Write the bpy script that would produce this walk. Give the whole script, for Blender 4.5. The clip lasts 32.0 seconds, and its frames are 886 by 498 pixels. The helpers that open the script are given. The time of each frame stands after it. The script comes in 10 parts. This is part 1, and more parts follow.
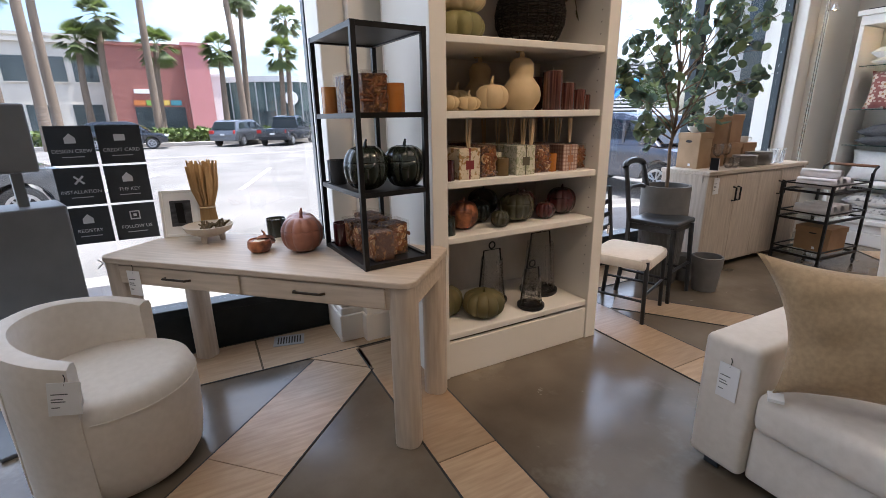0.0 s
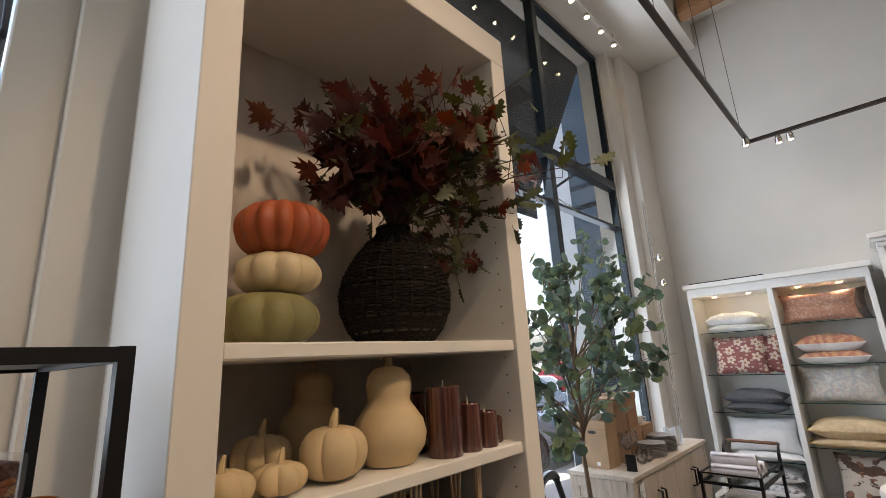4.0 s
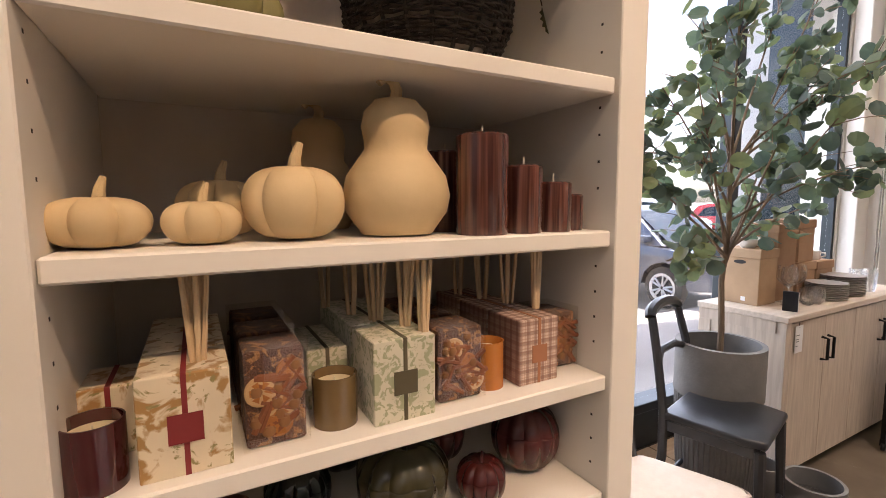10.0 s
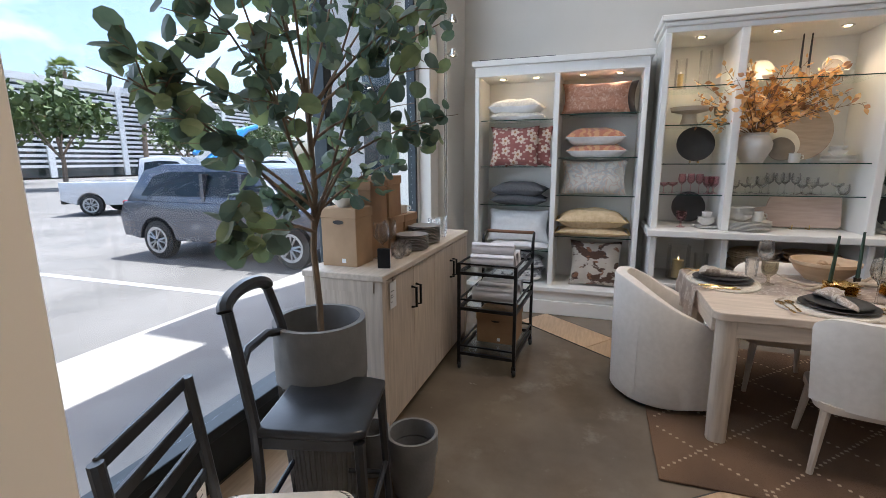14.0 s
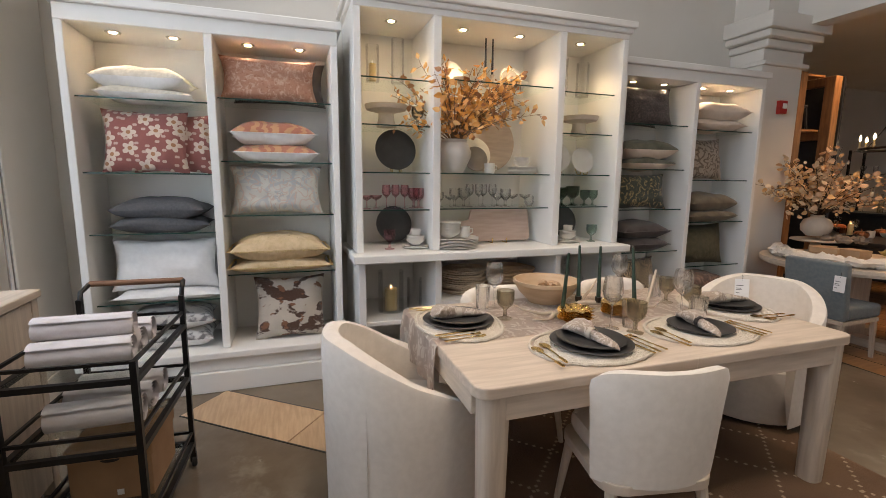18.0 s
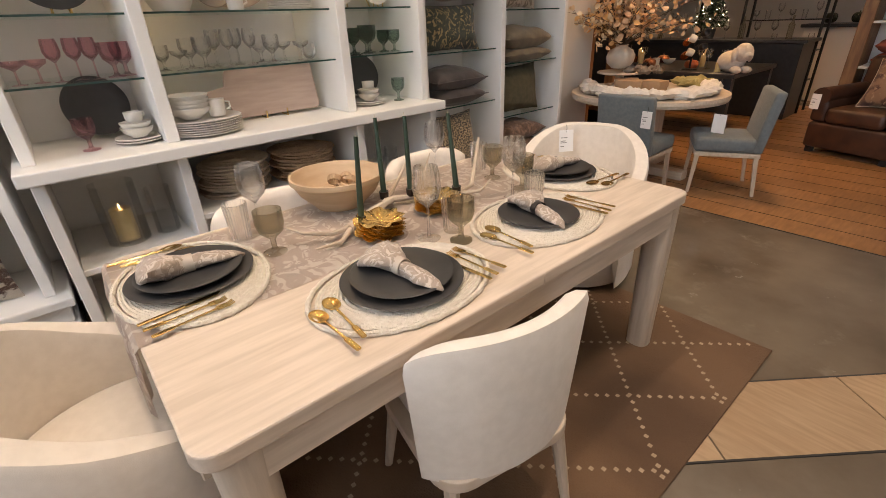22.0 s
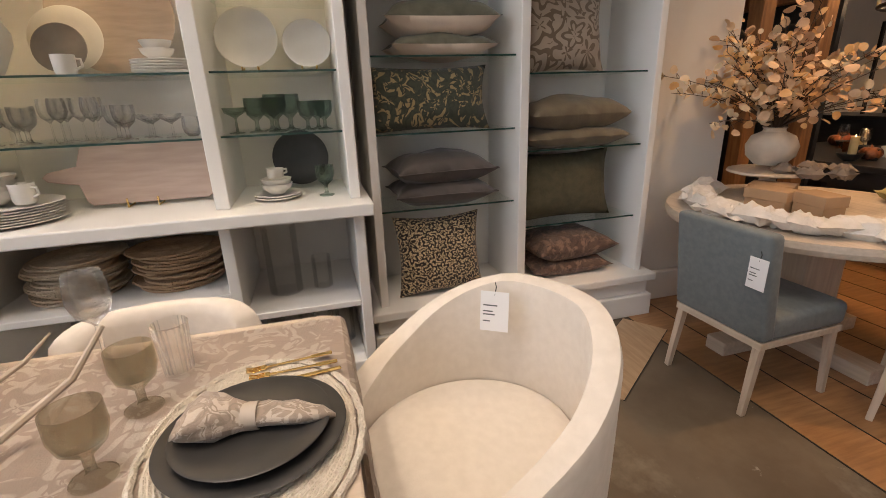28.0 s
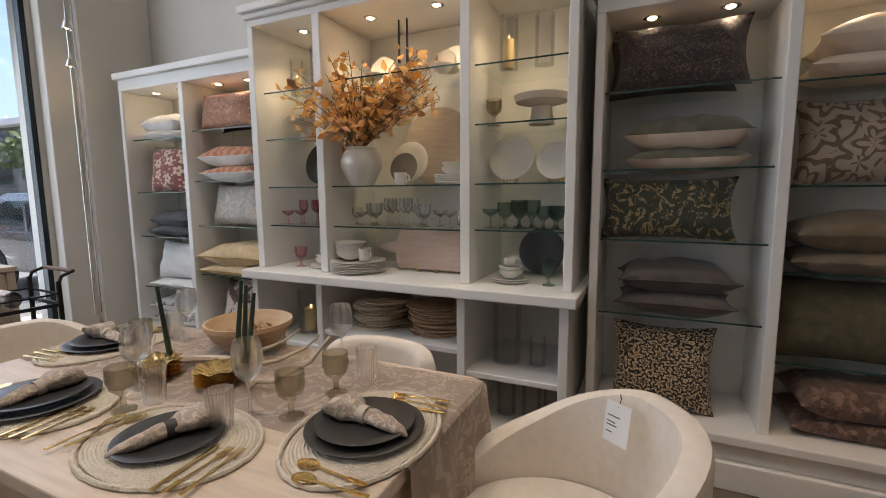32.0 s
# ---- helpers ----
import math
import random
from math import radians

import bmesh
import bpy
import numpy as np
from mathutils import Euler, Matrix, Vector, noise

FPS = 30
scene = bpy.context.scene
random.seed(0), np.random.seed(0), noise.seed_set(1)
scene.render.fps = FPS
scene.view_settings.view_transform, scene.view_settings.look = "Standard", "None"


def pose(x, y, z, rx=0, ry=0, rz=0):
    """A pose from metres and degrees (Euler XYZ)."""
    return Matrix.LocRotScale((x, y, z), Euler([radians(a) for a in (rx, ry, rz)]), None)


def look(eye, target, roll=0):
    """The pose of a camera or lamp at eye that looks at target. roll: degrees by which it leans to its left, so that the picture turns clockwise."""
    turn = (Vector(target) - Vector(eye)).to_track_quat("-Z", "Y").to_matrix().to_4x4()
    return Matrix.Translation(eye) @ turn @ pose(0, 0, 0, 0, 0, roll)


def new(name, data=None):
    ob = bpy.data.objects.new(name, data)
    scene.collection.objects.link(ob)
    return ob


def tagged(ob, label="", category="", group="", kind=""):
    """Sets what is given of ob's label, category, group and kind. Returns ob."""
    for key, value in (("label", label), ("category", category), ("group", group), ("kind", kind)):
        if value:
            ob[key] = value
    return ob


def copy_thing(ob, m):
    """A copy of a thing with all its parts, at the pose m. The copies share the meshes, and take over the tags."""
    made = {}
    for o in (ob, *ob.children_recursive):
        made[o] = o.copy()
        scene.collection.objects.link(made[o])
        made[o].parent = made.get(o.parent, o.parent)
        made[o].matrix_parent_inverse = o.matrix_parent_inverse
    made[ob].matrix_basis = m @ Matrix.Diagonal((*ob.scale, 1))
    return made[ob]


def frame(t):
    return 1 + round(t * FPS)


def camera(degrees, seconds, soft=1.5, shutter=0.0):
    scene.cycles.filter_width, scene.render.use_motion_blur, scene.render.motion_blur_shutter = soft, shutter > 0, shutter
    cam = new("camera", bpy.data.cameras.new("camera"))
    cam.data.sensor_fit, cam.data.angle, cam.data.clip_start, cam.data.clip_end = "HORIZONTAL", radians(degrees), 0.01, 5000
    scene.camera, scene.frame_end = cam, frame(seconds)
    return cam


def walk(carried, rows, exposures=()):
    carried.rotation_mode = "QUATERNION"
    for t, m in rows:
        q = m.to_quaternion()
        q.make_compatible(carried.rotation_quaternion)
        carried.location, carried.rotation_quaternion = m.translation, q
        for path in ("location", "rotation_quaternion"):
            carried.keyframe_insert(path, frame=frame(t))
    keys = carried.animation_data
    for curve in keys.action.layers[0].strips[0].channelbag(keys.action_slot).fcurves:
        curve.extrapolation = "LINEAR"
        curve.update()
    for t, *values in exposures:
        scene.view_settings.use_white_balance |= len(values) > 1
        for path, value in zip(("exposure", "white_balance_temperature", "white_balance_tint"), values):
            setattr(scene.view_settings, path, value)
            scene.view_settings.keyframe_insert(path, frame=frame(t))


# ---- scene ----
cam = camera(88.4, 32.0, soft=0.7)
PATH = [
    (0, (1.542, 1.850, 1.473), (2.429, 3.554, 0.917), -0.9),
    (0.5, (1.628, 1.932, 1.485), (2.597, 3.599, 0.955), -0.7),
    (1, (1.731, 2.040, 1.507), (2.792, 3.670, 1.041), -1.0),
    (1.5, (1.814, 2.158, 1.534), (2.978, 3.746, 1.179), -1.6),
    (2, (1.860, 2.318, 1.584), (3.113, 3.859, 1.345), -2.3),
    (2.5, (1.903, 2.503, 1.660), (3.247, 3.982, 1.579), -2.9),
    (3, (1.961, 2.634, 1.694), (3.362, 4.059, 1.784), -2.8),
    (3.5, (2.091, 2.787, 1.730), (3.518, 4.158, 2.024), -2.9),
    (4, (2.275, 2.917, 1.791), (3.685, 4.251, 2.273), -3.2),
    (4.5, (2.436, 3.058, 1.879), (3.785, 4.381, 2.536), -3.9),
    (6.5, (2.727, 3.303, 1.908), (3.599, 4.831, 2.858), -3.1),
    (7, (2.765, 3.257, 1.875), (3.580, 4.833, 2.798), -3.3),
    (7.5, (2.777, 3.199, 1.849), (3.560, 4.847, 2.667), -2.9),
    (8, (2.782, 3.177, 1.798), (3.566, 4.889, 2.472), -2.3),
    (8.5, (2.791, 3.178, 1.737), (3.603, 4.949, 2.191), -1.7),
    (9, (2.799, 3.185, 1.665), (3.639, 4.982, 1.917), -1.4),
    (9.5, (2.812, 3.173, 1.617), (3.704, 4.963, 1.633), -1.3),
    (10, (2.842, 3.177, 1.570), (3.792, 4.926, 1.371), -0.3),
    (10.5, (2.868, 3.162, 1.519), (3.896, 4.838, 1.163), 0.0),
    (11, (2.890, 3.133, 1.472), (4.024, 4.728, 1.064), -0.7),
    (11.5, (2.945, 3.100, 1.459), (4.244, 4.547, 0.993), -0.6),
    (12, (2.998, 3.075, 1.463), (4.453, 4.364, 0.993), -0.5),
    (12.5, (3.098, 3.106, 1.472), (4.715, 4.188, 1.010), -0.2),
    (13, (3.230, 3.173, 1.500), (4.963, 4.069, 1.057), -0.4),
    (13.5, (3.366, 3.293, 1.533), (5.174, 4.040, 1.118), -0.4),
    (14, (3.475, 3.342, 1.553), (5.337, 3.966, 1.171), -0.3),
    (14.5, (3.623, 3.344, 1.552), (5.530, 3.836, 1.204), -0.2),
    (15, (3.767, 3.294, 1.557), (5.709, 3.649, 1.233), 0.0),
    (15.5, (3.894, 3.273, 1.539), (5.858, 3.468, 1.220), 0.3),
    (17.5, (4.571, 3.357, 1.451), (6.488, 2.858, 1.176), 0.7),
    (18, (4.760, 3.293, 1.467), (6.634, 2.663, 1.164), 0.6),
    (18.5, (4.916, 3.229, 1.458), (6.732, 2.466, 1.109), 0.5),
    (19, (5.050, 3.191, 1.456), (6.797, 2.304, 1.052), 0.3),
    (19.5, (5.221, 3.155, 1.445), (6.879, 2.149, 0.955), 0.3),
    (20, (5.320, 3.118, 1.432), (6.894, 2.034, 0.843), -0.1),
    (20.5, (5.388, 3.081, 1.422), (6.877, 1.947, 0.719), -0.1),
    (21, (5.411, 3.005, 1.426), (6.858, 1.858, 0.655), -0.9),
    (21.5, (5.411, 2.859, 1.432), (6.823, 1.720, 0.590), -1.9),
    (22, (5.395, 2.716, 1.431), (6.768, 1.572, 0.532), -2.4),
    (22.5, (5.382, 2.592, 1.411), (6.696, 1.419, 0.463), -2.1),
    (23, (5.401, 2.497, 1.388), (6.673, 1.279, 0.440), -0.6),
    (23.5, (5.476, 2.344, 1.400), (6.735, 1.098, 0.471), 0.8),
    (24, (5.568, 2.222, 1.388), (6.851, 0.995, 0.466), 1.2),
    (24.5, (5.596, 2.087, 1.371), (6.922, 0.904, 0.453), 1.2),
    (25, (5.557, 1.881, 1.361), (6.930, 0.747, 0.450), 0.6),
    (25.5, (5.505, 1.642, 1.376), (6.933, 0.566, 0.480), -0.1),
    (27.5, (5.751, 0.968, 1.375), (7.507, 0.343, 0.652), -2.5),
    (28, (5.824, 0.812, 1.388), (7.653, 0.318, 0.749), -2.0),
    (28.5, (5.852, 0.708, 1.411), (7.743, 0.362, 0.858), -1.5),
    (29, (5.823, 0.657, 1.446), (7.753, 0.462, 0.963), -1.3),
    (29.5, (5.741, 0.591, 1.463), (7.698, 0.591, 1.047), -1.3),
    (30, (5.659, 0.526, 1.480), (7.617, 0.715, 1.116), -1.2),
    (30.5, (5.636, 0.449, 1.483), (7.572, 0.836, 1.165), -1.1),
    (31, (5.643, 0.367, 1.470), (7.547, 0.916, 1.197), -0.9),
    (31.5, (5.618, 0.291, 1.464), (7.471, 0.998, 1.210), -0.5),
    (32, (5.575, 0.244, 1.463), (7.375, 1.081, 1.219), -0.4),
]
walk(cam, [(t, look(eye, target, roll)) for t, eye, target, roll in PATH],
     exposures=[(0, 1.4, 5850, 16), (2, 1.2, 5950, 14), (4, 1.35, 6100, 14), (7, 1.72, 6100, 21), (8, 1.72, 5850, 16), (9, 1.72, 6400, 23), (10, 2.05, 6400, 22), (11, 2.3, 6300, 21), (12, 1.9, 6050, 17), (13, 1.2, 5700, 13),
                (15, 1.13, 5700, 13), (18, 1.3, 6300, 15), (21, 1.55, 6700, 17), (23, 1.65, 6800, 18), (25, 1.7, 6800, 18), (28, 1.62, 6550, 17), (29, 1.75, 6550, 17), (30, 1.65, 6600, 18), (31, 1.15, 6500, 16), (32, 1.0, 6100, 14)])

# ---- world, sun, exposure ----
SUN_EL, SUN_AZ = radians(72), radians(103)
world = bpy.data.worlds.new("world")
scene.world = world
world.use_nodes = True
wn = world.node_tree
wn.nodes.clear()
sky = wn.nodes.new("ShaderNodeTexSky")
sky.sky_type, sky.sun_disc = "NISHITA", False
sky.sun_elevation, sky.sun_rotation = SUN_EL, SUN_AZ
sky.dust_density, sky.ozone_density = 3.0, 1.6
bg = wn.nodes.new("ShaderNodeBackground")
bg.inputs["Strength"].default_value = 0.15
wo = wn.nodes.new("ShaderNodeOutputWorld")
# soft fair-weather clouds
wc, wm, wz, wr, wx = (wn.nodes.new(k) for k in ("ShaderNodeTexCoord", "ShaderNodeMapping", "ShaderNodeTexNoise", "ShaderNodeValToRGB", "ShaderNodeMixRGB"))
wm.inputs["Scale"].default_value = (1.0, 1.0, 2.6)
wz.inputs["Scale"].default_value, wz.inputs["Detail"].default_value = 4.5, 9.0
wr.color_ramp.elements[0].position, wr.color_ramp.elements[1].position = 0.50, 0.72
wr.color_ramp.elements[1].color = (0.75, 0.75, 0.75, 1)
wx.inputs["Color2"].default_value = (7.5, 7.6, 7.8, 1)
for a, b in ((wc.outputs["Generated"], wm.inputs["Vector"]), (wm.outputs[0], wz.inputs["Vector"]), (wz.outputs["Fac"], wr.inputs["Fac"]), (wr.outputs["Color"], wx.inputs["Fac"]), (sky.outputs[0], wx.inputs["Color1"])):
    wn.links.new(a, b)
wn.links.new(wx.outputs[0], bg.inputs[0])
wn.links.new(bg.outputs[0], wo.inputs[0])
scene.view_settings.exposure = 1.6

sun = new("sun", bpy.data.lights.new("sun", "SUN"))
sun.data.energy, sun.data.angle, sun.data.color = 4.8, radians(0.6), (1.0, 0.95, 0.88)
sun_dir = Vector((math.sin(SUN_AZ) * math.cos(SUN_EL), math.cos(SUN_AZ) * math.cos(SUN_EL), math.sin(SUN_EL)))
sun.matrix_world = look(sun_dir * 40, (0, 0, 0))


def area_light(name, where, target, size_x, size_y, watts, colour):
    li = bpy.data.lights.new(name, "AREA")
    li.shape, li.size, li.size_y, li.energy, li.color = "RECTANGLE", size_x, size_y, watts, colour
    ob = new(name, li)
    ob.matrix_world = look(where, target)
    return ob


def spot_light(name, where, target, watts, colour, cone=70, blend=0.6, radius=0.04):
    li = bpy.data.lights.new(name, "SPOT")
    li.energy, li.color, li.spot_size, li.spot_blend, li.shadow_soft_size = watts, colour, radians(cone), blend, radius
    ob = new(name, li)
    ob.matrix_world = look(where, target)
    return ob


def point_light(name, where, watts, colour, radius=0.03):
    li = bpy.data.lights.new(name, "POINT")
    li.energy, li.color, li.shadow_soft_size = watts, colour, radius
    ob = new(name, li)
    ob.location = where
    return ob


# ---- materials ----
MATS = {}


def mat(name, c1, c2=None, rough=0.5, metal=0.0, scale=12.0, bump=0.0, bump_scale=60.0, stretch=(1, 1, 1), vary=0.0, coat=0.0, sheen=0.0, spec=0.5, contrast=(0.35, 0.65), detail=6.0, rough2=None):
    """Two colours mixed by a noise at one scale, a finer noise for relief and gloss."""
    m = bpy.data.materials.new(name)
    m.use_nodes = True
    nt = m.node_tree
    b = nt.nodes["Principled BSDF"]
    b.inputs["Roughness"].default_value, b.inputs["Metallic"].default_value = rough, metal
    b.inputs["Coat Weight"].default_value, b.inputs["Sheen Weight"].default_value = coat, sheen
    b.inputs["Specular IOR Level"].default_value = spec
    c2 = c2 or tuple(v * 0.85 for v in c1)
    tc = nt.nodes.new("ShaderNodeTexCoord")
    mp = nt.nodes.new("ShaderNodeMapping")
    mp.inputs["Scale"].default_value = stretch
    nt.links.new(tc.outputs["Object"], mp.inputs["Vector"])
    n1 = nt.nodes.new("ShaderNodeTexNoise")
    n1.inputs["Scale"].default_value, n1.inputs["Detail"].default_value = scale, detail
    nt.links.new(mp.outputs[0], n1.inputs["Vector"])
    ramp = nt.nodes.new("ShaderNodeValToRGB")
    ramp.color_ramp.elements[0].position, ramp.color_ramp.elements[1].position = contrast
    ramp.color_ramp.elements[0].color, ramp.color_ramp.elements[1].color = (*c1, 1), (*c2, 1)
    nt.links.new(n1.outputs["Fac"], ramp.inputs["Fac"])
    colour = ramp.outputs["Color"]
    if vary:
        info = nt.nodes.new("ShaderNodeObjectInfo")
        hsv = nt.nodes.new("ShaderNodeHueSaturation")
        mr = nt.nodes.new("ShaderNodeMapRange")
        mr.inputs["To Min"].default_value, mr.inputs["To Max"].default_value = 1 - vary, 1 + vary
        nt.links.new(info.outputs["Random"], mr.inputs["Value"])
        nt.links.new(mr.outputs[0], hsv.inputs["Value"])
        nt.links.new(colour, hsv.inputs["Color"])
        colour = hsv.outputs["Color"]
    nt.links.new(colour, b.inputs["Base Color"])
    n2 = nt.nodes.new("ShaderNodeTexNoise")
    n2.inputs["Scale"].default_value, n2.inputs["Detail"].default_value = bump_scale, 4.0
    nt.links.new(mp.outputs[0], n2.inputs["Vector"])
    if bump:
        bp = nt.nodes.new("ShaderNodeBump")
        bp.inputs["Strength"].default_value, bp.inputs["Distance"].default_value = bump, 0.01
        nt.links.new(n2.outputs["Fac"], bp.inputs["Height"])
        nt.links.new(bp.outputs[0], b.inputs["Normal"])
    if rough2 is not None:
        rr = nt.nodes.new("ShaderNodeMapRange")
        rr.inputs["From Min"].default_value, rr.inputs["From Max"].default_value = 0.3, 0.7
        rr.inputs["To Min"].default_value, rr.inputs["To Max"].default_value = rough, rough2
        nt.links.new(n1.outputs["Fac"], rr.inputs["Value"])
        nt.links.new(rr.outputs[0], b.inputs["Roughness"])
    MATS[name] = m
    return m


def pattern(name, base, inks, scale=14.0, kind="voronoi", rough=0.9, bump=0.3, stretch=(1, 1, 1)):
    """Woven or printed cloth: a ground colour under one or two layers of motifs."""
    m = mat(name, base, tuple(v * 0.88 for v in base), rough=rough, bump=bump, bump_scale=260, scale=9, sheen=0.2)
    nt = m.node_tree
    b = nt.nodes["Principled BSDF"]
    last = b.inputs["Base Color"].links[0].from_socket
    tc = nt.nodes.new("ShaderNodeTexCoord")
    mp = nt.nodes.new("ShaderNodeMapping")
    mp.inputs["Scale"].default_value = stretch
    nt.links.new(tc.outputs["Object"], mp.inputs["Vector"])
    warp = nt.nodes.new("ShaderNodeTexNoise")
    warp.inputs["Scale"].default_value = scale * 0.4
    nt.links.new(mp.outputs[0], warp.inputs["Vector"])
    add = nt.nodes.new("ShaderNodeMixRGB")
    add.blend_type = "ADD"
    add.inputs["Fac"].default_value = 0.12
    nt.links.new(mp.outputs[0], add.inputs["Color1"])
    nt.links.new(warp.outputs["Color"], add.inputs["Color2"])
    for i, (ink, lo, hi) in enumerate(inks):
        if kind == "voronoi":
            tx = nt.nodes.new("ShaderNodeTexVoronoi")
            tx.inputs["Scale"].default_value = scale * (1 + 0.7 * i)
            src = tx.outputs["Distance"]
        elif kind == "wave":
            tx = nt.nodes.new("ShaderNodeTexWave")
            tx.inputs["Scale"].default_value = scale * (1 + 0.6 * i)
            tx.inputs["Distortion"].default_value, tx.inputs["Detail"].default_value = 7.0 + 5 * i, 2.5
            tx.inputs["Detail Scale"].default_value = 1.6
            src = tx.outputs["Fac"]
        else:
            tx = nt.nodes.new("ShaderNodeTexNoise")
            tx.inputs["Scale"].default_value, tx.inputs["Detail"].default_value = scale * (1 + 0.8 * i), 5.0
            src = tx.outputs["Fac"]
        nt.links.new(add.outputs[0], tx.inputs["Vector"])
        rp = nt.nodes.new("ShaderNodeValToRGB")
        if lo > hi:
            rp.color_ramp.elements[0].color, rp.color_ramp.elements[1].color = (1, 1, 1, 1), (0, 0, 0, 1)
        rp.color_ramp.elements[0].position, rp.color_ramp.elements[1].position = min(lo, hi), max(lo, hi)
        nt.links.new(src, rp.inputs["Fac"])
        mx = nt.nodes.new("ShaderNodeMixRGB")
        mx.inputs["Color2"].default_value = (*ink, 1)
        nt.links.new(rp.outputs["Color"], mx.inputs["Fac"])
        nt.links.new(last, mx.inputs["Color1"])
        last = mx.outputs[0]
    nt.links.new(last, b.inputs["Base Color"])
    return m


def leafy(m, share=0.4):
    """Let light shine through a leaf."""
    nt = m.node_tree
    b = nt.nodes["Principled BSDF"]
    out = nt.nodes["Material Output"]
    tl = nt.nodes.new("ShaderNodeBsdfTranslucent")
    mx = nt.nodes.new("ShaderNodeMixShader")
    gain = nt.nodes.new("ShaderNodeHueSaturation")
    gain.inputs["Value"].default_value, gain.inputs["Saturation"].default_value = 1.6, 1.15
    nt.links.new(b.inputs["Base Color"].links[0].from_socket, gain.inputs["Color"])
    nt.links.new(gain.outputs[0], tl.inputs["Color"])
    mx.inputs[0].default_value = share
    nt.links.new(b.outputs[0], mx.inputs[1])
    nt.links.new(tl.outputs[0], mx.inputs[2])
    nt.links.new(mx.outputs[0], out.inputs[0])
    return m


def flowers(name, ground, petal, heart, leaf, scale=9.0):
    """A printed cloth of open five-petalled flowers and small leaves."""
    m = mat(name, ground, tuple(v * 0.85 for v in ground), rough=0.92, bump=0.3, bump_scale=260, scale=9, sheen=0.2)
    nt = m.node_tree
    b = nt.nodes["Principled BSDF"]
    last = b.inputs["Base Color"].links[0].from_socket
    tc = nt.nodes.new("ShaderNodeTexCoord")

    def node(op, a, c=None, v=None):
        n = nt.nodes.new("ShaderNodeMath")
        n.operation = op
        nt.links.new(a, n.inputs[0])
        if c is not None:
            nt.links.new(c, n.inputs[1])
        elif v is not None:
            n.inputs[1].default_value = v
        return n.outputs[0]

    for k, (sc, count, size, ink) in enumerate(((scale * 2.1, 2.0, 0.24, leaf), (scale, 5.0, 0.40, petal), (scale, 0.0, 0.11, heart))):
        vo = nt.nodes.new("ShaderNodeTexVoronoi")
        vo.voronoi_dimensions = "2D"
        vo.inputs["Scale"].default_value, vo.inputs["Randomness"].default_value = sc, 0.75
        nt.links.new(tc.outputs["Object"], vo.inputs["Vector"])
        scl = nt.nodes.new("ShaderNodeVectorMath")
        scl.operation = "SCALE"
        scl.inputs["Scale"].default_value = 1.0
        nt.links.new(tc.outputs["Object"], scl.inputs[0])
        dif = nt.nodes.new("ShaderNodeVectorMath")
        dif.operation = "SUBTRACT"
        nt.links.new(scl.outputs[0], dif.inputs[0])
        nt.links.new(vo.outputs["Position"], dif.inputs[1])
        sep = nt.nodes.new("ShaderNodeSeparateXYZ")
        nt.links.new(dif.outputs[0], sep.inputs[0])
        ang = node("ARCTAN2", sep.outputs["Y"], sep.outputs["X"])
        wob = node("ABSOLUTE", node("COSINE", node("MULTIPLY", ang, v=max(count, 0.01) / 2)))
        lim = node("MULTIPLY", node("ADD", node("MULTIPLY", wob, v=0.5), v=0.5), v=size)
        inside = node("LESS_THAN", vo.outputs["Distance"], lim)
        mx = nt.nodes.new("ShaderNodeMixRGB")
        mx.inputs["Color2"].default_value = (*ink, 1)
        nt.links.new(inside, mx.inputs["Fac"])
        nt.links.new(last, mx.inputs["Color1"])
        last = mx.outputs[0]
    nt.links.new(last, b.inputs["Base Color"])
    return m


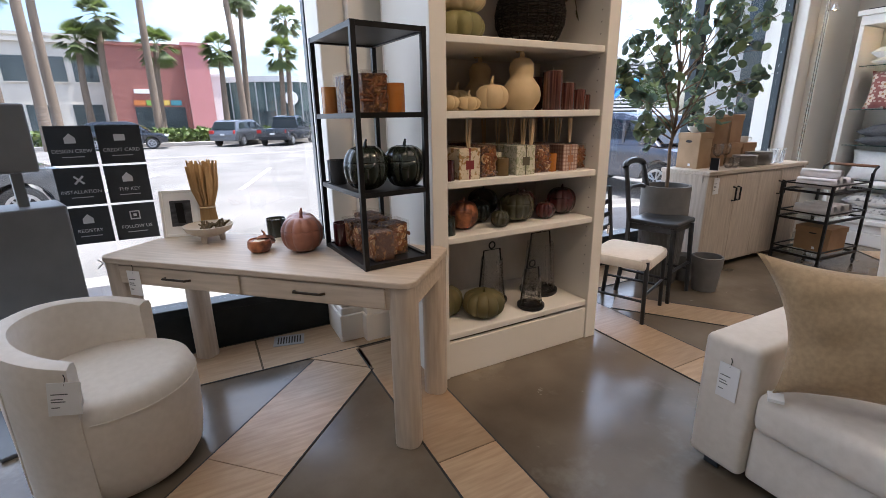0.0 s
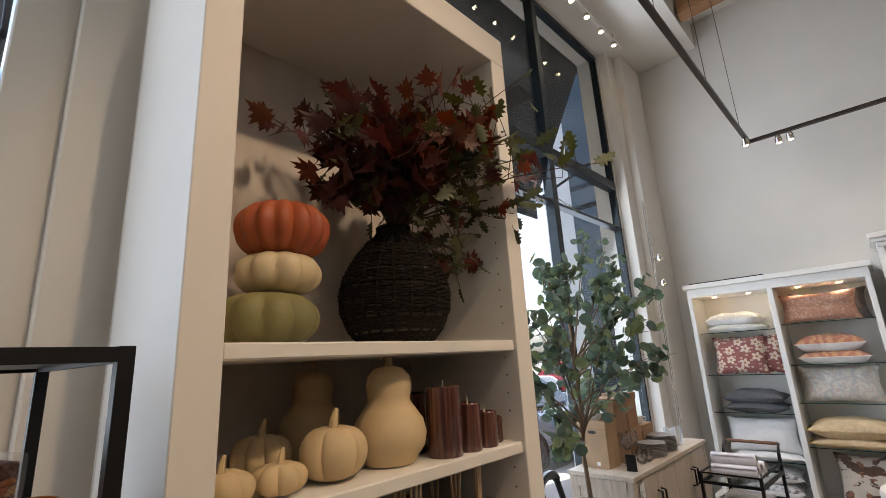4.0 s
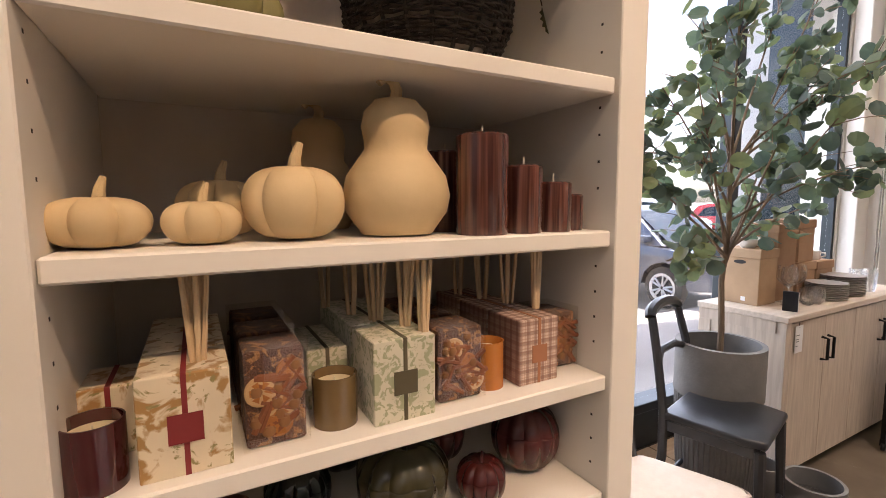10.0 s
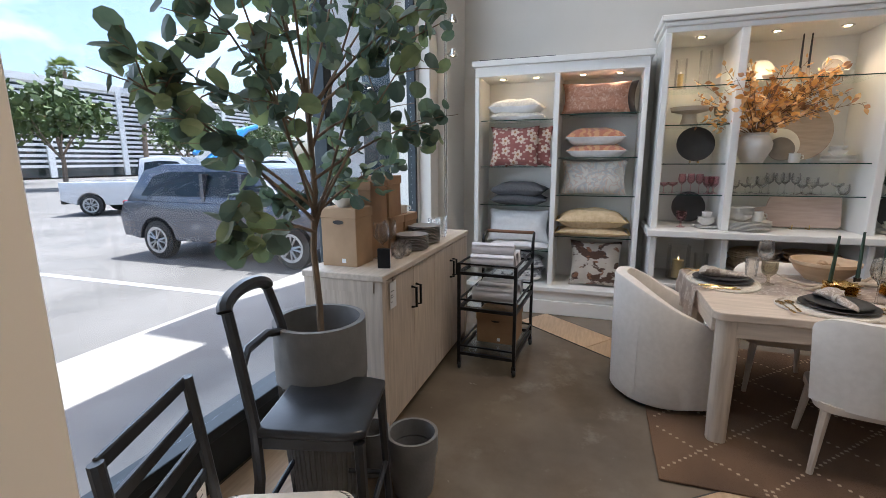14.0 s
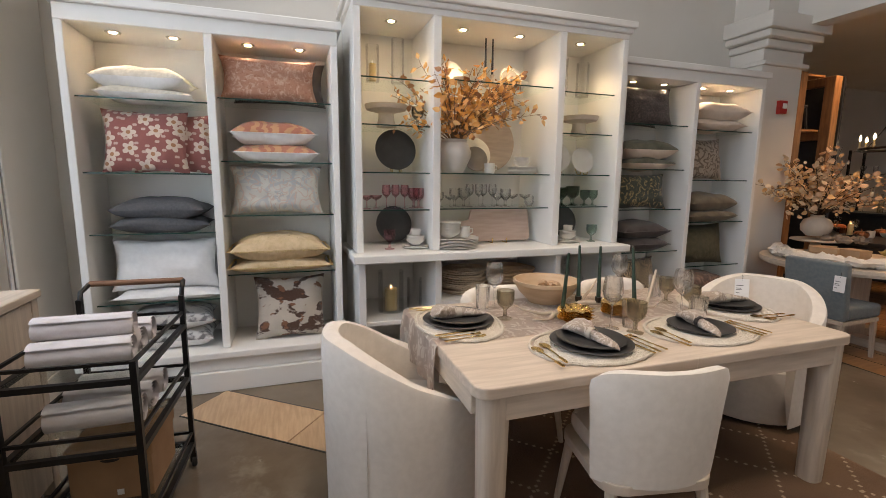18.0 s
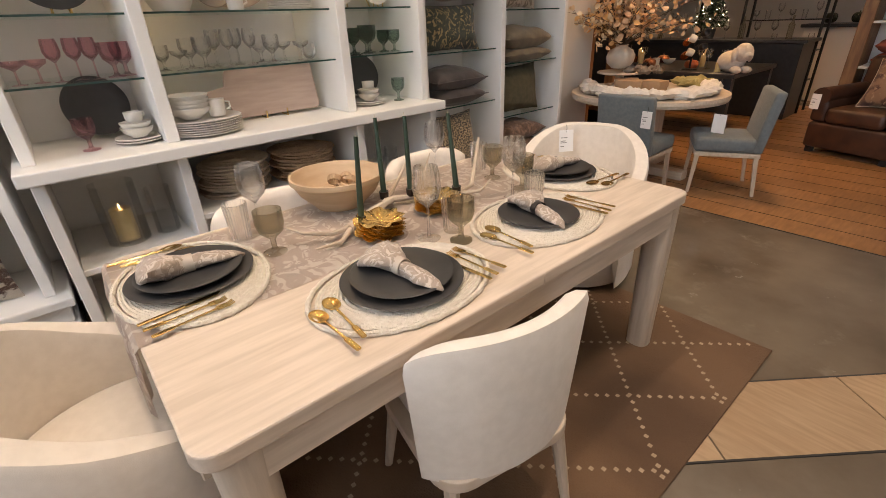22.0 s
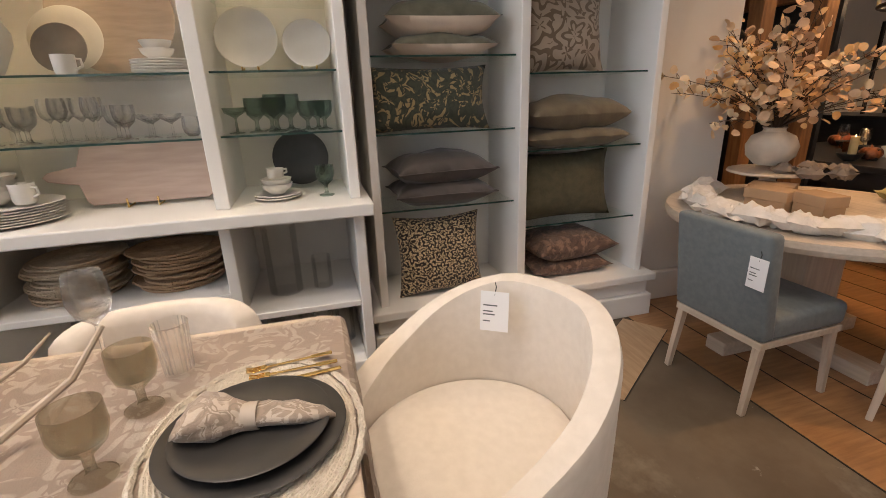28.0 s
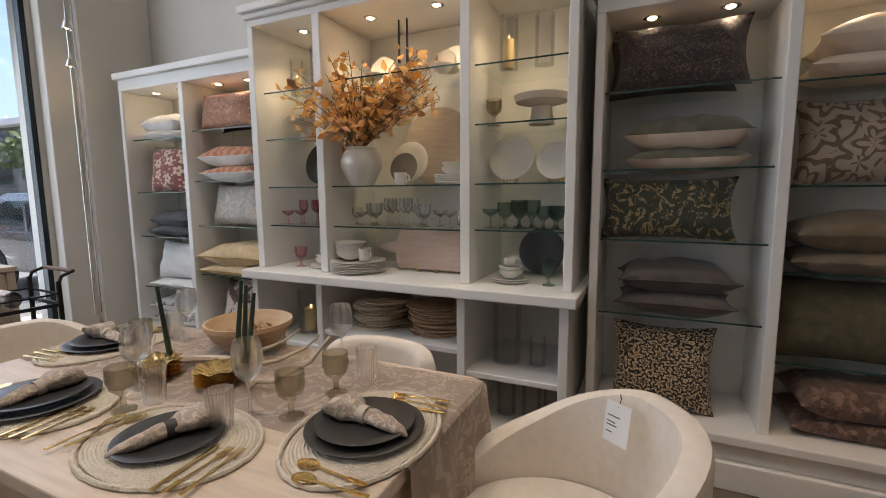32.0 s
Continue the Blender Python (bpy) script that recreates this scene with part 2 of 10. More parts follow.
def damask(name, ground, inks, scale=9.0, randomness=0.4, rings=9.0, petals=6.0, warp=0.05, rough=0.85, bump=0.2):
    """Woven scrollwork: rings that swing round scattered hearts."""
    m = mat(name, ground, tuple(v * 0.86 for v in ground), rough=rough, bump=bump, bump_scale=260, scale=9, sheen=0.2)
    nt = m.node_tree
    b = nt.nodes["Principled BSDF"]
    last = b.inputs["Base Color"].links[0].from_socket
    tc = nt.nodes.new("ShaderNodeTexCoord")
    wn_ = nt.nodes.new("ShaderNodeTexNoise")
    wn_.inputs["Scale"].default_value = scale * 0.8
    nt.links.new(tc.outputs["Object"], wn_.inputs["Vector"])
    add = nt.nodes.new("ShaderNodeMixRGB")
    add.blend_type = "ADD"
    add.inputs["Fac"].default_value = warp
    nt.links.new(tc.outputs["Object"], add.inputs["Color1"])
    nt.links.new(wn_.outputs["Color"], add.inputs["Color2"])

    def node(op, a, c=None, v=None):
        n = nt.nodes.new("ShaderNodeMath")
        n.operation = op
        nt.links.new(a, n.inputs[0])
        if c is not None:
            nt.links.new(c, n.inputs[1])
        elif v is not None:
            n.inputs[1].default_value = v
        return n.outputs[0]

    for k, (ink, lo, hi) in enumerate(inks):
        vo = nt.nodes.new("ShaderNodeTexVoronoi")
        vo.inputs["Scale"].default_value, vo.inputs["Randomness"].default_value = scale * (1 + 0.9 * k), randomness
        nt.links.new(add.outputs[0], vo.inputs["Vector"])
        dif = nt.nodes.new("ShaderNodeVectorMath")
        dif.operation = "SUBTRACT"
        nt.links.new(add.outputs[0], dif.inputs[0])
        nt.links.new(vo.outputs["Position"], dif.inputs[1])
        sep = nt.nodes.new("ShaderNodeSeparateXYZ")
        nt.links.new(dif.outputs[0], sep.inputs[0])
        ang = node("ARCTAN2", sep.outputs["Y"], sep.outputs["X"])
        swing = node("MULTIPLY", node("COSINE", node("MULTIPLY", ang, v=petals)), v=0.085)
        wave = node("SINE", node("MULTIPLY", node("ADD", vo.outputs["Distance"], swing), v=rings * 2.2))
        rp = nt.nodes.new("ShaderNodeValToRGB")
        rp.color_ramp.elements[0].position, rp.color_ramp.elements[1].position = lo, hi
        nt.links.new(node("ADD", node("MULTIPLY", wave, v=0.5), v=0.5), rp.inputs["Fac"])
        mx = nt.nodes.new("ShaderNodeMixRGB")
        mx.inputs["Color2"].default_value = (*ink, 1)
        nt.links.new(rp.outputs["Color"], mx.inputs["Fac"])
        nt.links.new(last, mx.inputs["Color1"])
        last = mx.outputs[0]
    nt.links.new(last, b.inputs["Base Color"])
    return m


def glass(name, tint, rough=0.0, ior=1.45, thin=0.7):
    """Blown glass: part refracting wall, part clear film, as thin walls look."""
    m = bpy.data.materials.new(name)
    m.use_nodes = True
    nt = m.node_tree
    b = nt.nodes["Principled BSDF"]
    b.inputs["Base Color"].default_value = (*tint, 1)
    b.inputs["Transmission Weight"].default_value = 1.0
    b.inputs["Roughness"].default_value, b.inputs["IOR"].default_value = rough, ior
    tr, mx = nt.nodes.new("ShaderNodeBsdfTransparent"), nt.nodes.new("ShaderNodeMixShader")
    tr.inputs["Color"].default_value = (*(v ** 0.6 for v in tint), 1)
    mx.inputs[0].default_value = thin
    nt.links.new(b.outputs[0], mx.inputs[1])
    nt.links.new(tr.outputs[0], mx.inputs[2])
    nt.links.new(mx.outputs[0], nt.nodes["Material Output"].inputs[0])
    MATS[name] = m
    return m


def thin_glass(name, tint, gloss=0.06):
    """A flat pane: clear, with a weak mirror on top."""
    m = bpy.data.materials.new(name)
    m.use_nodes = True
    nt = m.node_tree
    nt.nodes.clear()
    tr, gl = nt.nodes.new("ShaderNodeBsdfTransparent"), nt.nodes.new("ShaderNodeBsdfGlossy")
    tr.inputs["Color"].default_value = (*tint, 1)
    gl.inputs["Roughness"].default_value = 0.01
    mx, out = nt.nodes.new("ShaderNodeMixShader"), nt.nodes.new("ShaderNodeOutputMaterial")
    mx.inputs[0].default_value = gloss
    nt.links.new(tr.outputs[0], mx.inputs[1])
    nt.links.new(gl.outputs[0], mx.inputs[2])
    nt.links.new(mx.outputs[0], out.inputs[0])
    MATS[name] = m
    return m


def glow(name, colour, strength):
    m = bpy.data.materials.new(name)
    m.use_nodes = True
    b = m.node_tree.nodes["Principled BSDF"]
    b.inputs["Base Color"].default_value = (*colour, 1)
    b.inputs["Emission Color"].default_value = (*colour, 1)
    b.inputs["Emission Strength"].default_value = strength
    MATS[name] = m
    return m


WALL = mat("wall_paint", (0.72, 0.69, 0.63), (0.68, 0.65, 0.59), rough=0.75, scale=1.5, bump=0.04, bump_scale=90)
CREAM = mat("cream_paint", (0.78, 0.74, 0.67), (0.75, 0.71, 0.64), rough=0.55, scale=2.0, bump=0.02)
WHITE = mat("white_lacquer", (0.82, 0.80, 0.76), (0.79, 0.77, 0.72), rough=0.38, scale=3.0, bump=0.01)
PLASTER = mat("mottled_plaster", (0.66, 0.60, 0.52), (0.56, 0.50, 0.43), rough=0.6, scale=4.0, bump=0.06, bump_scale=30, stretch=(1.5, 1.5, 0.7))
CONCRETE = mat("polished_concrete", (0.20, 0.158, 0.112), (0.11, 0.087, 0.063), rough=0.26, rough2=0.14, scale=1.6, bump=0.02, bump_scale=25, detail=10, contrast=(0.3, 0.7))
OAKFLOOR = mat("oak_floor", (0.49, 0.34, 0.205), (0.39, 0.26, 0.15), rough=0.34, scale=5.0, bump=0.05, bump_scale=40, stretch=(1, 9, 1), vary=0.16)
OAKROOM = mat("oak_floor_room", (0.34, 0.18, 0.078), (0.24, 0.12, 0.05), rough=0.3, scale=5.0, bump=0.05, bump_scale=40, stretch=(9, 1, 1), vary=0.16)


def blotches(m, scale, colour, amount, lo, hi, detail=8.0, stretch=(1, 1, 1)):
    """Lay stains or scuffs of another colour over a material."""
    nt = m.node_tree
    b = nt.nodes["Principled BSDF"]
    last = b.inputs["Base Color"].links[0].from_socket
    tc, mp, nz, rp, mx = (nt.nodes.new(k) for k in ("ShaderNodeTexCoord", "ShaderNodeMapping", "ShaderNodeTexNoise", "ShaderNodeValToRGB", "ShaderNodeMixRGB"))
    mp.inputs["Scale"].default_value, mp.inputs["Location"].default_value = stretch, (scale, 3.7, 1.3)
    nz.inputs["Scale"].default_value, nz.inputs["Detail"].default_value, nz.inputs["Roughness"].default_value = scale, detail, 0.62
    rp.color_ramp.elements[0].position, rp.color_ramp.elements[1].position = lo, hi
    rp.color_ramp.elements[1].color = (amount, amount, amount, 1)
    mx.inputs["Color2"].default_value = (*colour, 1)
    for a, c in ((tc.outputs["Object"], mp.inputs["Vector"]), (mp.outputs[0], nz.inputs["Vector"]), (nz.outputs["Fac"], rp.inputs["Fac"]), (rp.outputs["Color"], mx.inputs["Fac"]), (last, mx.inputs["Color1"]), (mx.outputs[0], b.inputs["Base Color"])):
        nt.links.new(a, c)
    return m


blotches(CONCRETE, 0.9, (0.075, 0.052, 0.032), 0.6, 0.48, 0.66)
blotches(CONCRETE, 2.6, (0.26, 0.22, 0.165), 0.6, 0.58, 0.70, 12)
blotches(CONCRETE, 9.0, (0.33, 0.30, 0.25), 0.7, 0.69, 0.74, 6)
blotches(OAKFLOOR, 2.2, (0.34, 0.21, 0.11), 0.5, 0.5, 0.7, 10)
blotches(OAKROOM, 1.6, (0.17, 0.08, 0.032), 0.6, 0.48, 0.66, 10)
JOINT = mat("dark_joint", (0.03, 0.026, 0.022), rough=0.7)
DARKFRAME = mat("dark_window_metal", (0.018, 0.026, 0.03), (0.012, 0.018, 0.022), rough=0.4, metal=0.4)
WASHED = mat("white_washed_oak", (0.62, 0.52, 0.41), (0.50, 0.405, 0.31), rough=0.5, scale=6, bump=0.08, bump_scale=50, stretch=(1, 1, 1))
WASHED_Y = mat("white_washed_oak_long", (0.64, 0.53, 0.42), (0.53, 0.43, 0.33), rough=0.48, scale=5, bump=0.07, bump_scale=50, stretch=(9, 0.8, 9))
WASHED_X = mat("white_washed_oak_wide", (0.62, 0.52, 0.41), (0.51, 0.42, 0.32), rough=0.48, scale=5, bump=0.07, bump_scale=50, stretch=(0.8, 9, 9))
WASHED_Z = mat("white_washed_oak_upright", (0.60, 0.50, 0.39), (0.48, 0.39, 0.30), rough=0.5, scale=5, bump=0.07, bump_scale=50, stretch=(9, 9, 0.8))
IVORY = mat("ivory_upholstery", (0.74, 0.67, 0.58), (0.69, 0.62, 0.53), rough=0.9, scale=30, bump=0.12, bump_scale=420, sheen=0.3)
OATMEAL = mat("oatmeal_linen", (0.47, 0.33, 0.18), (0.39, 0.27, 0.145), rough=0.95, scale=60, bump=0.3, bump_scale=500, sheen=0.2)
GREYCLOTH = mat("slate_upholstery", (0.16, 0.18, 0.18), (0.13, 0.15, 0.155), rough=0.85, scale=40, bump=0.12, bump_scale=300, sheen=0.2)
LEATHER = mat("brown_leather", (0.075, 0.032, 0.018), (0.045, 0.02, 0.012), rough=0.38, scale=8, bump=0.15, bump_scale=120)
BLACK = mat("black_metal", (0.015, 0.015, 0.016), (0.022, 0.021, 0.02), rough=0.42, metal=0.6)
BLACKWOOD = mat("black_painted_wood", (0.016, 0.018, 0.021), (0.024, 0.026, 0.03), rough=0.34, scale=20, bump=0.03)
BRONZE = mat("dark_bronze", (0.06, 0.045, 0.033), (0.04, 0.03, 0.022), rough=0.38, metal=0.8)
GOLD = mat("brushed_gold", (0.83, 0.60, 0.25), (0.72, 0.50, 0.19), rough=0.22, metal=1.0, scale=40)
CHROME = mat("nickel", (0.7, 0.69, 0.67), rough=0.2, metal=1.0)
PAPER = mat("white_card", (0.85, 0.84, 0.82), (0.82, 0.81, 0.79), rough=0.7)
INK = mat("grey_print", (0.16, 0.16, 0.16), rough=0.7)
STRING = mat("dark_string", (0.03, 0.028, 0.025), rough=0.9)
BAMBOO = mat("light_wood_stick", (0.66, 0.50, 0.31), (0.58, 0.42, 0.25), rough=0.6)
PINE = mat("rustic_timber", (0.33, 0.165, 0.065), (0.20, 0.095, 0.04), rough=0.55, scale=5, bump=0.15, bump_scale=40, stretch=(6, 6, 0.8))
BEAM = mat("ceiling_timber", (0.36, 0.19, 0.085), (0.24, 0.12, 0.05), rough=0.6, scale=5, bump=0.15, stretch=(6, 1, 6))
SHELFGLASS = thin_glass("shelf_glass", (0.965, 0.985, 0.975), 0.05)
GLASSEDGE = mat("glass_edge", (0.02, 0.055, 0.045), (0.03, 0.07, 0.06), rough=0.12)
PANE = thin_glass("window_glass", (0.97, 0.985, 0.98), 0.05)
CLEAR = glass("clear_glass", (0.985, 0.985, 0.98), thin=0.5)
CYLINDER = glass("clear_cylinder_glass", (0.98, 0.98, 0.975), thin=0.8)
SMOKE = glass("smoke_glass", (0.70, 0.67, 0.58))
GREENGLASS = glass("green_glass", (0.62, 0.71, 0.65))
PINKGLASS = glass("pink_glass", (0.97, 0.73, 0.76))
WARMBULB = glow("warm_bulb", (1.0, 0.72, 0.38), 18.0)
FLAME = glow("warm_flame", (1.0, 0.66, 0.28), 6.0)


# ---- mesh helpers ----
def finish(bm, name, material, smooth=False, angle=40):
    me = bpy.data.meshes.new(name)
    bm.to_mesh(me)
    bm.free()
    if material:
        me.materials.append(material)
    if smooth:
        me.polygons.foreach_set("use_smooth", [True] * len(me.polygons))
        me.set_sharp_from_angle(angle=radians(angle))
    return me


def thing(name, label, category, m=None, group="", kind=""):
    ob = new(name)
    ob.empty_display_size = 0.1
    if m is not None:
        ob.matrix_basis = m
    return tagged(ob, label, category, group, kind)


def part(name, bm, material, parent=None, label="", smooth=False, angle=40):
    ob = new(name, finish(bm, name, material, smooth, angle))
    if parent is not None:
        ob.parent = parent
    return tagged(ob, label)


def solid(name, bm, material, label, category, m=None, group="", kind="", smooth=False, angle=40):
    """A thing that is one mesh."""
    ob = new(name, finish(bm, name, material, smooth, angle))
    if m is not None:
        ob.matrix_basis = m
    return tagged(ob, label, category, group, kind)


def again(mesh_ob, parent, m):
    """The same mesh once more, as another part."""
    ob = new(mesh_ob.name.split(".")[0], mesh_ob.data)
    ob.parent = parent
    ob.matrix_basis = m
    return ob


def B(x0, y0, z0, x1, y1, z1, bevel=0.0, seg=2, bm=None):
    """A box between two corners, its edges rounded."""
    own = bmesh.new()
    c = Vector(((x0 + x1) / 2, (y0 + y1) / 2, (z0 + z1) / 2))
    bmesh.ops.create_cube(own, size=1, matrix=Matrix.LocRotScale(c, None, (abs(x1 - x0), abs(y1 - y0), abs(z1 - z0))))
    if bevel:
        bmesh.ops.bevel(own, geom=list(own.edges), offset=bevel, segments=seg, affect="EDGES", profile=0.5)
    return join(bm, own)


def join(bm, own, m=None):
    if m is not None:
        bmesh.ops.transform(own, matrix=m, verts=own.verts)
    if bm is None:
        return own
    me = bpy.data.meshes.new("tmp")
    own.to_mesh(me)
    own.free()
    bm.from_mesh(me)
    bpy.data.meshes.remove(me)
    return bm


def lathe(profile, seg=32, bm=None, m=None, lobes=0, depth=0.0, closed=True):
    """Turn a profile of (radius, height) round z. lobes: ribs as a pumpkin has, that deep."""
    own = bmesh.new()
    rings = []
    for r, z in profile:
        ring = []
        for i in range(seg):
            a = 2 * math.pi * i / seg
            k = 1.0 - depth * (1 - abs(math.sin(lobes * a / 2)) ** 0.6) if lobes else 1.0
            ring.append(own.verts.new((r * k * math.cos(a), r * k * math.sin(a), z)))
        rings.append(ring)
    for a, b in zip(rings, rings[1:]):
        for i in range(seg):
            own.faces.new((a[i], a[(i + 1) % seg], b[(i + 1) % seg], b[i]))
    if closed:
        own.faces.new(rings[0][::-1])
        own.faces.new(rings[-1])
    bmesh.ops.recalc_face_normals(own, faces=own.faces)
    return join(bm, own, m)


def tube(points, r, seg=8, bm=None, r2=None, m=None):
    """A round rod along points, its radius going from r to r2."""
    own = bmesh.new()
    pts = [Vector(p) for p in points]
    r2 = r if r2 is None else r2
    rings = []
    n = len(pts)
    side = None
    for i, p in enumerate(pts):
        d = (pts[min(i + 1, n - 1)] - pts[max(i - 1, 0)]).normalized()
        if side is None:
            side = d.orthogonal().normalized()
        side = (side - d * side.dot(d)).normalized()
        up = d.cross(side)
        rad = r + (r2 - r) * i / max(n - 1, 1)
        rings.append([own.verts.new(p + (side * math.cos(a) + up * math.sin(a)) * rad) for a in (2 * math.pi * k / seg for k in range(seg))])
    for a, b in zip(rings, rings[1:]):
        for i in range(seg):
            own.faces.new((a[i], a[(i + 1) % seg], b[(i + 1) % seg], b[i]))
    own.faces.new(rings[0][::-1])
    own.faces.new(rings[-1])
    return join(bm, own, m)


def prism(outline, z0, z1, bm=None, bevel=0.0):
    """An upright solid over an outline of (x, y)."""
    own = bmesh.new()
    lo = [own.verts.new((x, y, z0)) for x, y in outline]
    hi = [own.verts.new((x, y, z1)) for x, y in outline]
    own.faces.new(lo[::-1])
    own.faces.new(hi)
    k = len(outline)
    for i in range(k):
        own.faces.new((lo[i], lo[(i + 1) % k], hi[(i + 1) % k], hi[i]))
    bmesh.ops.recalc_face_normals(own, faces=own.faces)
    if bevel:
        bmesh.ops.bevel(own, geom=list(own.edges), offset=bevel, segments=2, affect="EDGES", profile=0.5)
    return join(bm, own)


def rounded(w, d, r, seg=6):
    """The outline of a rounded rectangle, centred."""
    out = []
    for cx, cy, a0 in ((w / 2 - r, d / 2 - r, 0), (-w / 2 + r, d / 2 - r, 90), (-w / 2 + r, -d / 2 + r, 180), (w / 2 - r, -d / 2 + r, 270)):
        out += [(cx + r * math.cos(radians(a0 + 90 * i / seg)), cy + r * math.sin(radians(a0 + 90 * i / seg))) for i in range(seg + 1)]
    return out


def cushion(w, h, t, bm=None, m=None, n=18, crumple=0.012, seed=0, pinch=0.36):
    """A stuffed pillow in the xy plane, with drawn-in sides and pointed corners."""
    own = bmesh.new()
    grids = []
    for s in (1, -1):
        g = []
        for i in range(n + 1):
            row = []
            for j in range(n + 1):
                u, v = 2 * i / n - 1, 2 * j / n - 1
                k = 1 - pinch * (1 - v * v) * u * u * 0.28
                k2 = 1 - pinch * (1 - u * u) * v * v * 0.28
                puff = (0.55 * max(0, 1 - u * u) * max(0, 1 - v * v) + 0.45 * max(0, 1 - u ** 4) * max(0, 1 - v ** 4)) ** 0.58
                wob = noise.noise((u * 2.3 + seed * 7.1, v * 2.3 + s * 3, seed * 1.7)) * crumple
                row.append(own.verts.new((u * w / 2 * k, v * h / 2 * k2, s * puff * t / 2 + wob * (0.3 + puff))))
            g.append(row)
        grids.append(g)
        for i in range(n):
            for j in range(n):
                q = (g[i][j], g[i + 1][j], g[i + 1][j + 1], g[i][j + 1])
                own.faces.new(q if s > 0 else q[::-1])
    bmesh.ops.remove_doubles(own, verts=own.verts, dist=0.0)
    edge = [(a, b) for i in range(n + 1) for a, b in ((grids[0][i][0], grids[1][i][0]), (grids[0][i][n], grids[1][i][n]))]
    edge += [(a, b) for j in range(1, n) for a, b in ((grids[0][0][j], grids[1][0][j]), (grids[0][n][j], grids[1][n][j]))]
    for a, b in edge:
        c = (a.co + b.co) / 2
        a.co = b.co = c
    bmesh.ops.remove_doubles(own, verts=own.verts, dist=1e-6)
    return join(bm, own, m)


def text_mesh(words, size, material, name, parent, m, depth=0.0006):
    """Flat lettering, turned into a mesh."""
    cu = bpy.data.curves.new(name, "FONT")
    cu.body, cu.size, cu.extrude, cu.align_x, cu.align_y = words, size, depth, "CENTER", "CENTER"
    tmp = new("tmp_text", cu)
    dep = bpy.context.evaluated_depsgraph_get()
    me = bpy.data.meshes.new_from_object(tmp.evaluated_get(dep))
    bpy.data.objects.remove(tmp)
    me.materials.clear()
    me.materials.append(material)
    ob = new(name, me)
    ob.parent = parent
    ob.matrix_basis = m
    return ob

# ---- lamps of the place ----
WARM = (1.0, 0.84, 0.66)
for x, y, w in ((0.6, 2.2, 45), (5.0, 2.6, 80), (5.6, 1.2, 70), (6.9, 2.2, 85), (6.9, 0.6, 28), (5.2, -0.4, 48)):
    spot_light("ceiling_spot", (x, y, 5.6), (x + 0.3, y + 0.2, 0), w, WARM, 80, 0.9, 0.08)
for x, y, tx in ((2.9, 0.7, 3.0), (4.3, 0.8, 3.4)):
    spot_light("bookcase_spot", (x, y, 5.2), (tx, 4.2, 1.5), 90.0, (1.0, 0.72, 0.44), 40, 0.7, 0.06)
for x, y in ((7.0, -2.0), (8.4, -3.0), (6.4, -4.6), (8.8, -5.4), (6.2, -7.2), (9.4, -7.6)):
    spot_light("room_spot", (x, y, 3.25), (x, y, 0), 42.0, (1.0, 0.60, 0.28), 110, 0.9, 0.06)
# area lamps added just outside the panes, standing in for sky light
area_light("window_skylight", (-0.45, 5.2, 3.0), (-0.45, 0.0, 1.7), 5.3, 5.2, 62.0, (0.88, 0.94, 1.0))
area_light("window_skylight", (6.02, 5.2, 3.0), (6.02, 0.0, 1.7), 3.2, 5.2, 50.0, (0.88, 0.94, 1.0))

# ---- the room ----
TALL = 6.1


def structure(name, bm, material, label, category, smooth=False):
    return solid(name, bm, material, label, category, kind="structure", smooth=smooth)


floor = structure("floor", B(-4.2, -10.2, -0.12, 11.2, 5.3, -0.004), CONCRETE, "brown polished concrete floor with inlaid oak bands", "floor")
ceiling = structure("ceiling", B(-4.2, -1.6, TALL, 8.9, 5.3, TALL + 0.15), WALL, "high off-white painted ceiling", "ceiling")
ceiling_room = structure("ceiling_room", B(-4.2, -10.2, 3.35, 11.2, -1.6, 3.5), WALL, "lower off-white ceiling of the back room", "ceiling")

structure("wall_east", B(8.62, -1.2, -0.01, 8.85, 5.3, TALL), WALL, "greige painted wall behind the display cabinets", "wall")
structure("wall_header", B(-4.2, -1.80, 3.0, 8.62, -1.60, TALL), WALL, "painted wall above the wide opening", "wall")
structure("wall_west", B(-4.4, -10.2, -0.01, -4.2, 5.3, TALL), WALL, "plain off-white painted wall", "wall")
structure("wall_south", B(-4.2, -10.4, -0.01, 11.4, -10.2, 3.5), WALL, "warm-lit painted wall of the back room", "wall")
structure("wall_room_east", B(11.2, -10.2, -0.01, 11.4, -1.2, 3.5), WALL, "painted wall of the back room", "wall")
structure("wall_room_north", B(8.85, -1.4, -0.01, 11.2, -1.2, 3.5), WALL, "painted wall of the back room", "wall")

# window wall with two tall openings
bmw = B(-4.2, 5.02, -0.01, -3.2, 5.3, TALL)
B(2.30, 5.02, -0.01, 4.30, 5.3, TALL, bm=bmw)
B(7.72, 5.02, -0.01, 8.85, 5.3, TALL, bm=bmw)
B(-3.2, 5.02, 5.7, 2.30, 5.3, TALL, bm=bmw)
B(4.30, 5.02, 5.7, 7.72, 5.3, TALL, bm=bmw)
structure("wall_north", bmw, WALL, "off-white painted window wall with two tall openings", "wall")


def stepped_pier(name, x0, x1, steps, label):
    """A pier that comes forward in steps, with a base moulding."""
    pier = thing(name, label, "pier", kind="structure")
    for a, b, y in steps:
        part("pilaster", B(a, y, 0.24, b, 5.019, TALL, 0.006, 1), CREAM, pier)
        part("base_block", B(a - 0.02, y - 0.02, -0.004, b + 0.02, 5.019, 0.19, 0.006, 1), CREAM, pier)
        part("base_moulding", B(a - 0.01, y - 0.012, 0.19, b + 0.01, 5.019, 0.24, 0.008, 2), CREAM, pier)
    return pier


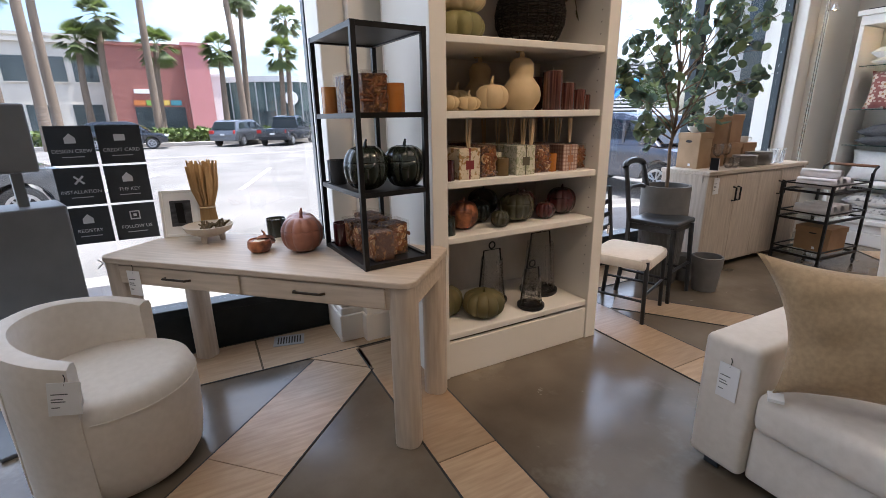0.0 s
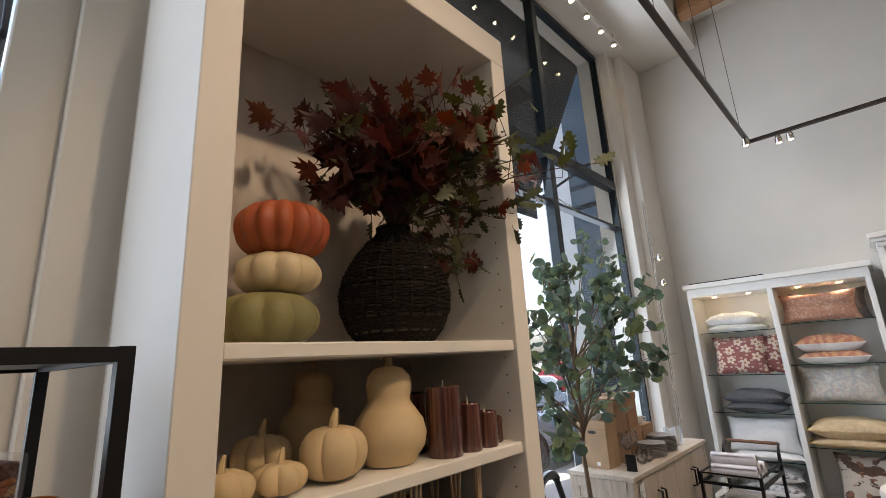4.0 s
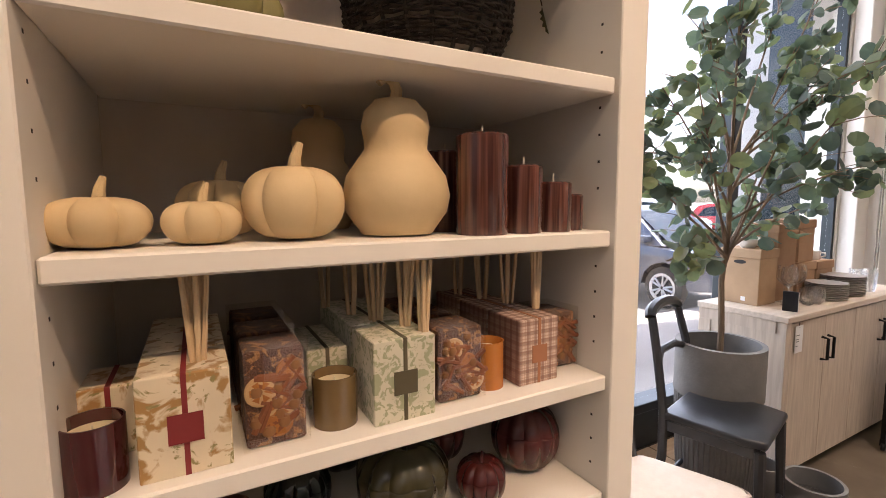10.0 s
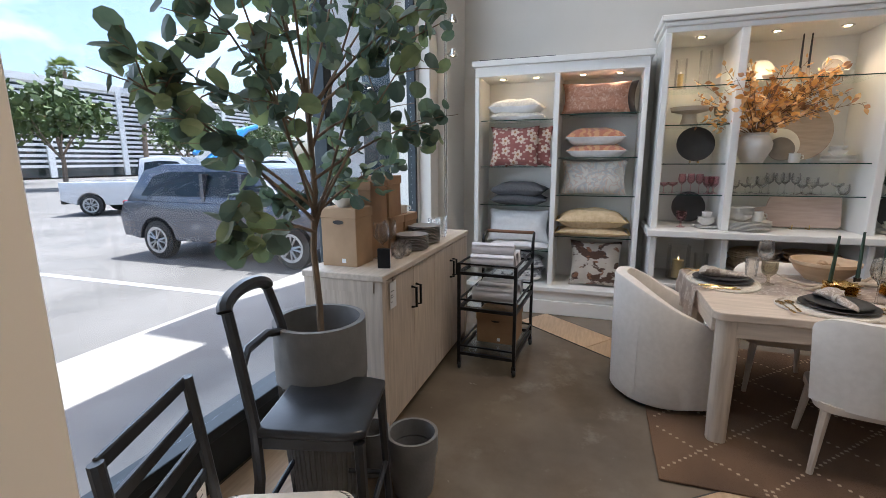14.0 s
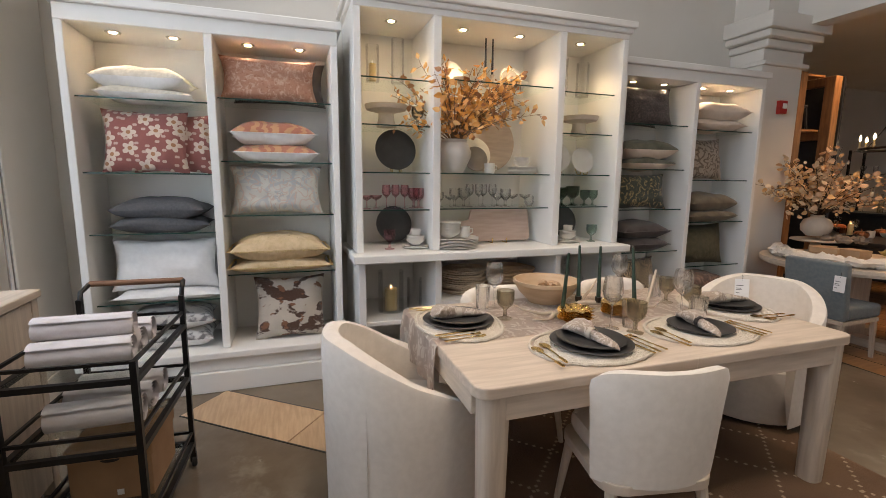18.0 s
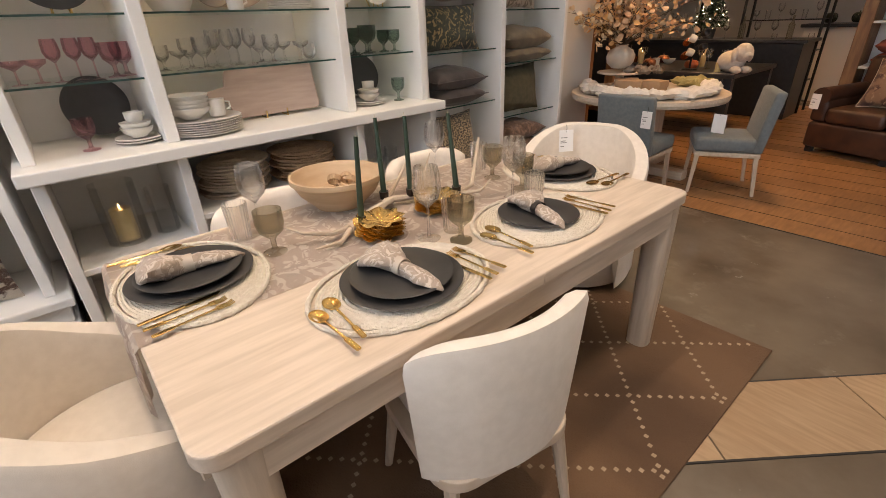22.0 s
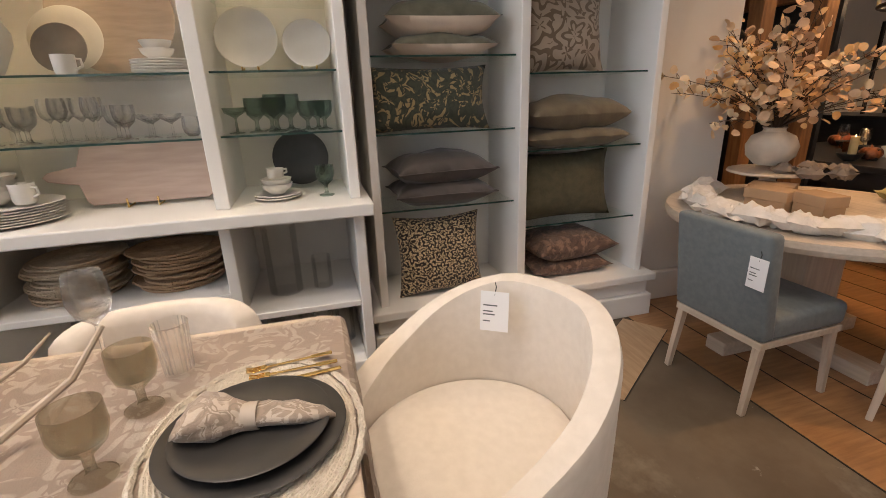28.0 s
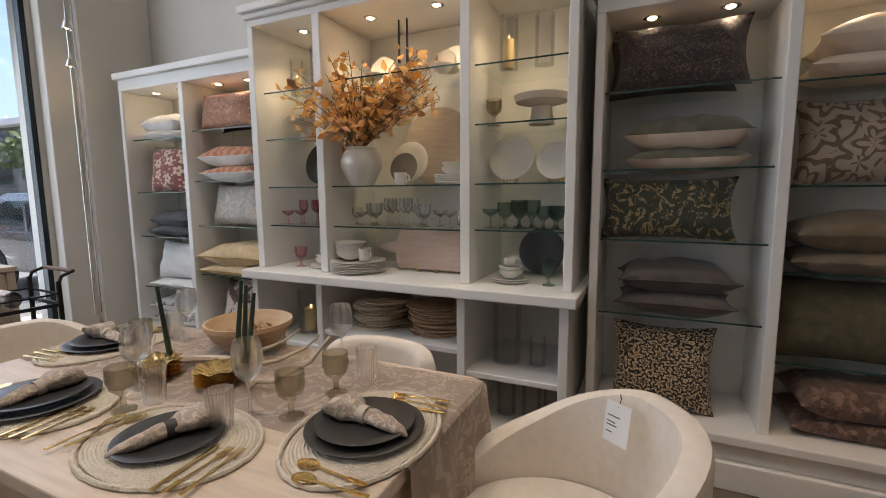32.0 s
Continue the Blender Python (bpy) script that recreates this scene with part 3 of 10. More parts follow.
stepped_pier("pier_1", 2.3, 4.3, [(2.245, 3.299, 4.70), (2.40, 3.298, 4.63), (2.60, 3.94, 4.56), (3.3, 4.28, 4.86), (3.301, 4.12, 4.74)], "cream painted pier stepped forward between the windows")
stepped_pier("pier_2", 7.74, 8.62, [(7.76, 8.619, 4.90), (7.98, 8.618, 4.80)], "cream painted pier beside the tall window")

# pillar at the opening to the back room
bmp = B(8.25, -1.76, 0.2, 8.85, -1.20, 2.78, 0.006, 1)
B(8.22, -1.79, -0.004, 8.86, -1.201, 0.2, 0.008, 2, bmp)
B(8.21, -1.80, 2.62, 8.86, -1.18, 2.66, 0.006, 2, bmp)
B(8.20, -1.81, 2.78, 8.87, -1.17, 2.86, 0.02, 3, bmp)
B(8.14, -1.87, 2.86, 8.90, -1.11, 2.93, 0.015, 2, bmp)
B(8.10, -1.91, 2.93, 8.94, -1.07, 3.08, 0.012, 2, bmp)
B(8.25, -1.76, 3.08, 8.85, -1.20, TALL, 0.0, 1, bmp)
structure("pillar", bmp, WALL, "painted pillar with a moulded capital beside the opening", "pillar")


def window(name, x0, x1, bars, transoms, sill_z, top, label):
    w = thing(name, label, "window", kind="structure")
    y0, y1 = 5.03, 5.11
    bm = B(x0, y0, 0.0, x0 + 0.06, y1, top)
    part("jamb", bm, DARKFRAME, w)
    part("jamb", B(x1 - 0.06, y0, 0.0, x1, y1, top), DARKFRAME, w)
    part("head", B(x0 + 0.061, y0, top - 0.07, x1 - 0.061, y1, top), DARKFRAME, w)
    part("base_panel", B(x0 + 0.061, y0 - 0.01, -0.003, x1 - 0.061, y1, sill_z - 0.06, 0.004, 1), DARKFRAME, w, "dark metal panel below the glass")
    part("sill", B(x0 + 0.061, y0 - 0.04, sill_z - 0.059, x1 - 0.061, y1 + 0.02, sill_z, 0.006, 2), DARKFRAME, w)
    for x in bars:
        part("mullion", B(x - 0.045, y0 - 0.02, sill_z + 0.001, x + 0.045, y1, top - 0.071, 0.004, 1), DARKFRAME, w)
    for z, t in transoms:
        part("transom", B(x0 + 0.061, y0 - 0.022, z - t / 2, x1 - 0.061, y1 - 0.004, z + t / 2, 0.004, 1), DARKFRAME, w)
    pane = part("pane", B(x0 + 0.061, 5.068, sill_z, x1 - 0.061, 5.074, top - 0.071), PANE, w)
    pane.visible_shadow = False
    return w


window("window_1", -3.2, 2.30, (-1.0,), ((3.78, 0.09),), 0.33, 5.7, "tall dark-framed shop window onto the car park")
window("window_2", 4.30, 7.74, (6.15,), ((3.80, 0.11), (3.25, 0.03)), 0.31, 5.7, "tall dark-framed shop window with a transom")

# ---- floor inlays ----
S1, S2 = 1.265, -1.40


def strip(pts, lift, name, material, cuts):
    """One inlaid band as planks, cut across at the given fractions."""
    (ax, ay), (bx, by), (cx, cy), (dx, dy) = pts
    for f0, f1 in zip(cuts, cuts[1:]):
        g0, g1 = f0 + 0.0006, f1 - 0.0006
        q = [(ax + (bx - ax) * g0, ay + (by - ay) * g0), (ax + (bx - ax) * g1, ay + (by - ay) * g1), (dx + (cx - dx) * g1, dy + (cy - dy) * g1), (dx + (cx - dx) * g0, dy + (cy - dy) * g0)]
        part("plank", prism(q, -0.008, 0.0005 + lift), material, floor)


def band(a, b, width, material=OAKFLOOR, pieces=5, z=0.0):
    """A straight band from a to b, made of long planks; width to its left."""
    a, b = Vector(a), Vector(b)
    d = (b - a).normalized()
    left = Vector((-d.y, d.x)) * width
    cuts = [0] + sorted(min(0.98, max(0.02, (i + random.uniform(-0.15, 0.15)) / pieces)) for i in range(1, pieces)) + [1]
    strip([tuple(a), tuple(b), tuple(b + left), tuple(a + left)], z, "plank", material, cuts)
    for s in (-0.004, width - 0.004):
        o = Vector((-d.y, d.x)) * s
        e = Vector((-d.y, d.x)) * 0.008
        part("joint", prism([tuple(a + o), tuple(b + o), tuple(b + o + e), tuple(a + o + e)], -0.004, 0.0012), JOINT, floor)


band((2.592, -0.99), (2.592, 4.54), 0.31, pieces=5)
band((4.24, -0.99), (4.24, 4.54), 0.37, pieces=5)
band((-3.1, 4.57), (7.7, 4.57), 0.44, pieces=9)
band((0.1, 1.95), (2.30, 4.255), 0.41, pieces=3)
part("plank", prism([(2.303, 4.262), (2.307, 4.567), (1.985, 4.567), (2.010, 4.545)], -0.008, 0.0005), OAKFLOOR, floor)
band((4.33, 3.167 + S1 * (4.33 - 7.118) - 0.56), (8.06, 3.167 + S1 * (8.06 - 7.118) - 0.60), 0.37, pieces=7)
band((4.265, 4.20), (7.75, 4.20 + S2 * 3.485), 0.30, pieces=6)
band((8.04, -0.96), (7.55, -0.30), 0.26, pieces=1, z=0.002)
for i in range(21):
    y1 = -1.0 - i * 0.26
    part("joint", B(-4.2, y1 - 0.004, -0.004, 11.2, y1, 0.0012), JOINT, floor)
    xs = [-4.2] + sorted(random.uniform(-3, 10.5) for _ in range(3)) + [11.2]
    for xa, xb in zip(xs, xs[1:]):
        part("plank", B(xa + 0.001, y1 - 0.256, -0.008, xb - 0.001, y1 - 0.005, 0.0005), OAKROOM, floor)

# ---- wall cabinets ----
def downlight(parent, x, y, z):
    part("downlight", lathe([(0.045, 0), (0.045, -0.004), (0.034, -0.006), (0.03, -0.002), (0.0, -0.002)], 20, closed=False, m=Matrix.Translation((x, y, z))), CHROME, parent, "round nickel recessed downlight", True)
    part("bulb", lathe([(0.0, 0.0), (0.024, 0.0), (0.02, -0.004), (0.0, -0.006)], 14, closed=False, m=Matrix.Translation((x, y, z - 0.003))), WARMBULB, parent, "", True)


def glass_shelf(parent, x0, x1, y0, y1, z):
    sh = part("glass_shelf", B(x0 + 0.004, y0, z - 0.009, x1, y1, z), SHELFGLASS, parent, "clear glass shelf with a green edge")
    part("front_edge", B(x0, y0, z - 0.009, x0 + 0.0035, y1, z), GLASSEDGE, sh)
    return sh


def pillow_cabinet(y0, y1, shelves, label):
    """Tall two-bay cabinet on a plinth, with glass shelves; y1 > y0."""
    c = thing("display_cabinet", label, "cabinet", group="white display cabinets along the wall")
    xf, xb = 8.12, 8.615
    mid = (y0 + y1) / 2
    part("plinth", B(8.05, y0 - 0.05, -0.003, xb, y1 + 0.05, 0.14, 0.006, 2), WHITE, c)
    part("plinth_step", B(8.075, y0 - 0.03, 0.1405, xb, y1 + 0.03, 0.235, 0.01, 2), WHITE, c)
    part("bottom_board", B(8.04, y0 - 0.06, 0.2355, xb, y1 + 0.06, 0.285, 0.008, 2), WHITE, c)
    for name, a, b in (("side_panel", y0, y0 + 0.045), ("divider", mid - 0.025, mid + 0.025), ("side_panel", y1 - 0.045, y1)):
        part(name, B(xf, a, 0.2855, xb - 0.03, b, 2.36, 0.004, 1), WHITE, c)
    part("back_panel", B(xb - 0.029, y0, 0.2855, xb, y1, 2.36), WHITE, c)
    part("top_board", B(xf, y0, 2.3605, xb, y1, 2.455, 0.004, 1), WHITE, c)
    part("crown", B(xf - 0.03, y0 - 0.03, 2.4555, xb, y1 + 0.03, 2.51, 0.008, 2), WHITE, c)
    for (a, b, zs) in ((y0 + 0.047, mid - 0.027, shelves[0]), (mid + 0.027, y1 - 0.047, shelves[1])):
        for z in zs:
            glass_shelf(c, 8.18, xb - 0.031, a, b, z)
        for k in (0.27, 0.73):
            downlight(c, 8.30, a + (b - a) * k, 2.3595)
            spot_light("cabinet_spot", (8.30, a + (b - a) * k, 2.34), (8.36, a + (b - a) * k, 0), CAB_WATTS, (1.0, 0.80, 0.56), 105, 0.8)
    part("top_strip", B(8.16, mid + 0.03, 2.5105, 8.24, y1 - 0.03, 2.528), BLACK, c, "thin black lighting strip on top")
    return c


CAB_WATTS = 1.6
A_LEFT, A_RIGHT = (1.948, 1.488, 1.096, 0.631), (1.985, 1.574, 1.207, 0.793)
B_LEFT, B_RIGHT = (1.979, 1.579, 1.210, 0.809), (1.956, 1.486, 1.079, 0.640)
pillow_cabinet(2.945, 4.55, (A_RIGHT, A_LEFT), "tall white cabinet with glass shelves of light pillows")
pillow_cabinet(-1.115, 0.555, (B_RIGHT, B_LEFT), "tall white cabinet with glass shelves of dark pillows")


def hutch():
    c = thing("china_hutch", "large white hutch with lit glass shelves of tableware", "hutch")
    y0, y1, xf, xb = 0.622, 2.852, 8.0, 8.615
    d1, d2 = 1.232, 2.258
    part("base_left", B(7.92, y1 - 0.05, -0.003, xb, y1, 0.875, 0.004, 1), WHITE, c)
    part("base_right", B(7.92, y0, -0.003, xb, y0 + 0.05, 0.875, 0.004, 1), WHITE, c)
    for d in (d1, d2):
        part("base_divider", B(7.93, d - 0.025, 0.10, xb - 0.02, d + 0.025, 0.875, 0.004, 1), WHITE, c)
    part("base_floor", B(7.92, y0 + 0.051, 0.03, xb, y1 - 0.051, 0.0995, 0.004, 1), WHITE, c)
    part("base_back", B(xb - 0.019, y0 + 0.051, 0.10, xb, y1 - 0.051, 0.875), WHITE, c)
    for a, b, z in ((y0 + 0.051, d1 - 0.026, 0.435), (d1 + 0.026, d2 - 0.026, 0.555), (d2 + 0.026, y1 - 0.051, 0.435)):
        part("base_shelf", B(7.94, a, z - 0.032, xb - 0.02, b, z, 0.003, 1), WHITE, c)
    part("counter", B(7.865, y0 - 0.045, 0.8755, xb, y1 + 0.038, 0.935, 0.008, 2), WHITE, c)
    for a, b in ((y0, y0 + 0.05), (d1 - 0.03, d1 + 0.03), (d2 - 0.03, d2 + 0.03), (y1 - 0.05, y1)):
        part("upright", B(xf, a, 0.9355, xb - 0.02, b, 2.60, 0.004, 1), WHITE, c)
    part("back_panel", B(xb - 0.019, y0, 0.9355, xb, y1, 2.60), WHITE, c)
    part("top_board", B(xf, y0, 2.6005, xb, y1, 2.645, 0.004, 1), WHITE, c)
    part("crown_moulding", B(xf - 0.022, y0 - 0.022, 2.6455, xb, y1 + 0.022, 2.685, 0.012, 3), WHITE, c)
    part("crown", B(xf - 0.045, y0 - 0.045, 2.6855, xb, y1 + 0.045, 2.735, 0.008, 2), WHITE, c)
    for a, b, zs in ((y0 + 0.051, d1 - 0.031, (2.18, 1.853, 1.517, 1.249)), (d1 + 0.031, d2 - 0.031, (2.20, 1.515, 1.245)), (d2 + 0.031, y1 - 0.051, (2.174, 1.851, 1.514, 1.24))):
        for z in zs:
            glass_shelf(c, 8.075, xb - 0.021, a, b, z)
        for k in ((0.5,) if b - a < 0.8 else (0.25, 0.75)):
            downlight(c, 8.22, a + (b - a) * k, 2.5995)
            spot_light("hutch_spot", (8.22, a + (b - a) * k, 2.58), (8.30, a + (b - a) * k, 0), HUTCH_WATTS, (1.0, 0.74, 0.42), 120, 0.8)
    return c


HUTCH_WATTS = 6.2
hutch()


# ---- the pumpkin bookcase ----
BC = dict(x0=2.567, x1=3.802, y0=3.925, y1=4.54)
BC_SHELVES = (1.857, 1.503, 1.147, 0.845, 0.275)


def bookcase():
    c = thing("bookcase", "tall cream built-in bookcase with thick shelves of pumpkins", "bookcase")
    x0, x1, y0, y1 = BC["x0"], BC["x1"], BC["y0"], BC["y1"]
    part("side_panel", B(x0, y0, -0.003, x0 + 0.09, y1 - 0.02, 3.06, 0.003, 1), CREAM, c)
    part("side_panel", B(x1 - 0.09, y0, -0.003, x1, y1 - 0.02, 3.06, 0.003, 1), CREAM, c)
    part("back_panel", B(x0, y1 - 0.0195, 0.0, x1, y1, 3.06), PLASTER, c, "mottled taupe back panel")
    part("top_board", B(x0, y0, 3.0605, x1, y1, 3.20, 0.003, 1), CREAM, c)
    part("kick_board", B(x0 + 0.091, y0 + 0.01, -0.003, x1 - 0.091, y0 + 0.04, 0.218, 0.003, 1), CREAM, c)
    for z in BC_SHELVES:
        part("shelf", B(x0 + 0.092, y0 + 0.012, z - 0.038, x1 - 0.092, y1 - 0.021, z, 0.004, 1), CREAM, c)
    for s in (x0 + 0.0895, x1 - 0.0905):
        for k in range(40):
            z = 0.45 + k * 0.064
            if min(abs(z - q) for q in BC_SHELVES) > 0.05:
                part("pin_hole", B(s, y0 + 0.055, z, s + 0.001, y0 + 0.061, z + 0.006), JOINT, c)
    return c


bookcase()


# ---- tables and chairs ----
def hang_tag(parent, m, w=0.07, h=0.11):
    t = part("price_tag", B(-w / 2, -0.001, -h, w / 2, 0.001, 0, 0.0005, 1), PAPER, parent, "white paper price tag")
    t.matrix_basis = m
    s = part("string", tube([(0, 0, -0.012), (0.004, 0.002, 0.015), (0, 0, 0.03)], 0.0016, 6), STRING, t)
    for k, (l, z) in enumerate(((0.5, 0.35), (0.35, 0.5), (0.42, 0.58), (0.25, 0.75))):
        part("print", B(-w * 0.4, -0.0016, -h * z - 0.002, -w * 0.4 + w * l, -0.0011, -h * z + 0.002), INK, t)
    return t


def dining_table():
    t = thing("dining_table", "white-washed oak dining table with rounded corners", "table", pose(6.612, 1.757, 0))
    w, l, h = 1.05, 1.92, 0.765
    for s in (-1, 1):
        top = prism([(x, y * 1.0) for x, y in rounded(w, l, 0.055)], h - 0.045, h, bevel=0.006)
        # the leaf joint halves the top
        bmesh.ops.bisect_plane(top, geom=list(top.verts) + list(top.edges) + list(top.faces), plane_co=(0, 0.001 * s, 0), plane_no=(0, s, 0), clear_inner=True)
        part("tabletop_half", top, WASHED_Y, t)
    part("apron", B(-w / 2 + 0.012, -l / 2 + 0.09, h - 0.135, -w / 2 + 0.05, l / 2 - 0.09, h - 0.0455, 0.003, 1), WASHED_Y, t)
    part("apron", B(w / 2 - 0.05, -l / 2 + 0.09, h - 0.135, w / 2 - 0.012, l / 2 - 0.09, h - 0.0455, 0.003, 1), WASHED_Y, t)
    part("apron", B(-w / 2 + 0.09, -l / 2 + 0.012, h - 0.135, w / 2 - 0.09, -l / 2 + 0.05, h - 0.0455, 0.003, 1), WASHED_X, t)
    part("apron", B(-w / 2 + 0.09, l / 2 - 0.05, h - 0.135, w / 2 - 0.09, l / 2 - 0.012, h - 0.0455, 0.003, 1), WASHED_X, t)
    for sx in (-1, 1):
        for sy in (-1, 1):
            leg = prism([(sx * (w / 2 - 0.065) + x, sy * (l / 2 - 0.085) + y) for x, y in rounded(0.115, 0.115, 0.045)], 0.0, h - 0.0455)
            for v in leg.verts:
                if v.co.z < 0.1:
                    v.co.x += (sx * (w / 2 - 0.065) - v.co.x) * 0.15
                    v.co.y += (sy * (l / 2 - 0.085) - v.co.y) * 0.15
            part("leg", leg, WASHED_Z, t, "", True)
    hang_tag(t, pose(-0.40, 0.86, 0.62, 0, 0, 150), 0.09, 0.15)
    return t


dining_table()


def barrel_chair(m, label, swivel=False, R=0.33):
    """Upholstered tub chair; the shell wraps round a drum base, open to +y."""
    c = thing("barrel_chair", label, "chair", m)
    T = 0.065
    top = 0.725 if swivel else 0.83
    bm = bmesh.new()
    n = 40
    span = radians(101 if swivel else 124)
    rings = []
    for i in range(n + 1):
        a = -math.pi / 2 - span + 2 * span * i / n
        f = abs(i / n - 0.5) * 2
        drop = (0.0 if f < 0.2 else ((f - 0.2) / 0.8) ** 1.5) * (0.08 if swivel else 0.29)
        h = top - drop
        sx = 1.0 if swivel else 0.97
        row = []
        prof = [(R, 0.05), (R + 0.004, 0.3), (R + 0.008, 0.45), (R + 0.012, h - 0.03), (R + 0.004, h - 0.008), (R - T * 0.5, h), (R - T + 0.002, h - 0.01), (R - T - 0.004, h - 0.035), (R - T, 0.45), (R - T, 0.3)]
        for r, z in prof:
            row.append(bm.verts.new((r * math.cos(a) * sx, r * math.sin(a) * (1.0 if swivel or math.sin(a) < 0 else 1.45), z)))
        rings.append(row)
    k = len(rings[0])
    for a, b in zip(rings, rings[1:]):
        for i in range(k - 1):
            bm.faces.new((a[i], b[i], b[i + 1], a[i + 1]))
    bm.faces.new(rings[0])
    bm.faces.new(rings[-1][::-1])
    bmesh.ops.recalc_face_normals(bm, faces=bm.faces)
    part("back_shell", bm, IVORY, c, "", True, 50)
    if swivel:
        part("drum_seat", lathe([(0.0, 0.012), (R - 0.045, 0.012), (R - 0.02, 0.05), (R - 0.004, 0.15), (R + 0.002, 0.30), (R - 0.001, 0.40), (R - 0.018, 0.445), (R - 0.06, 0.468), (0, 0.474)], 56, closed=False), IVORY, c, "", True, 70)
        part("seat_seam", tube([((R + 0.001) * math.cos(q), (R + 0.001) * math.sin(q), 0.395) for q in [radians(14 + 152 * k / 24) for k in range(25)]], 0.0022, 5), IVORY, c)
    else:
        part("drum_base", lathe([(0.0, 0.035), (R - 0.02, 0.035), (R - 0.005, 0.06), (R - 0.008, 0.36), (R - 0.03, 0.385), (0, 0.385)], 48, closed=False), IVORY, c, "", True)
        part("seat_cushion", lathe([(0.0, 0.375), (R - T - 0.002, 0.375), (R - T, 0.40), (R - T - 0.008, 0.445), (R - T - 0.05, 0.468), (0, 0.475)], 48, closed=False, m=Matrix.Diagonal((1, 1.12, 1, 1)) @ Matrix.Translation((0, 0.03, 0))), IVORY, c, "", True)
    part("glide_base", lathe([(0, 0), (R - 0.06, 0), (R - 0.06, 0.0115 if swivel else 0.035), (0, 0.0115 if swivel else 0.035)], 32, closed=False), BLACKWOOD, c)
    seam = [((R + 0.012) * math.cos(a) * (1 if swivel else 0.95), (R + 0.012) * math.sin(a), z) for a, z in [(radians(-35), z / 10) for z in range(1, 7)]]
    part("seam", tube(seam, 0.003, 6), IVORY, c)
    return c


ch = barrel_chair(pose(1.06, 4.06, 0, 0, 0, -108), "ivory swivel tub chair by the desk", True)
hang_tag(ch, pose(0.343, 0.055, 0.60, 0, 8, 99), 0.10, 0.13)
ch = barrel_chair(pose(6.66, 2.85, 0, 0, 0, 180), "ivory upholstered tub chair at the table's head", R=0.330)
ch = barrel_chair(pose(6.84, 0.455, 0, 0, 0, 24), "ivory upholstered tub chair with a price tag", R=0.366)
hang_tag(ch, pose(0.132, -0.208, 0.80, -8, 0, 213), 0.09, 0.13)


def side_chair(m):
    """Curved-back dining chair on tapered oak legs; the back is at -x."""
    c = thing("dining_chair", "ivory upholstered dining chair on pale oak legs", "chair", m, "chairs round the dining table")
    bm = bmesh.new()
    n, rows = 24, []
    for i in range(n + 1):
        a = radians(-62 + 124 * i / n)
        f = abs(i / n - 0.5) * 2
        h = 0.822 - 0.05 * f ** 5
        row = []
        for r, z in ((0.262, 0.375), (0.268, 0.44), (0.280, 0.6), (0.292, h - 0.03), (0.285, h - 0.005), (0.255, h), (0.225, h - 0.012), (0.215, h - 0.04), (0.205, 0.6), (0.195, 0.44)):
            row.append(bm.verts.new((-(r * math.cos(a) * 0.72) - 0.045, r * math.sin(a) * 1.07, z)))
        rows.append(row)
    for a, b in zip(rows, rows[1:]):
        for i in range(len(a) - 1):
            bm.faces.new((a[i], b[i], b[i + 1], a[i + 1]))
    bm.faces.new(rows[0])
    bm.faces.new(rows[-1][::-1])
    bmesh.ops.recalc_face_normals(bm, faces=bm.faces)
    part("backrest", bm, IVORY, c, "", True, 50)
    seat = prism([(x + 0.03, y) for x, y in rounded(0.42, 0.385, 0.09)], 0.386, 0.475, bevel=0.03)
    part("seat", seat, IVORY, c, "", True)
    part("seat_frame", prism([(x + 0.01, y) for x, y in rounded(0.45, 0.45, 0.09)], 0.345, 0.3845, bevel=0.004), WASHED, c)
    for sx, sy in ((-1, -1), (-1, 1), (1, -1), (1, 1)):
        part("leg", tube([(sx * 0.18 + 0.01, sy * 0.18, 0.345), (sx * 0.225 + 0.01, sy * 0.215, 0.0)], 0.023, 8, r2=0.014), WASHED_Z, c, "", True)
    return c


near = side_chair(pose(6.135, 2.005, 0, 0, 0, -11))
copy_thing(near, pose(7.04, 1.30, 0, 0, 0, 182))
copy_thing(near, pose(7.04, 2.10, 0, 0, 0, 178))


# ---- rug ----
def rug():
    r = thing("rug", "brown woven jute rug with cream dotted diamond lattice", "rug")
    x0, x1, y0, y1 = 5.695, 7.62, 0.51, 2.97
    part("weave", B(x0, y0, 0.001, x1, y1, 0.011, 0.003, 1), RUGM, r)
    return x0, x1, y0, y1, r


RUGM = mat("jute_weave", (0.155, 0.088, 0.046), (0.095, 0.053, 0.028), rough=0.95, scale=1.2, bump=0.6, bump_scale=130, stretch=(1, 1.6, 1), contrast=(0.4, 0.6))
rug_box = rug()
RUGDOT = mat("cream_yarn", (0.44, 0.33, 0.22), (0.34, 0.25, 0.16), rough=0.95, scale=60)
dots = bmesh.new()
x0, x1, y0, y1, rug_ob = rug_box
for fam in range(2):
    for k in range(-8, 9):
        for i in range(120):
            q = i * 0.030
            if fam == 0:
                px, py = x0 + q, x0 + q - 5.24 + 0.497 * k
            else:
                px, py = x0 + q, 7.235 + 0.497 * k - x0 - q
            if x0 + 0.02 < px < x1 - 0.02 and y0 + 0.02 < py < y1 - 0.02:
                B(px - 0.0075, py - 0.0075, 0.010, px + 0.0075, py + 0.0075, 0.0125, bm=dots)
tagged(part("lattice", dots, RUGDOT, rug_ob, "cream dotted lattice lines"), kind="stuff")


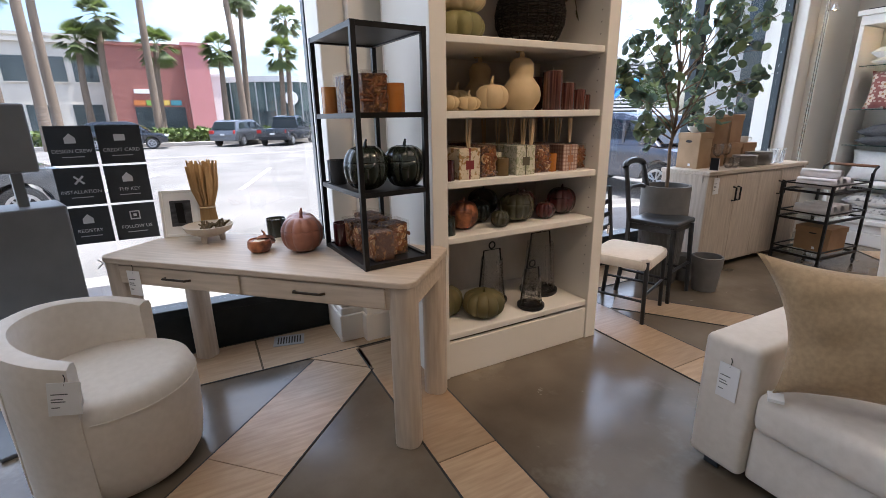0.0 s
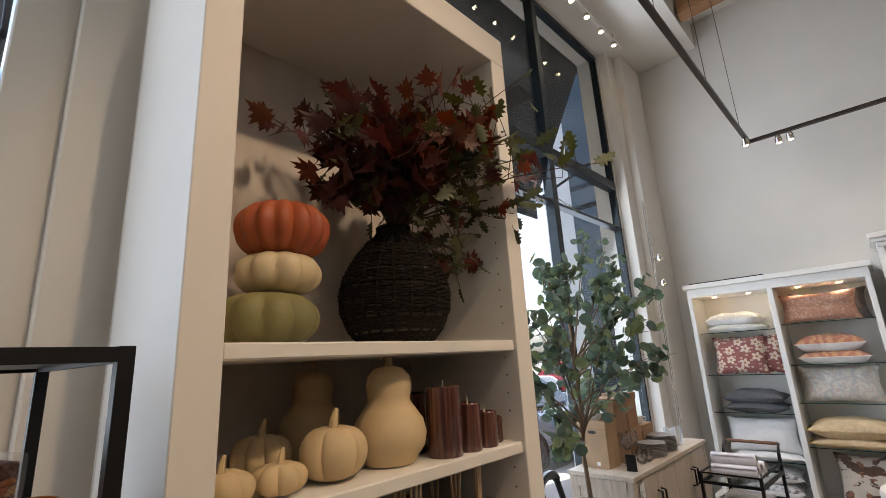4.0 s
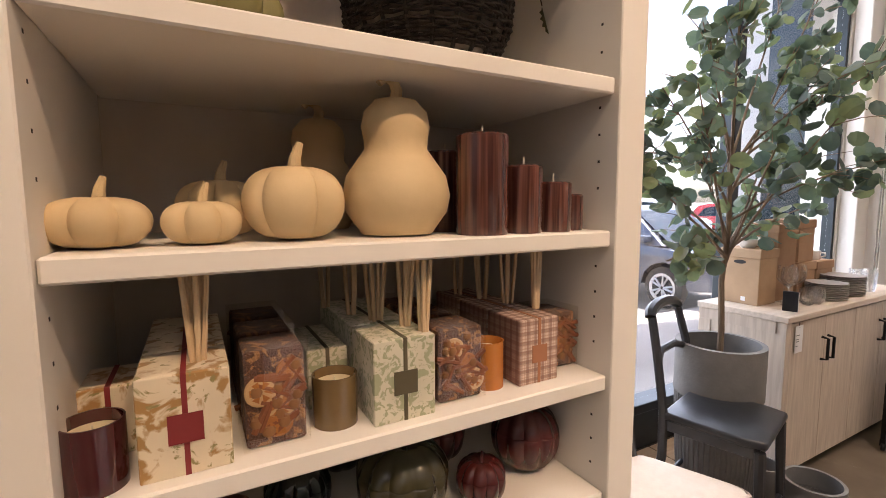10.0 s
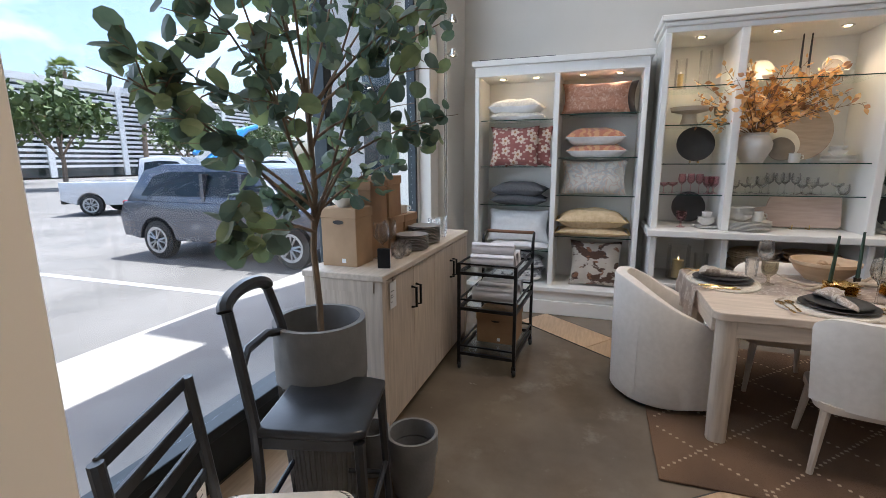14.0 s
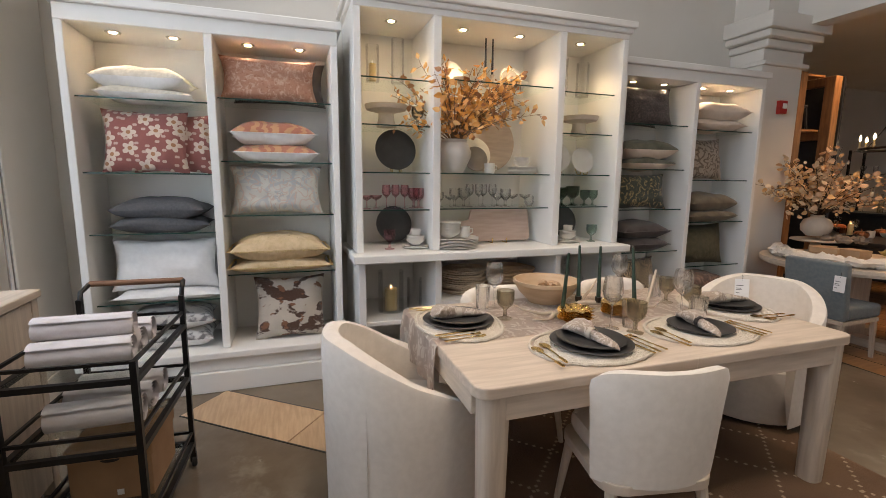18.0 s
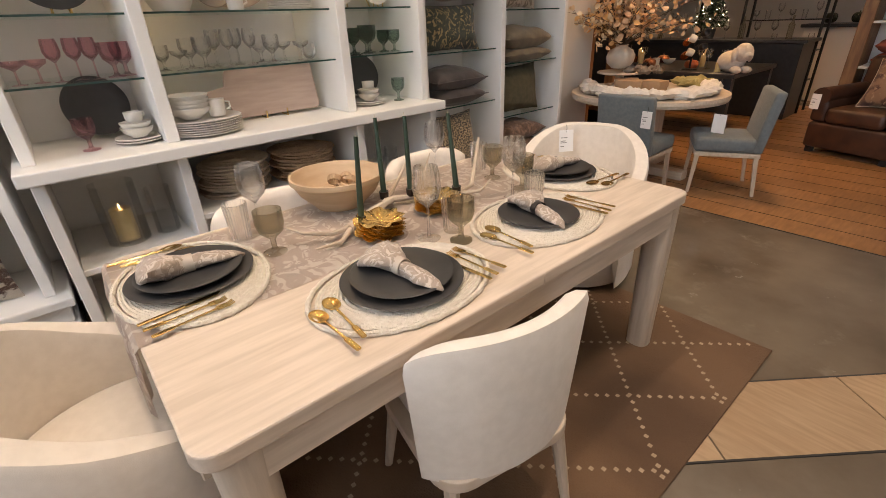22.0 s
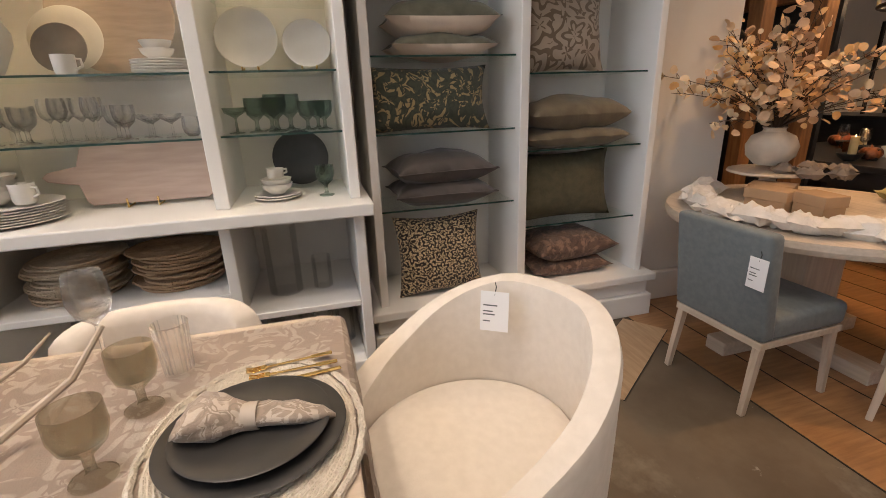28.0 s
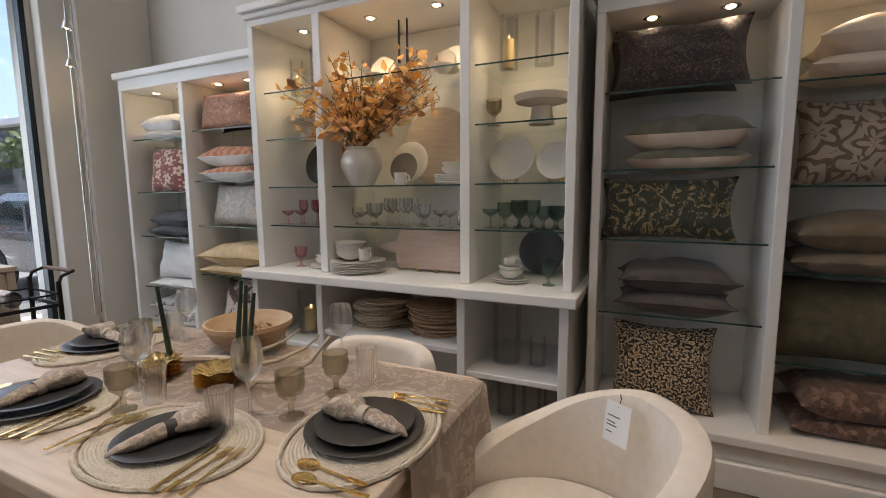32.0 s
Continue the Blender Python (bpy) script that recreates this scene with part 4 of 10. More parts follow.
# ---- desk ----
def desk():
    d = thing("writing_desk", "white-washed oak writing desk with two drawers", "desk", pose(1.82, 4.25, 0, 0, 0, -43.5))
    w, dp, h = 1.70, 0.585, 0.82
    part("desktop", prism(rounded(w, dp, 0.06), h - 0.03, h, bevel=0.006), WASHED_X, d)
    part("apron_front", B(-w / 2 + 0.11, -dp / 2 + 0.02, h - 0.135, w / 2 - 0.11, -dp / 2 + 0.04, h - 0.0305, 0.002, 1), WASHED_X, d)
    part("apron_back", B(-w / 2 + 0.11, dp / 2 - 0.04, h - 0.135, w / 2 - 0.11, dp / 2 - 0.02, h - 0.0305, 0.002, 1), WASHED_X, d)
    for s in (-1, 1):
        part("apron_side", B(s * (w / 2 - 0.03) - 0.01, -dp / 2 + 0.11, h - 0.135, s * (w / 2 - 0.03) + 0.01, dp / 2 - 0.11, h - 0.0305, 0.002, 1), WASHED_X, d)
        dr = part("drawer", B(min(s * 0.008, s * 0.72), -dp / 2 + 0.008, h - 0.128, max(s * 0.008, s * 0.72), -dp / 2 + 0.0195, h - 0.036, 0.003, 1), WASHED_X, d)
        cx = s * 0.36
        part("handle", tube([(cx - 0.075, -dp / 2 + 0.008, h - 0.082), (cx - 0.065, -dp / 2 - 0.018, h - 0.078), (cx, -dp / 2 - 0.022, h - 0.076), (cx + 0.065, -dp / 2 - 0.018, h - 0.078), (cx + 0.075, -dp / 2 + 0.008, h - 0.082)], 0.006, 8), BRONZE, dr, "dark bronze pull", True)
        for sy in (-1, 1):
            part("leg", prism([(s * (w / 2 - 0.07) + x, sy * (dp / 2 - 0.07) + y) for x, y in rounded(0.12, 0.12, 0.045)], 0.0, h - 0.0305), WASHED_Z, d, "", True)
    hang_tag(d, pose(-0.62, -dp / 2 - 0.004, 0.765), 0.08, 0.13)
    return d


desk()


# ---- sofa ----
def sofa():
    s = thing("sofa", "ivory upholstered sofa with a square arm", "sofa", pose(3.275, 2.84, 0, 0, 0, 0))
    part("arm", B(0.0, -0.20, 0.05, 1.02, 0.02, 0.615, 0.03, 4), IVORY, s, "", True)
    part("seat_base", B(0.03, -1.75, 0.05, 1.0, -0.201, 0.29, 0.02, 3), IVORY, s, "", True)
    part("seat_cushion", B(-0.01, -0.97, 0.2905, 0.80, -0.205, 0.46, 0.045, 4), IVORY, s, "", True)
    part("seat_cushion", B(-0.01, -1.745, 0.2905, 0.80, -0.975, 0.46, 0.045, 4), IVORY, s, "", True)
    part("back", B(0.80, -1.75, 0.2905, 1.02, -0.201, 0.83, 0.04, 4), IVORY, s, "", True)
    part("arm", B(0.0, -1.97, 0.05, 1.02, -1.751, 0.615, 0.03, 4), IVORY, s, "", True)
    for x in (0.08, 0.92):
        for y in (-1.88, -0.06):
            part("foot", B(x - 0.03, y - 0.03, 0, x + 0.03, y + 0.03, 0.055), BLACKWOOD, s)
    hang_tag(s, pose(-0.004, -0.10, 0.52, 0, 0, -90), 0.08, 0.15)
    return s


sofa()


# ---- sideboard ----
def sideboard():
    c = thing("sideboard", "pale washed-oak sideboard with four doors", "sideboard")
    x0, x1, y0, y1, h = 5.555, 7.20, 4.375, 4.86, 0.965
    part("top", B(x0 - 0.012, y0 - 0.012, h - 0.035, x1 + 0.012, y1, h, 0.004, 1), WASHED_X, c)
    part("body", B(x0, y0 + 0.02, 0.05, x1, y1 - 0.005, h - 0.036, 0.003, 1), WASHED_Z, c)
    for xa, xb in ((x0, x0 + 0.05), (x1 - 0.05, x1)):
        part("corner_post", B(xa, y0, 0.0, xb, y0 + 0.05, h - 0.036, 0.003, 1), WASHED_Z, c)
    part("end_rail", B(x0 - 0.006, y0 + 0.051, h - 0.10, x0, y1 - 0.02, h - 0.036), WASHED_Z, c)
    part("end_rail", B(x0 - 0.006, y0 + 0.051, 0.05, x0, y1 - 0.02, 0.12), WASHED_Z, c)
    part("end_stile", B(x0 - 0.006, y1 - 0.08, 0.121, x0, y1 - 0.02, h - 0.101), WASHED_Z, c)
    wd = (x1 - x0 - 0.104) / 4
    for i in range(4):
        xa = x0 + 0.052 + i * wd
        dr = part("door", B(xa + 0.002, y0 + 0.002, 0.07, xa + wd - 0.002, y0 + 0.019, h - 0.045, 0.002, 1), WASHED_Z, c)
        hx = xa + (wd - 0.035 if i % 2 == 0 else 0.035)
        part("handle", tube([(hx, y0 + 0.002, 0.80), (hx, y0 - 0.03, 0.795), (hx, y0 - 0.03, 0.675), (hx, y0 + 0.002, 0.67)], 0.008, 8), BLACK, dr, "black bar pull")
    hang_tag(c, pose(x0 + 0.12, y0 - 0.005, h - 0.06), 0.08, 0.15)
    return c


sideboard()

# ---- outside ----
ASPHALT = mat("sunlit_asphalt", (0.20, 0.188, 0.172), (0.14, 0.132, 0.12), rough=0.9, scale=0.6, bump=0.3, bump_scale=90, detail=8)
PAVING = mat("concrete_paving", (0.42, 0.39, 0.35), (0.34, 0.31, 0.275), rough=0.85, scale=1.4, bump=0.15, bump_scale=60)
ROADPAINT = mat("white_road_paint", (0.72, 0.71, 0.68), (0.5, 0.49, 0.47), rough=0.8, scale=6)
STUCCO = mat("cream_stucco", (0.62, 0.58, 0.50), (0.55, 0.51, 0.44), rough=0.9, scale=0.8, bump=0.1)
PINK = mat("pink_stucco", (0.62, 0.27, 0.26), (0.55, 0.23, 0.22), rough=0.9, scale=0.8, bump=0.1)
ROSE = mat("rose_brick", (0.36, 0.15, 0.12), (0.28, 0.11, 0.09), rough=0.9, scale=2.0, bump=0.15)
WHITEWALL = mat("white_stucco", (0.76, 0.76, 0.74), (0.7, 0.7, 0.68), rough=0.85, scale=0.8, bump=0.05)
DARKPANE = mat("dark_glazing", (0.03, 0.045, 0.05), (0.06, 0.08, 0.085), rough=0.08, scale=0.5, coat=0.4)
TEALGLAZE = mat("pale_glazing", (0.10, 0.15, 0.145), (0.05, 0.075, 0.075), rough=0.1, scale=0.4)
TRUNK = mat("palm_trunk", (0.24, 0.18, 0.13), (0.16, 0.12, 0.085), rough=0.95, scale=4, bump=0.5, bump_scale=12, stretch=(1, 1, 5))
FROND = leafy(mat("palm_frond", (0.13, 0.17, 0.05), (0.08, 0.11, 0.035), rough=0.6, scale=1.0, vary=0.1), 0.3)
HEDGE = mat("hedge_leaves", (0.07, 0.12, 0.02), (0.12, 0.15, 0.025), rough=0.6, scale=3.0)
TREELEAF = mat("street_tree_leaves", (0.09, 0.13, 0.03), (0.05, 0.085, 0.02), rough=0.6, scale=2.0)
RUBBER = mat("tyre_rubber", (0.02, 0.02, 0.02), rough=0.8)
ALLOY = mat("alloy_rim", (0.55, 0.55, 0.56), rough=0.3, metal=0.9)
CARGLASS = mat("tinted_car_glass", (0.012, 0.018, 0.022), (0.02, 0.028, 0.032), rough=0.05, spec=0.35)
TAILLAMP = mat("red_tail_lamp", (0.45, 0.02, 0.015), rough=0.2)
HEADLAMP = mat("clear_headlamp", (0.75, 0.77, 0.78), rough=0.15)

ground = structure("ground", B(-1500, 7.3, -0.4, 1500, 3000, -0.15), ASPHALT, "sun-bleached asphalt of the car park", "ground")
structure("ground_back", B(-1500, -1500, -0.45, 1500, 5.0, -0.16), ASPHALT, "asphalt round the shop", "ground")
pavement = structure("pavement", B(-60, 5.301, -0.3, 60, 7.3, -0.03), PAVING, "concrete pavement along the shop front", "pavement")
structure("kerb", B(-60, 7.301, -0.3, 60, 7.46, -0.06, 0.02, 2), PAVING, "pale concrete kerb", "kerb")
# unseen slab, added so the shop casts its shade out front
structure("roof", B(-4.6, -10.6, TALL + 0.16, 11.6, 5.6, TALL + 0.7), STUCCO, "flat roof of the shop, unseen, added for its shade", "roof")
for x, y, l, a in ((4.2, 9.6, 5.0, 62), (6.2, 16.5, 5.0, 75), (3.0, 16.5, 5.0, 75), (-0.4, 16.5, 5.0, 75), (-3.8, 16.5, 5.0, 75), (9.4, 16.5, 5.0, 75), (8.0, 9.6, 5.0, 90), (12.2, 9.6, 5.0, 90), (0.5, 27.0, 22.0, 3)):
    li = solid("parking_line", B(-l / 2, -0.06, -0.15, l / 2, 0.06, -0.146), ROADPAINT, "worn white painted parking line", "road marking", pose(x, y, 0, 0, 0, a), "parking lines")

# awning over the windows
aw = thing("awning", "dark sloping canvas awning over the shop window", "awning")
for x in (-2.5, 0.5, 3.3, 5.8, 8.3):
    part("wall_bracket", B(x - 0.03, 5.29, 3.85, x + 0.03, 6.0, 3.9), DARKFRAME, aw)
CANVAS = mat("dark_canvas", (0.035, 0.04, 0.046), (0.028, 0.032, 0.037), rough=0.9, scale=2)
for a, b, yi, zi, yo, zo in ((-3.0, 2.2, 5.32, 5.35, 6.7, 4.05), (4.4, 7.8, 5.32, 5.78, 6.25, 4.0)):
    bm = bmesh.new()
    v = [bm.verts.new(p) for p in ((a, yi, zi), (b, yi, zi), (b, yo, zo), (a, yo, zo), (a, yi, zi - 0.05), (b, yi, zi - 0.05), (b, yo, zo - 0.05), (a, yo, zo - 0.05))]
    for f in ((0, 1, 2, 3), (7, 6, 5, 4), (0, 4, 5, 1), (3, 2, 6, 7), (1, 5, 6, 2), (0, 3, 7, 4)):
        bm.faces.new([v[i] for i in f])
    part("canvas", bm, CANVAS, aw)
    part("valance", B(a, yo - 0.02, zo - 0.28, b, yo, zo - 0.05), CANVAS, aw)
    for x in (a + 0.05, (a + b) / 2, b - 0.05):
        part("strut", tube([(x, 5.32, zo + 0.25), (x, yo - 0.04, zo - 0.03)], 0.02, 8), DARKFRAME, aw)

# wing of the building beyond the window
wing = thing("neighbour_wing", "white stucco wing with a tall narrow window", "building")
part("wall", B(8.95, 5.32, -0.1, 9.6, 6.75, 8.0), WHITEWALL, wing)
part("window", B(8.935, 5.75, 0.6, 8.949, 6.25, 7.2), DARKPANE, wing)
for z in (2.4, 4.4):
    part("window_bar", B(8.925, 5.75, z, 8.934, 6.25, z + 0.08), DARKFRAME, wing)


# ---- vehicles ----
def vehicle(name, label, m, paint, truck=False):
    """A parked car, nose to +x: lower body, cabin, glazing, wheels and lamps."""
    c = thing(name, label, "truck" if truck else "car", m, "parked vehicles")
    L, W = (5.6, 2.0) if truck else (4.55, 1.85)
    h = L / 2

    def slab(outline, w, bevel, squeeze=0.0, z_ref=0.0):
        bm = bmesh.new()
        a = [bm.verts.new((x, -w / 2 + squeeze * max(0, z - z_ref), z)) for x, z in outline]
        b = [bm.verts.new((x, w / 2 - squeeze * max(0, z - z_ref), z)) for x, z in outline]
        bm.faces.new(a)
        bm.faces.new(b[::-1])
        k = len(outline)
        for i in range(k):
            bm.faces.new((a[i], b[i], b[(i + 1) % k], a[(i + 1) % k]))
        bmesh.ops.recalc_face_normals(bm, faces=bm.faces)
        bmesh.ops.bevel(bm, geom=list(bm.edges), offset=bevel, segments=2, affect="EDGES", profile=0.6)
        return bm

    wheels = (-h + 0.85, h - 0.9)

    def arches(points):
        out = list(points)
        for wx in wheels[::-1]:
            out += [(wx + 0.41 * math.cos(radians(a)), 0.34 + 0.41 * math.sin(radians(a))) for a in range(0, 181, 30)]
        return out

    if truck:
        lower = arches([(-h, 0.5), (-h, 1.08), (-0.55, 1.08), (1.2, 1.10), (h - 0.25, 1.05), (h, 0.88), (h, 0.42)])
        cabin = [(-0.55, 1.06), (-0.5, 1.82), (0.1, 1.9), (0.75, 1.86), (1.5, 1.08)]
        glassy = [(-0.42, 1.14), (-0.38, 1.72), (0.1, 1.79), (0.68, 1.75), (1.25, 1.14)]
    else:
        lower = arches([(-h + 0.05, 0.42), (-h, 0.75), (-h + 0.12, 1.02), (1.0, 1.02), (h - 0.35, 0.92), (h - 0.05, 0.74), (h, 0.40)])
        cabin = [(-h + 0.15, 1.0), (-h + 0.48, 1.56), (-h + 0.9, 1.66), (0.2, 1.67), (0.6, 1.58), (1.35, 1.0)]
        glassy = [(-h + 0.42, 1.07), (-h + 0.66, 1.47), (-h + 1.0, 1.56), (0.15, 1.57), (0.5, 1.5), (1.12, 1.07)]
    gx, gz = sum(q[0] for q in glassy) / len(glassy), sum(q[1] for q in glassy) / len(glassy)
    glassy = [(gx + (a - gx) * 0.93, gz + (b - gz) * 0.84) for a, b in glassy]
    part("body", slab(lower, W, 0.05), paint, c, "", True, 35)
    part("cabin", slab(cabin, W - 0.06, 0.05, 0.28, 1.0), paint, c, "", True, 35)
    part("side_glass", slab(glassy, W - 0.045, 0.004, 0.28, 1.0), CARGLASS, c)
    xs = (cabin[-2][0] - 0.02, cabin[-1][0] - 0.14)
    for x0, z0, x1, z1, nm in ((cabin[-1][0] + 0.02, 1.05, cabin[-2][0] + 0.02, cabin[-2][1] - 0.02, "windscreen"), (cabin[0][0] - 0.015, 1.08, cabin[1][0] - 0.015, cabin[1][1] - 0.04, "rear_glass")):
        bm = bmesh.new()
        w0, w1 = W / 2 - 0.14, W / 2 - 0.26
        v = [bm.verts.new(p) for p in ((x0, -w0, z0), (x0, w0, z0), (x1, w1, z1), (x1, -w1, z1))]
        f = bm.faces.new(v)
        ext = bmesh.ops.extrude_face_region(bm, geom=[f])
        bmesh.ops.translate(bm, vec=(0.0, 0, 0.012), verts=[g for g in ext["geom"] if isinstance(g, bmesh.types.BMVert)])
        part(nm, bm, CARGLASS, c)
    for s in (-1, 1):
        for x in ((-0.35, 0.45) if not truck else (0.35,)):
            part("pillar", B(x - 0.035, s * (W / 2 - 0.10) - 0.06, 1.03, x + 0.035, s * (W / 2 - 0.10) + 0.085 * 0.9, 1.5), paint, c)
        part("mirror", B(0.95, s * (W / 2 + 0.02) - 0.1, 1.04, 1.1, s * (W / 2 + 0.02) + 0.1, 1.18, 0.03, 2), paint, c)
        part("tail_lamp", B(-h - 0.01, s * (W / 2 - 0.2) - 0.12, 0.80, -h + 0.16, s * (W / 2 - 0.1) + 0.09, 1.02, 0.03, 2), TAILLAMP, c)
        part("headlamp", B(h - 0.32, s * (W / 2 - 0.22) - 0.2, 0.70, h - 0.03, s * (W / 2 - 0.22) + 0.2, 0.84, 0.04, 2), HEADLAMP, c)
        for x in wheels:
            w = part("wheel", lathe([(0.0, -0.1), (0.27, -0.1), (0.335, -0.08), (0.345, 0), (0.335, 0.08), (0.27, 0.1), (0.0, 0.1)], 28, closed=False), RUBBER, c, "", True)
            w.matrix_basis = pose(x, s * (W / 2 - 0.10), 0.345, 90)
            part("rim", lathe([(0.23, 0.105), (0.235, 0.112), (0.19, 0.108), (0.18, 0.09)], 24, closed=False, m=Matrix.Scale(-s, 4, (0, 0, 1))), ALLOY, w, "", True)
            sp = None
            for k in range(5):
                for dk in (-0.16, 0.16):
                    a = 2 * math.pi * k / 5 + dk
                    sp = tube([(0.03 * math.cos(a), 0.03 * math.sin(a), -s * 0.112), (0.2 * math.cos(a + dk * 0.4), 0.2 * math.sin(a + dk * 0.4), -s * 0.110)], 0.017, 6, sp)
            part("spokes", sp, ALLOY, w)
    part("number_plate", B(-h - 0.02, -0.15, 0.72, -h - 0.005, 0.15, 0.82), PAPER, c)
    part("bumper", B(-h - 0.03, -W / 2 + 0.06, 0.38, -h + 0.12, W / 2 - 0.06, 0.6, 0.04, 2), RUBBER if truck else paint, c)
    return c


PAINT_SLATE = mat("slate_blue_car_paint", (0.11, 0.12, 0.15), (0.10, 0.11, 0.138), rough=0.25, metal=0.5, coat=0.8)
PAINT_GREY = mat("grey_car_paint", (0.15, 0.16, 0.175), rough=0.25, metal=0.5, coat=0.8)
PAINT_DARK = mat("dark_car_paint", (0.035, 0.04, 0.05), rough=0.25, metal=0.4, coat=0.8)
PAINT_WHITE = mat("white_car_paint", (0.75, 0.75, 0.75), rough=0.25, coat=0.8)
PAINT_RED = mat("red_car_paint", (0.4, 0.03, 0.03), rough=0.25, coat=0.8)
G0 = -0.15
vehicle("suv", "slate-blue compact suv parked nose to the shop", pose(10.35, 9.25, G0, 0, 0, -90), PAINT_SLATE)
vehicle("suv", "grey suv parked across the car park", pose(4.3, 36.5, G0, 0, 0, 55), PAINT_GREY)
vehicle("pickup_truck", "dark pickup truck parked across the car park", pose(7.2, 35.6, G0, 0, 0, 60), PAINT_DARK, True)
vehicle("suv", "dark blue suv standing by the hedge", pose(-2.3, 36.5, G0, 0, 0, 0), PAINT_DARK)
vehicle("suv", "pale grey car far across the car park", pose(11.4, 37.0, G0, 0, 0, 70), PAINT_WHITE)
vehicle("suv", "grey car standing near the sign panels", pose(-2.6, 11.5, G0, 0, 0, 20), PAINT_GREY)
vehicle("pickup_truck", "white pickup truck parked behind the suv", pose(15.6, 17.5, G0, 0, 0, -60), PAINT_WHITE, True)
vehicle("pickup_truck", "white pickup truck parked beyond the suv", pose(20.5, 17.0, G0, 0, 0, -60), PAINT_WHITE, True)
vehicle("suv", "red car parked far along the shop front", pose(23.5, 14.0, G0, 0, 0, -70), PAINT_RED)
vehicle("suv", "white car parked far along the shop front", pose(26.0, 24.0, G0, 0, 0, -70), PAINT_WHITE)


# ---- planting ----
def leaf_cloud(n, shape, size, seed, aspect=1.5):
    """Many small leaves at points that shape() gives, as one mesh."""
    rng = random.Random(seed)
    verts, faces = [], []
    for _ in range(n):
        p = Vector(shape(rng))
        a, b = Vector((rng.gauss(0, 1), rng.gauss(0, 1), rng.gauss(0, 1))).normalized(), Vector((rng.gauss(0, 1), rng.gauss(0, 1), rng.gauss(0, 1)))
        b = (b - a * b.dot(a)).normalized()
        s = size * rng.uniform(0.6, 1.3)
        i = len(verts)
        verts += [p - a * s * aspect / 2, p + b * s / 2, p + a * s * aspect / 2, p - b * s / 2]
        faces.append((i, i + 1, i + 2, i + 3))
    me = bpy.data.meshes.new("leaves")
    me.from_pydata([tuple(v) for v in verts], [], faces)
    return me


def palm(x, y, h, lean, seed, frond_len=2.0):
    p = thing("palm_tree", "tall fan palm with a slender bare trunk", "palm tree", pose(x, y, G0), "palms in the car park")
    rng = random.Random(seed)
    pts = [(lean * (k / 8) ** 2, 0.15 * math.sin(k), h * k / 8) for k in range(9)]
    part("trunk", tube(pts, 0.32, 10, r2=0.2), TRUNK, p, "", True)
    top = Vector(pts[-1])
    bm = bmesh.new()
    for k in range(46):
        a, el = rng.uniform(0, 2 * math.pi), rng.uniform(-0.95, 1.35)
        d = Vector((math.cos(a) * math.cos(el), math.sin(a) * math.cos(el), math.sin(el)))
        mid = top + d * frond_len * 0.5
        side = d.cross(Vector((0, 0, 1))).normalized()
        n = 13
        tip_c = top + d * frond_len + Vector((0, 0, -0.5 * frond_len * 0.4))
        for i in range(n):
            f = (i / (n - 1) - 0.5) * 1.9
            tip = mid + (d * math.cos(f) + side * math.sin(f)) * frond_len * 0.55 + Vector((0, 0, -0.25 - 0.3 * abs(f)))
            w = (side * math.cos(f) - d * math.sin(f)) * 0.13
            q = [bm.verts.new(v) for v in (mid - w, mid + w, tip)]
            bm.faces.new(q)
        q = [bm.verts.new(v) for v in (top - side * 0.02, top + side * 0.02, mid + side * 0.02, mid - side * 0.02)]
        bm.faces.new(q)
    part("crown", bm, FROND, p)
    return p


for i, (x, y, h, lean) in enumerate(((-1.1, 48, 17, 0.4), (5.6, 47.5, 15, -0.6), (-6.8, 43, 14, 0.3), (9.7, 52, 7.9, 0.3), (-1.0, 52, 8.1, 0.5), (-6.3, 52, 8.1, 0.2), (-4.7, 52, 10.1, 0.3), (-6.2, 37, 15, 0.3), (6.6, 54, 13, 0.5), (4.4, 52, 8.0, 0.2), (11.5, 58, 12, 0.4), (47, 57, 13, 0.3), (-12, 52, 12, 0.4), (42, 62, 12, 0.2), (13.5, 46, 14.5, 0.5))):
    palm(x, y, h, lean, 40 + i)

hedge = thing("hedge", "clipped green hedge along the planting strip", "hedge")
part("kerb_strip", B(-12, 38.4, -0.15, 12, 38.7, 0.1, 0.03, 1), PAVING, hedge)
hm = leaf_cloud(7000, lambda r: (r.uniform(-12, 12), r.uniform(38.8, 40.4), 0.1 + r.uniform(0, 1) * (0.75 + 0.2 * math.sin(r.uniform(0, 9)))), 0.22, 5)
hm.materials.append(HEDGE)
hl = new("foliage", hm)
hl.parent = hedge
tagged(hl, kind="stuff")


def street_tree(x, y, h, seed, label="leafy street tree with a round crown"):
    t = thing("street_tree", label, "tree", pose(x, y, G0), "street trees")
    rng = random.Random(seed)
    part("trunk", tube([(0, 0, 0), (0.1, 0, h * 0.25), (0, 0.1, h * 0.5)], 0.16, 8, r2=0.09), TRUNK, t, "", True)
    bm = None
    ends = []
    for k in range(6):
        a = k * 1.05 + rng.uniform(-0.3, 0.3)
        e = (math.cos(a) * h * 0.28, math.sin(a) * h * 0.28, h * rng.uniform(0.62, 0.85))
        ends.append(e)
        bm = tube([(0, 0, h * 0.3), (e[0] * 0.5, e[1] * 0.5, h * 0.5), e], 0.06, 6, bm, 0.02)
    part("limbs", bm, TRUNK, t)

    def shape(r):
        e = r.choice(ends + [(0, 0, h * 0.85)])
        return (e[0] + r.gauss(0, h * 0.10), e[1] + r.gauss(0, h * 0.10), e[2] + r.gauss(0, h * 0.085))
    me = leaf_cloud(1500, shape, h * 0.055, seed)
    me.materials.append(TREELEAF)
    o = new("crown", me)
    o.parent = t
    return t


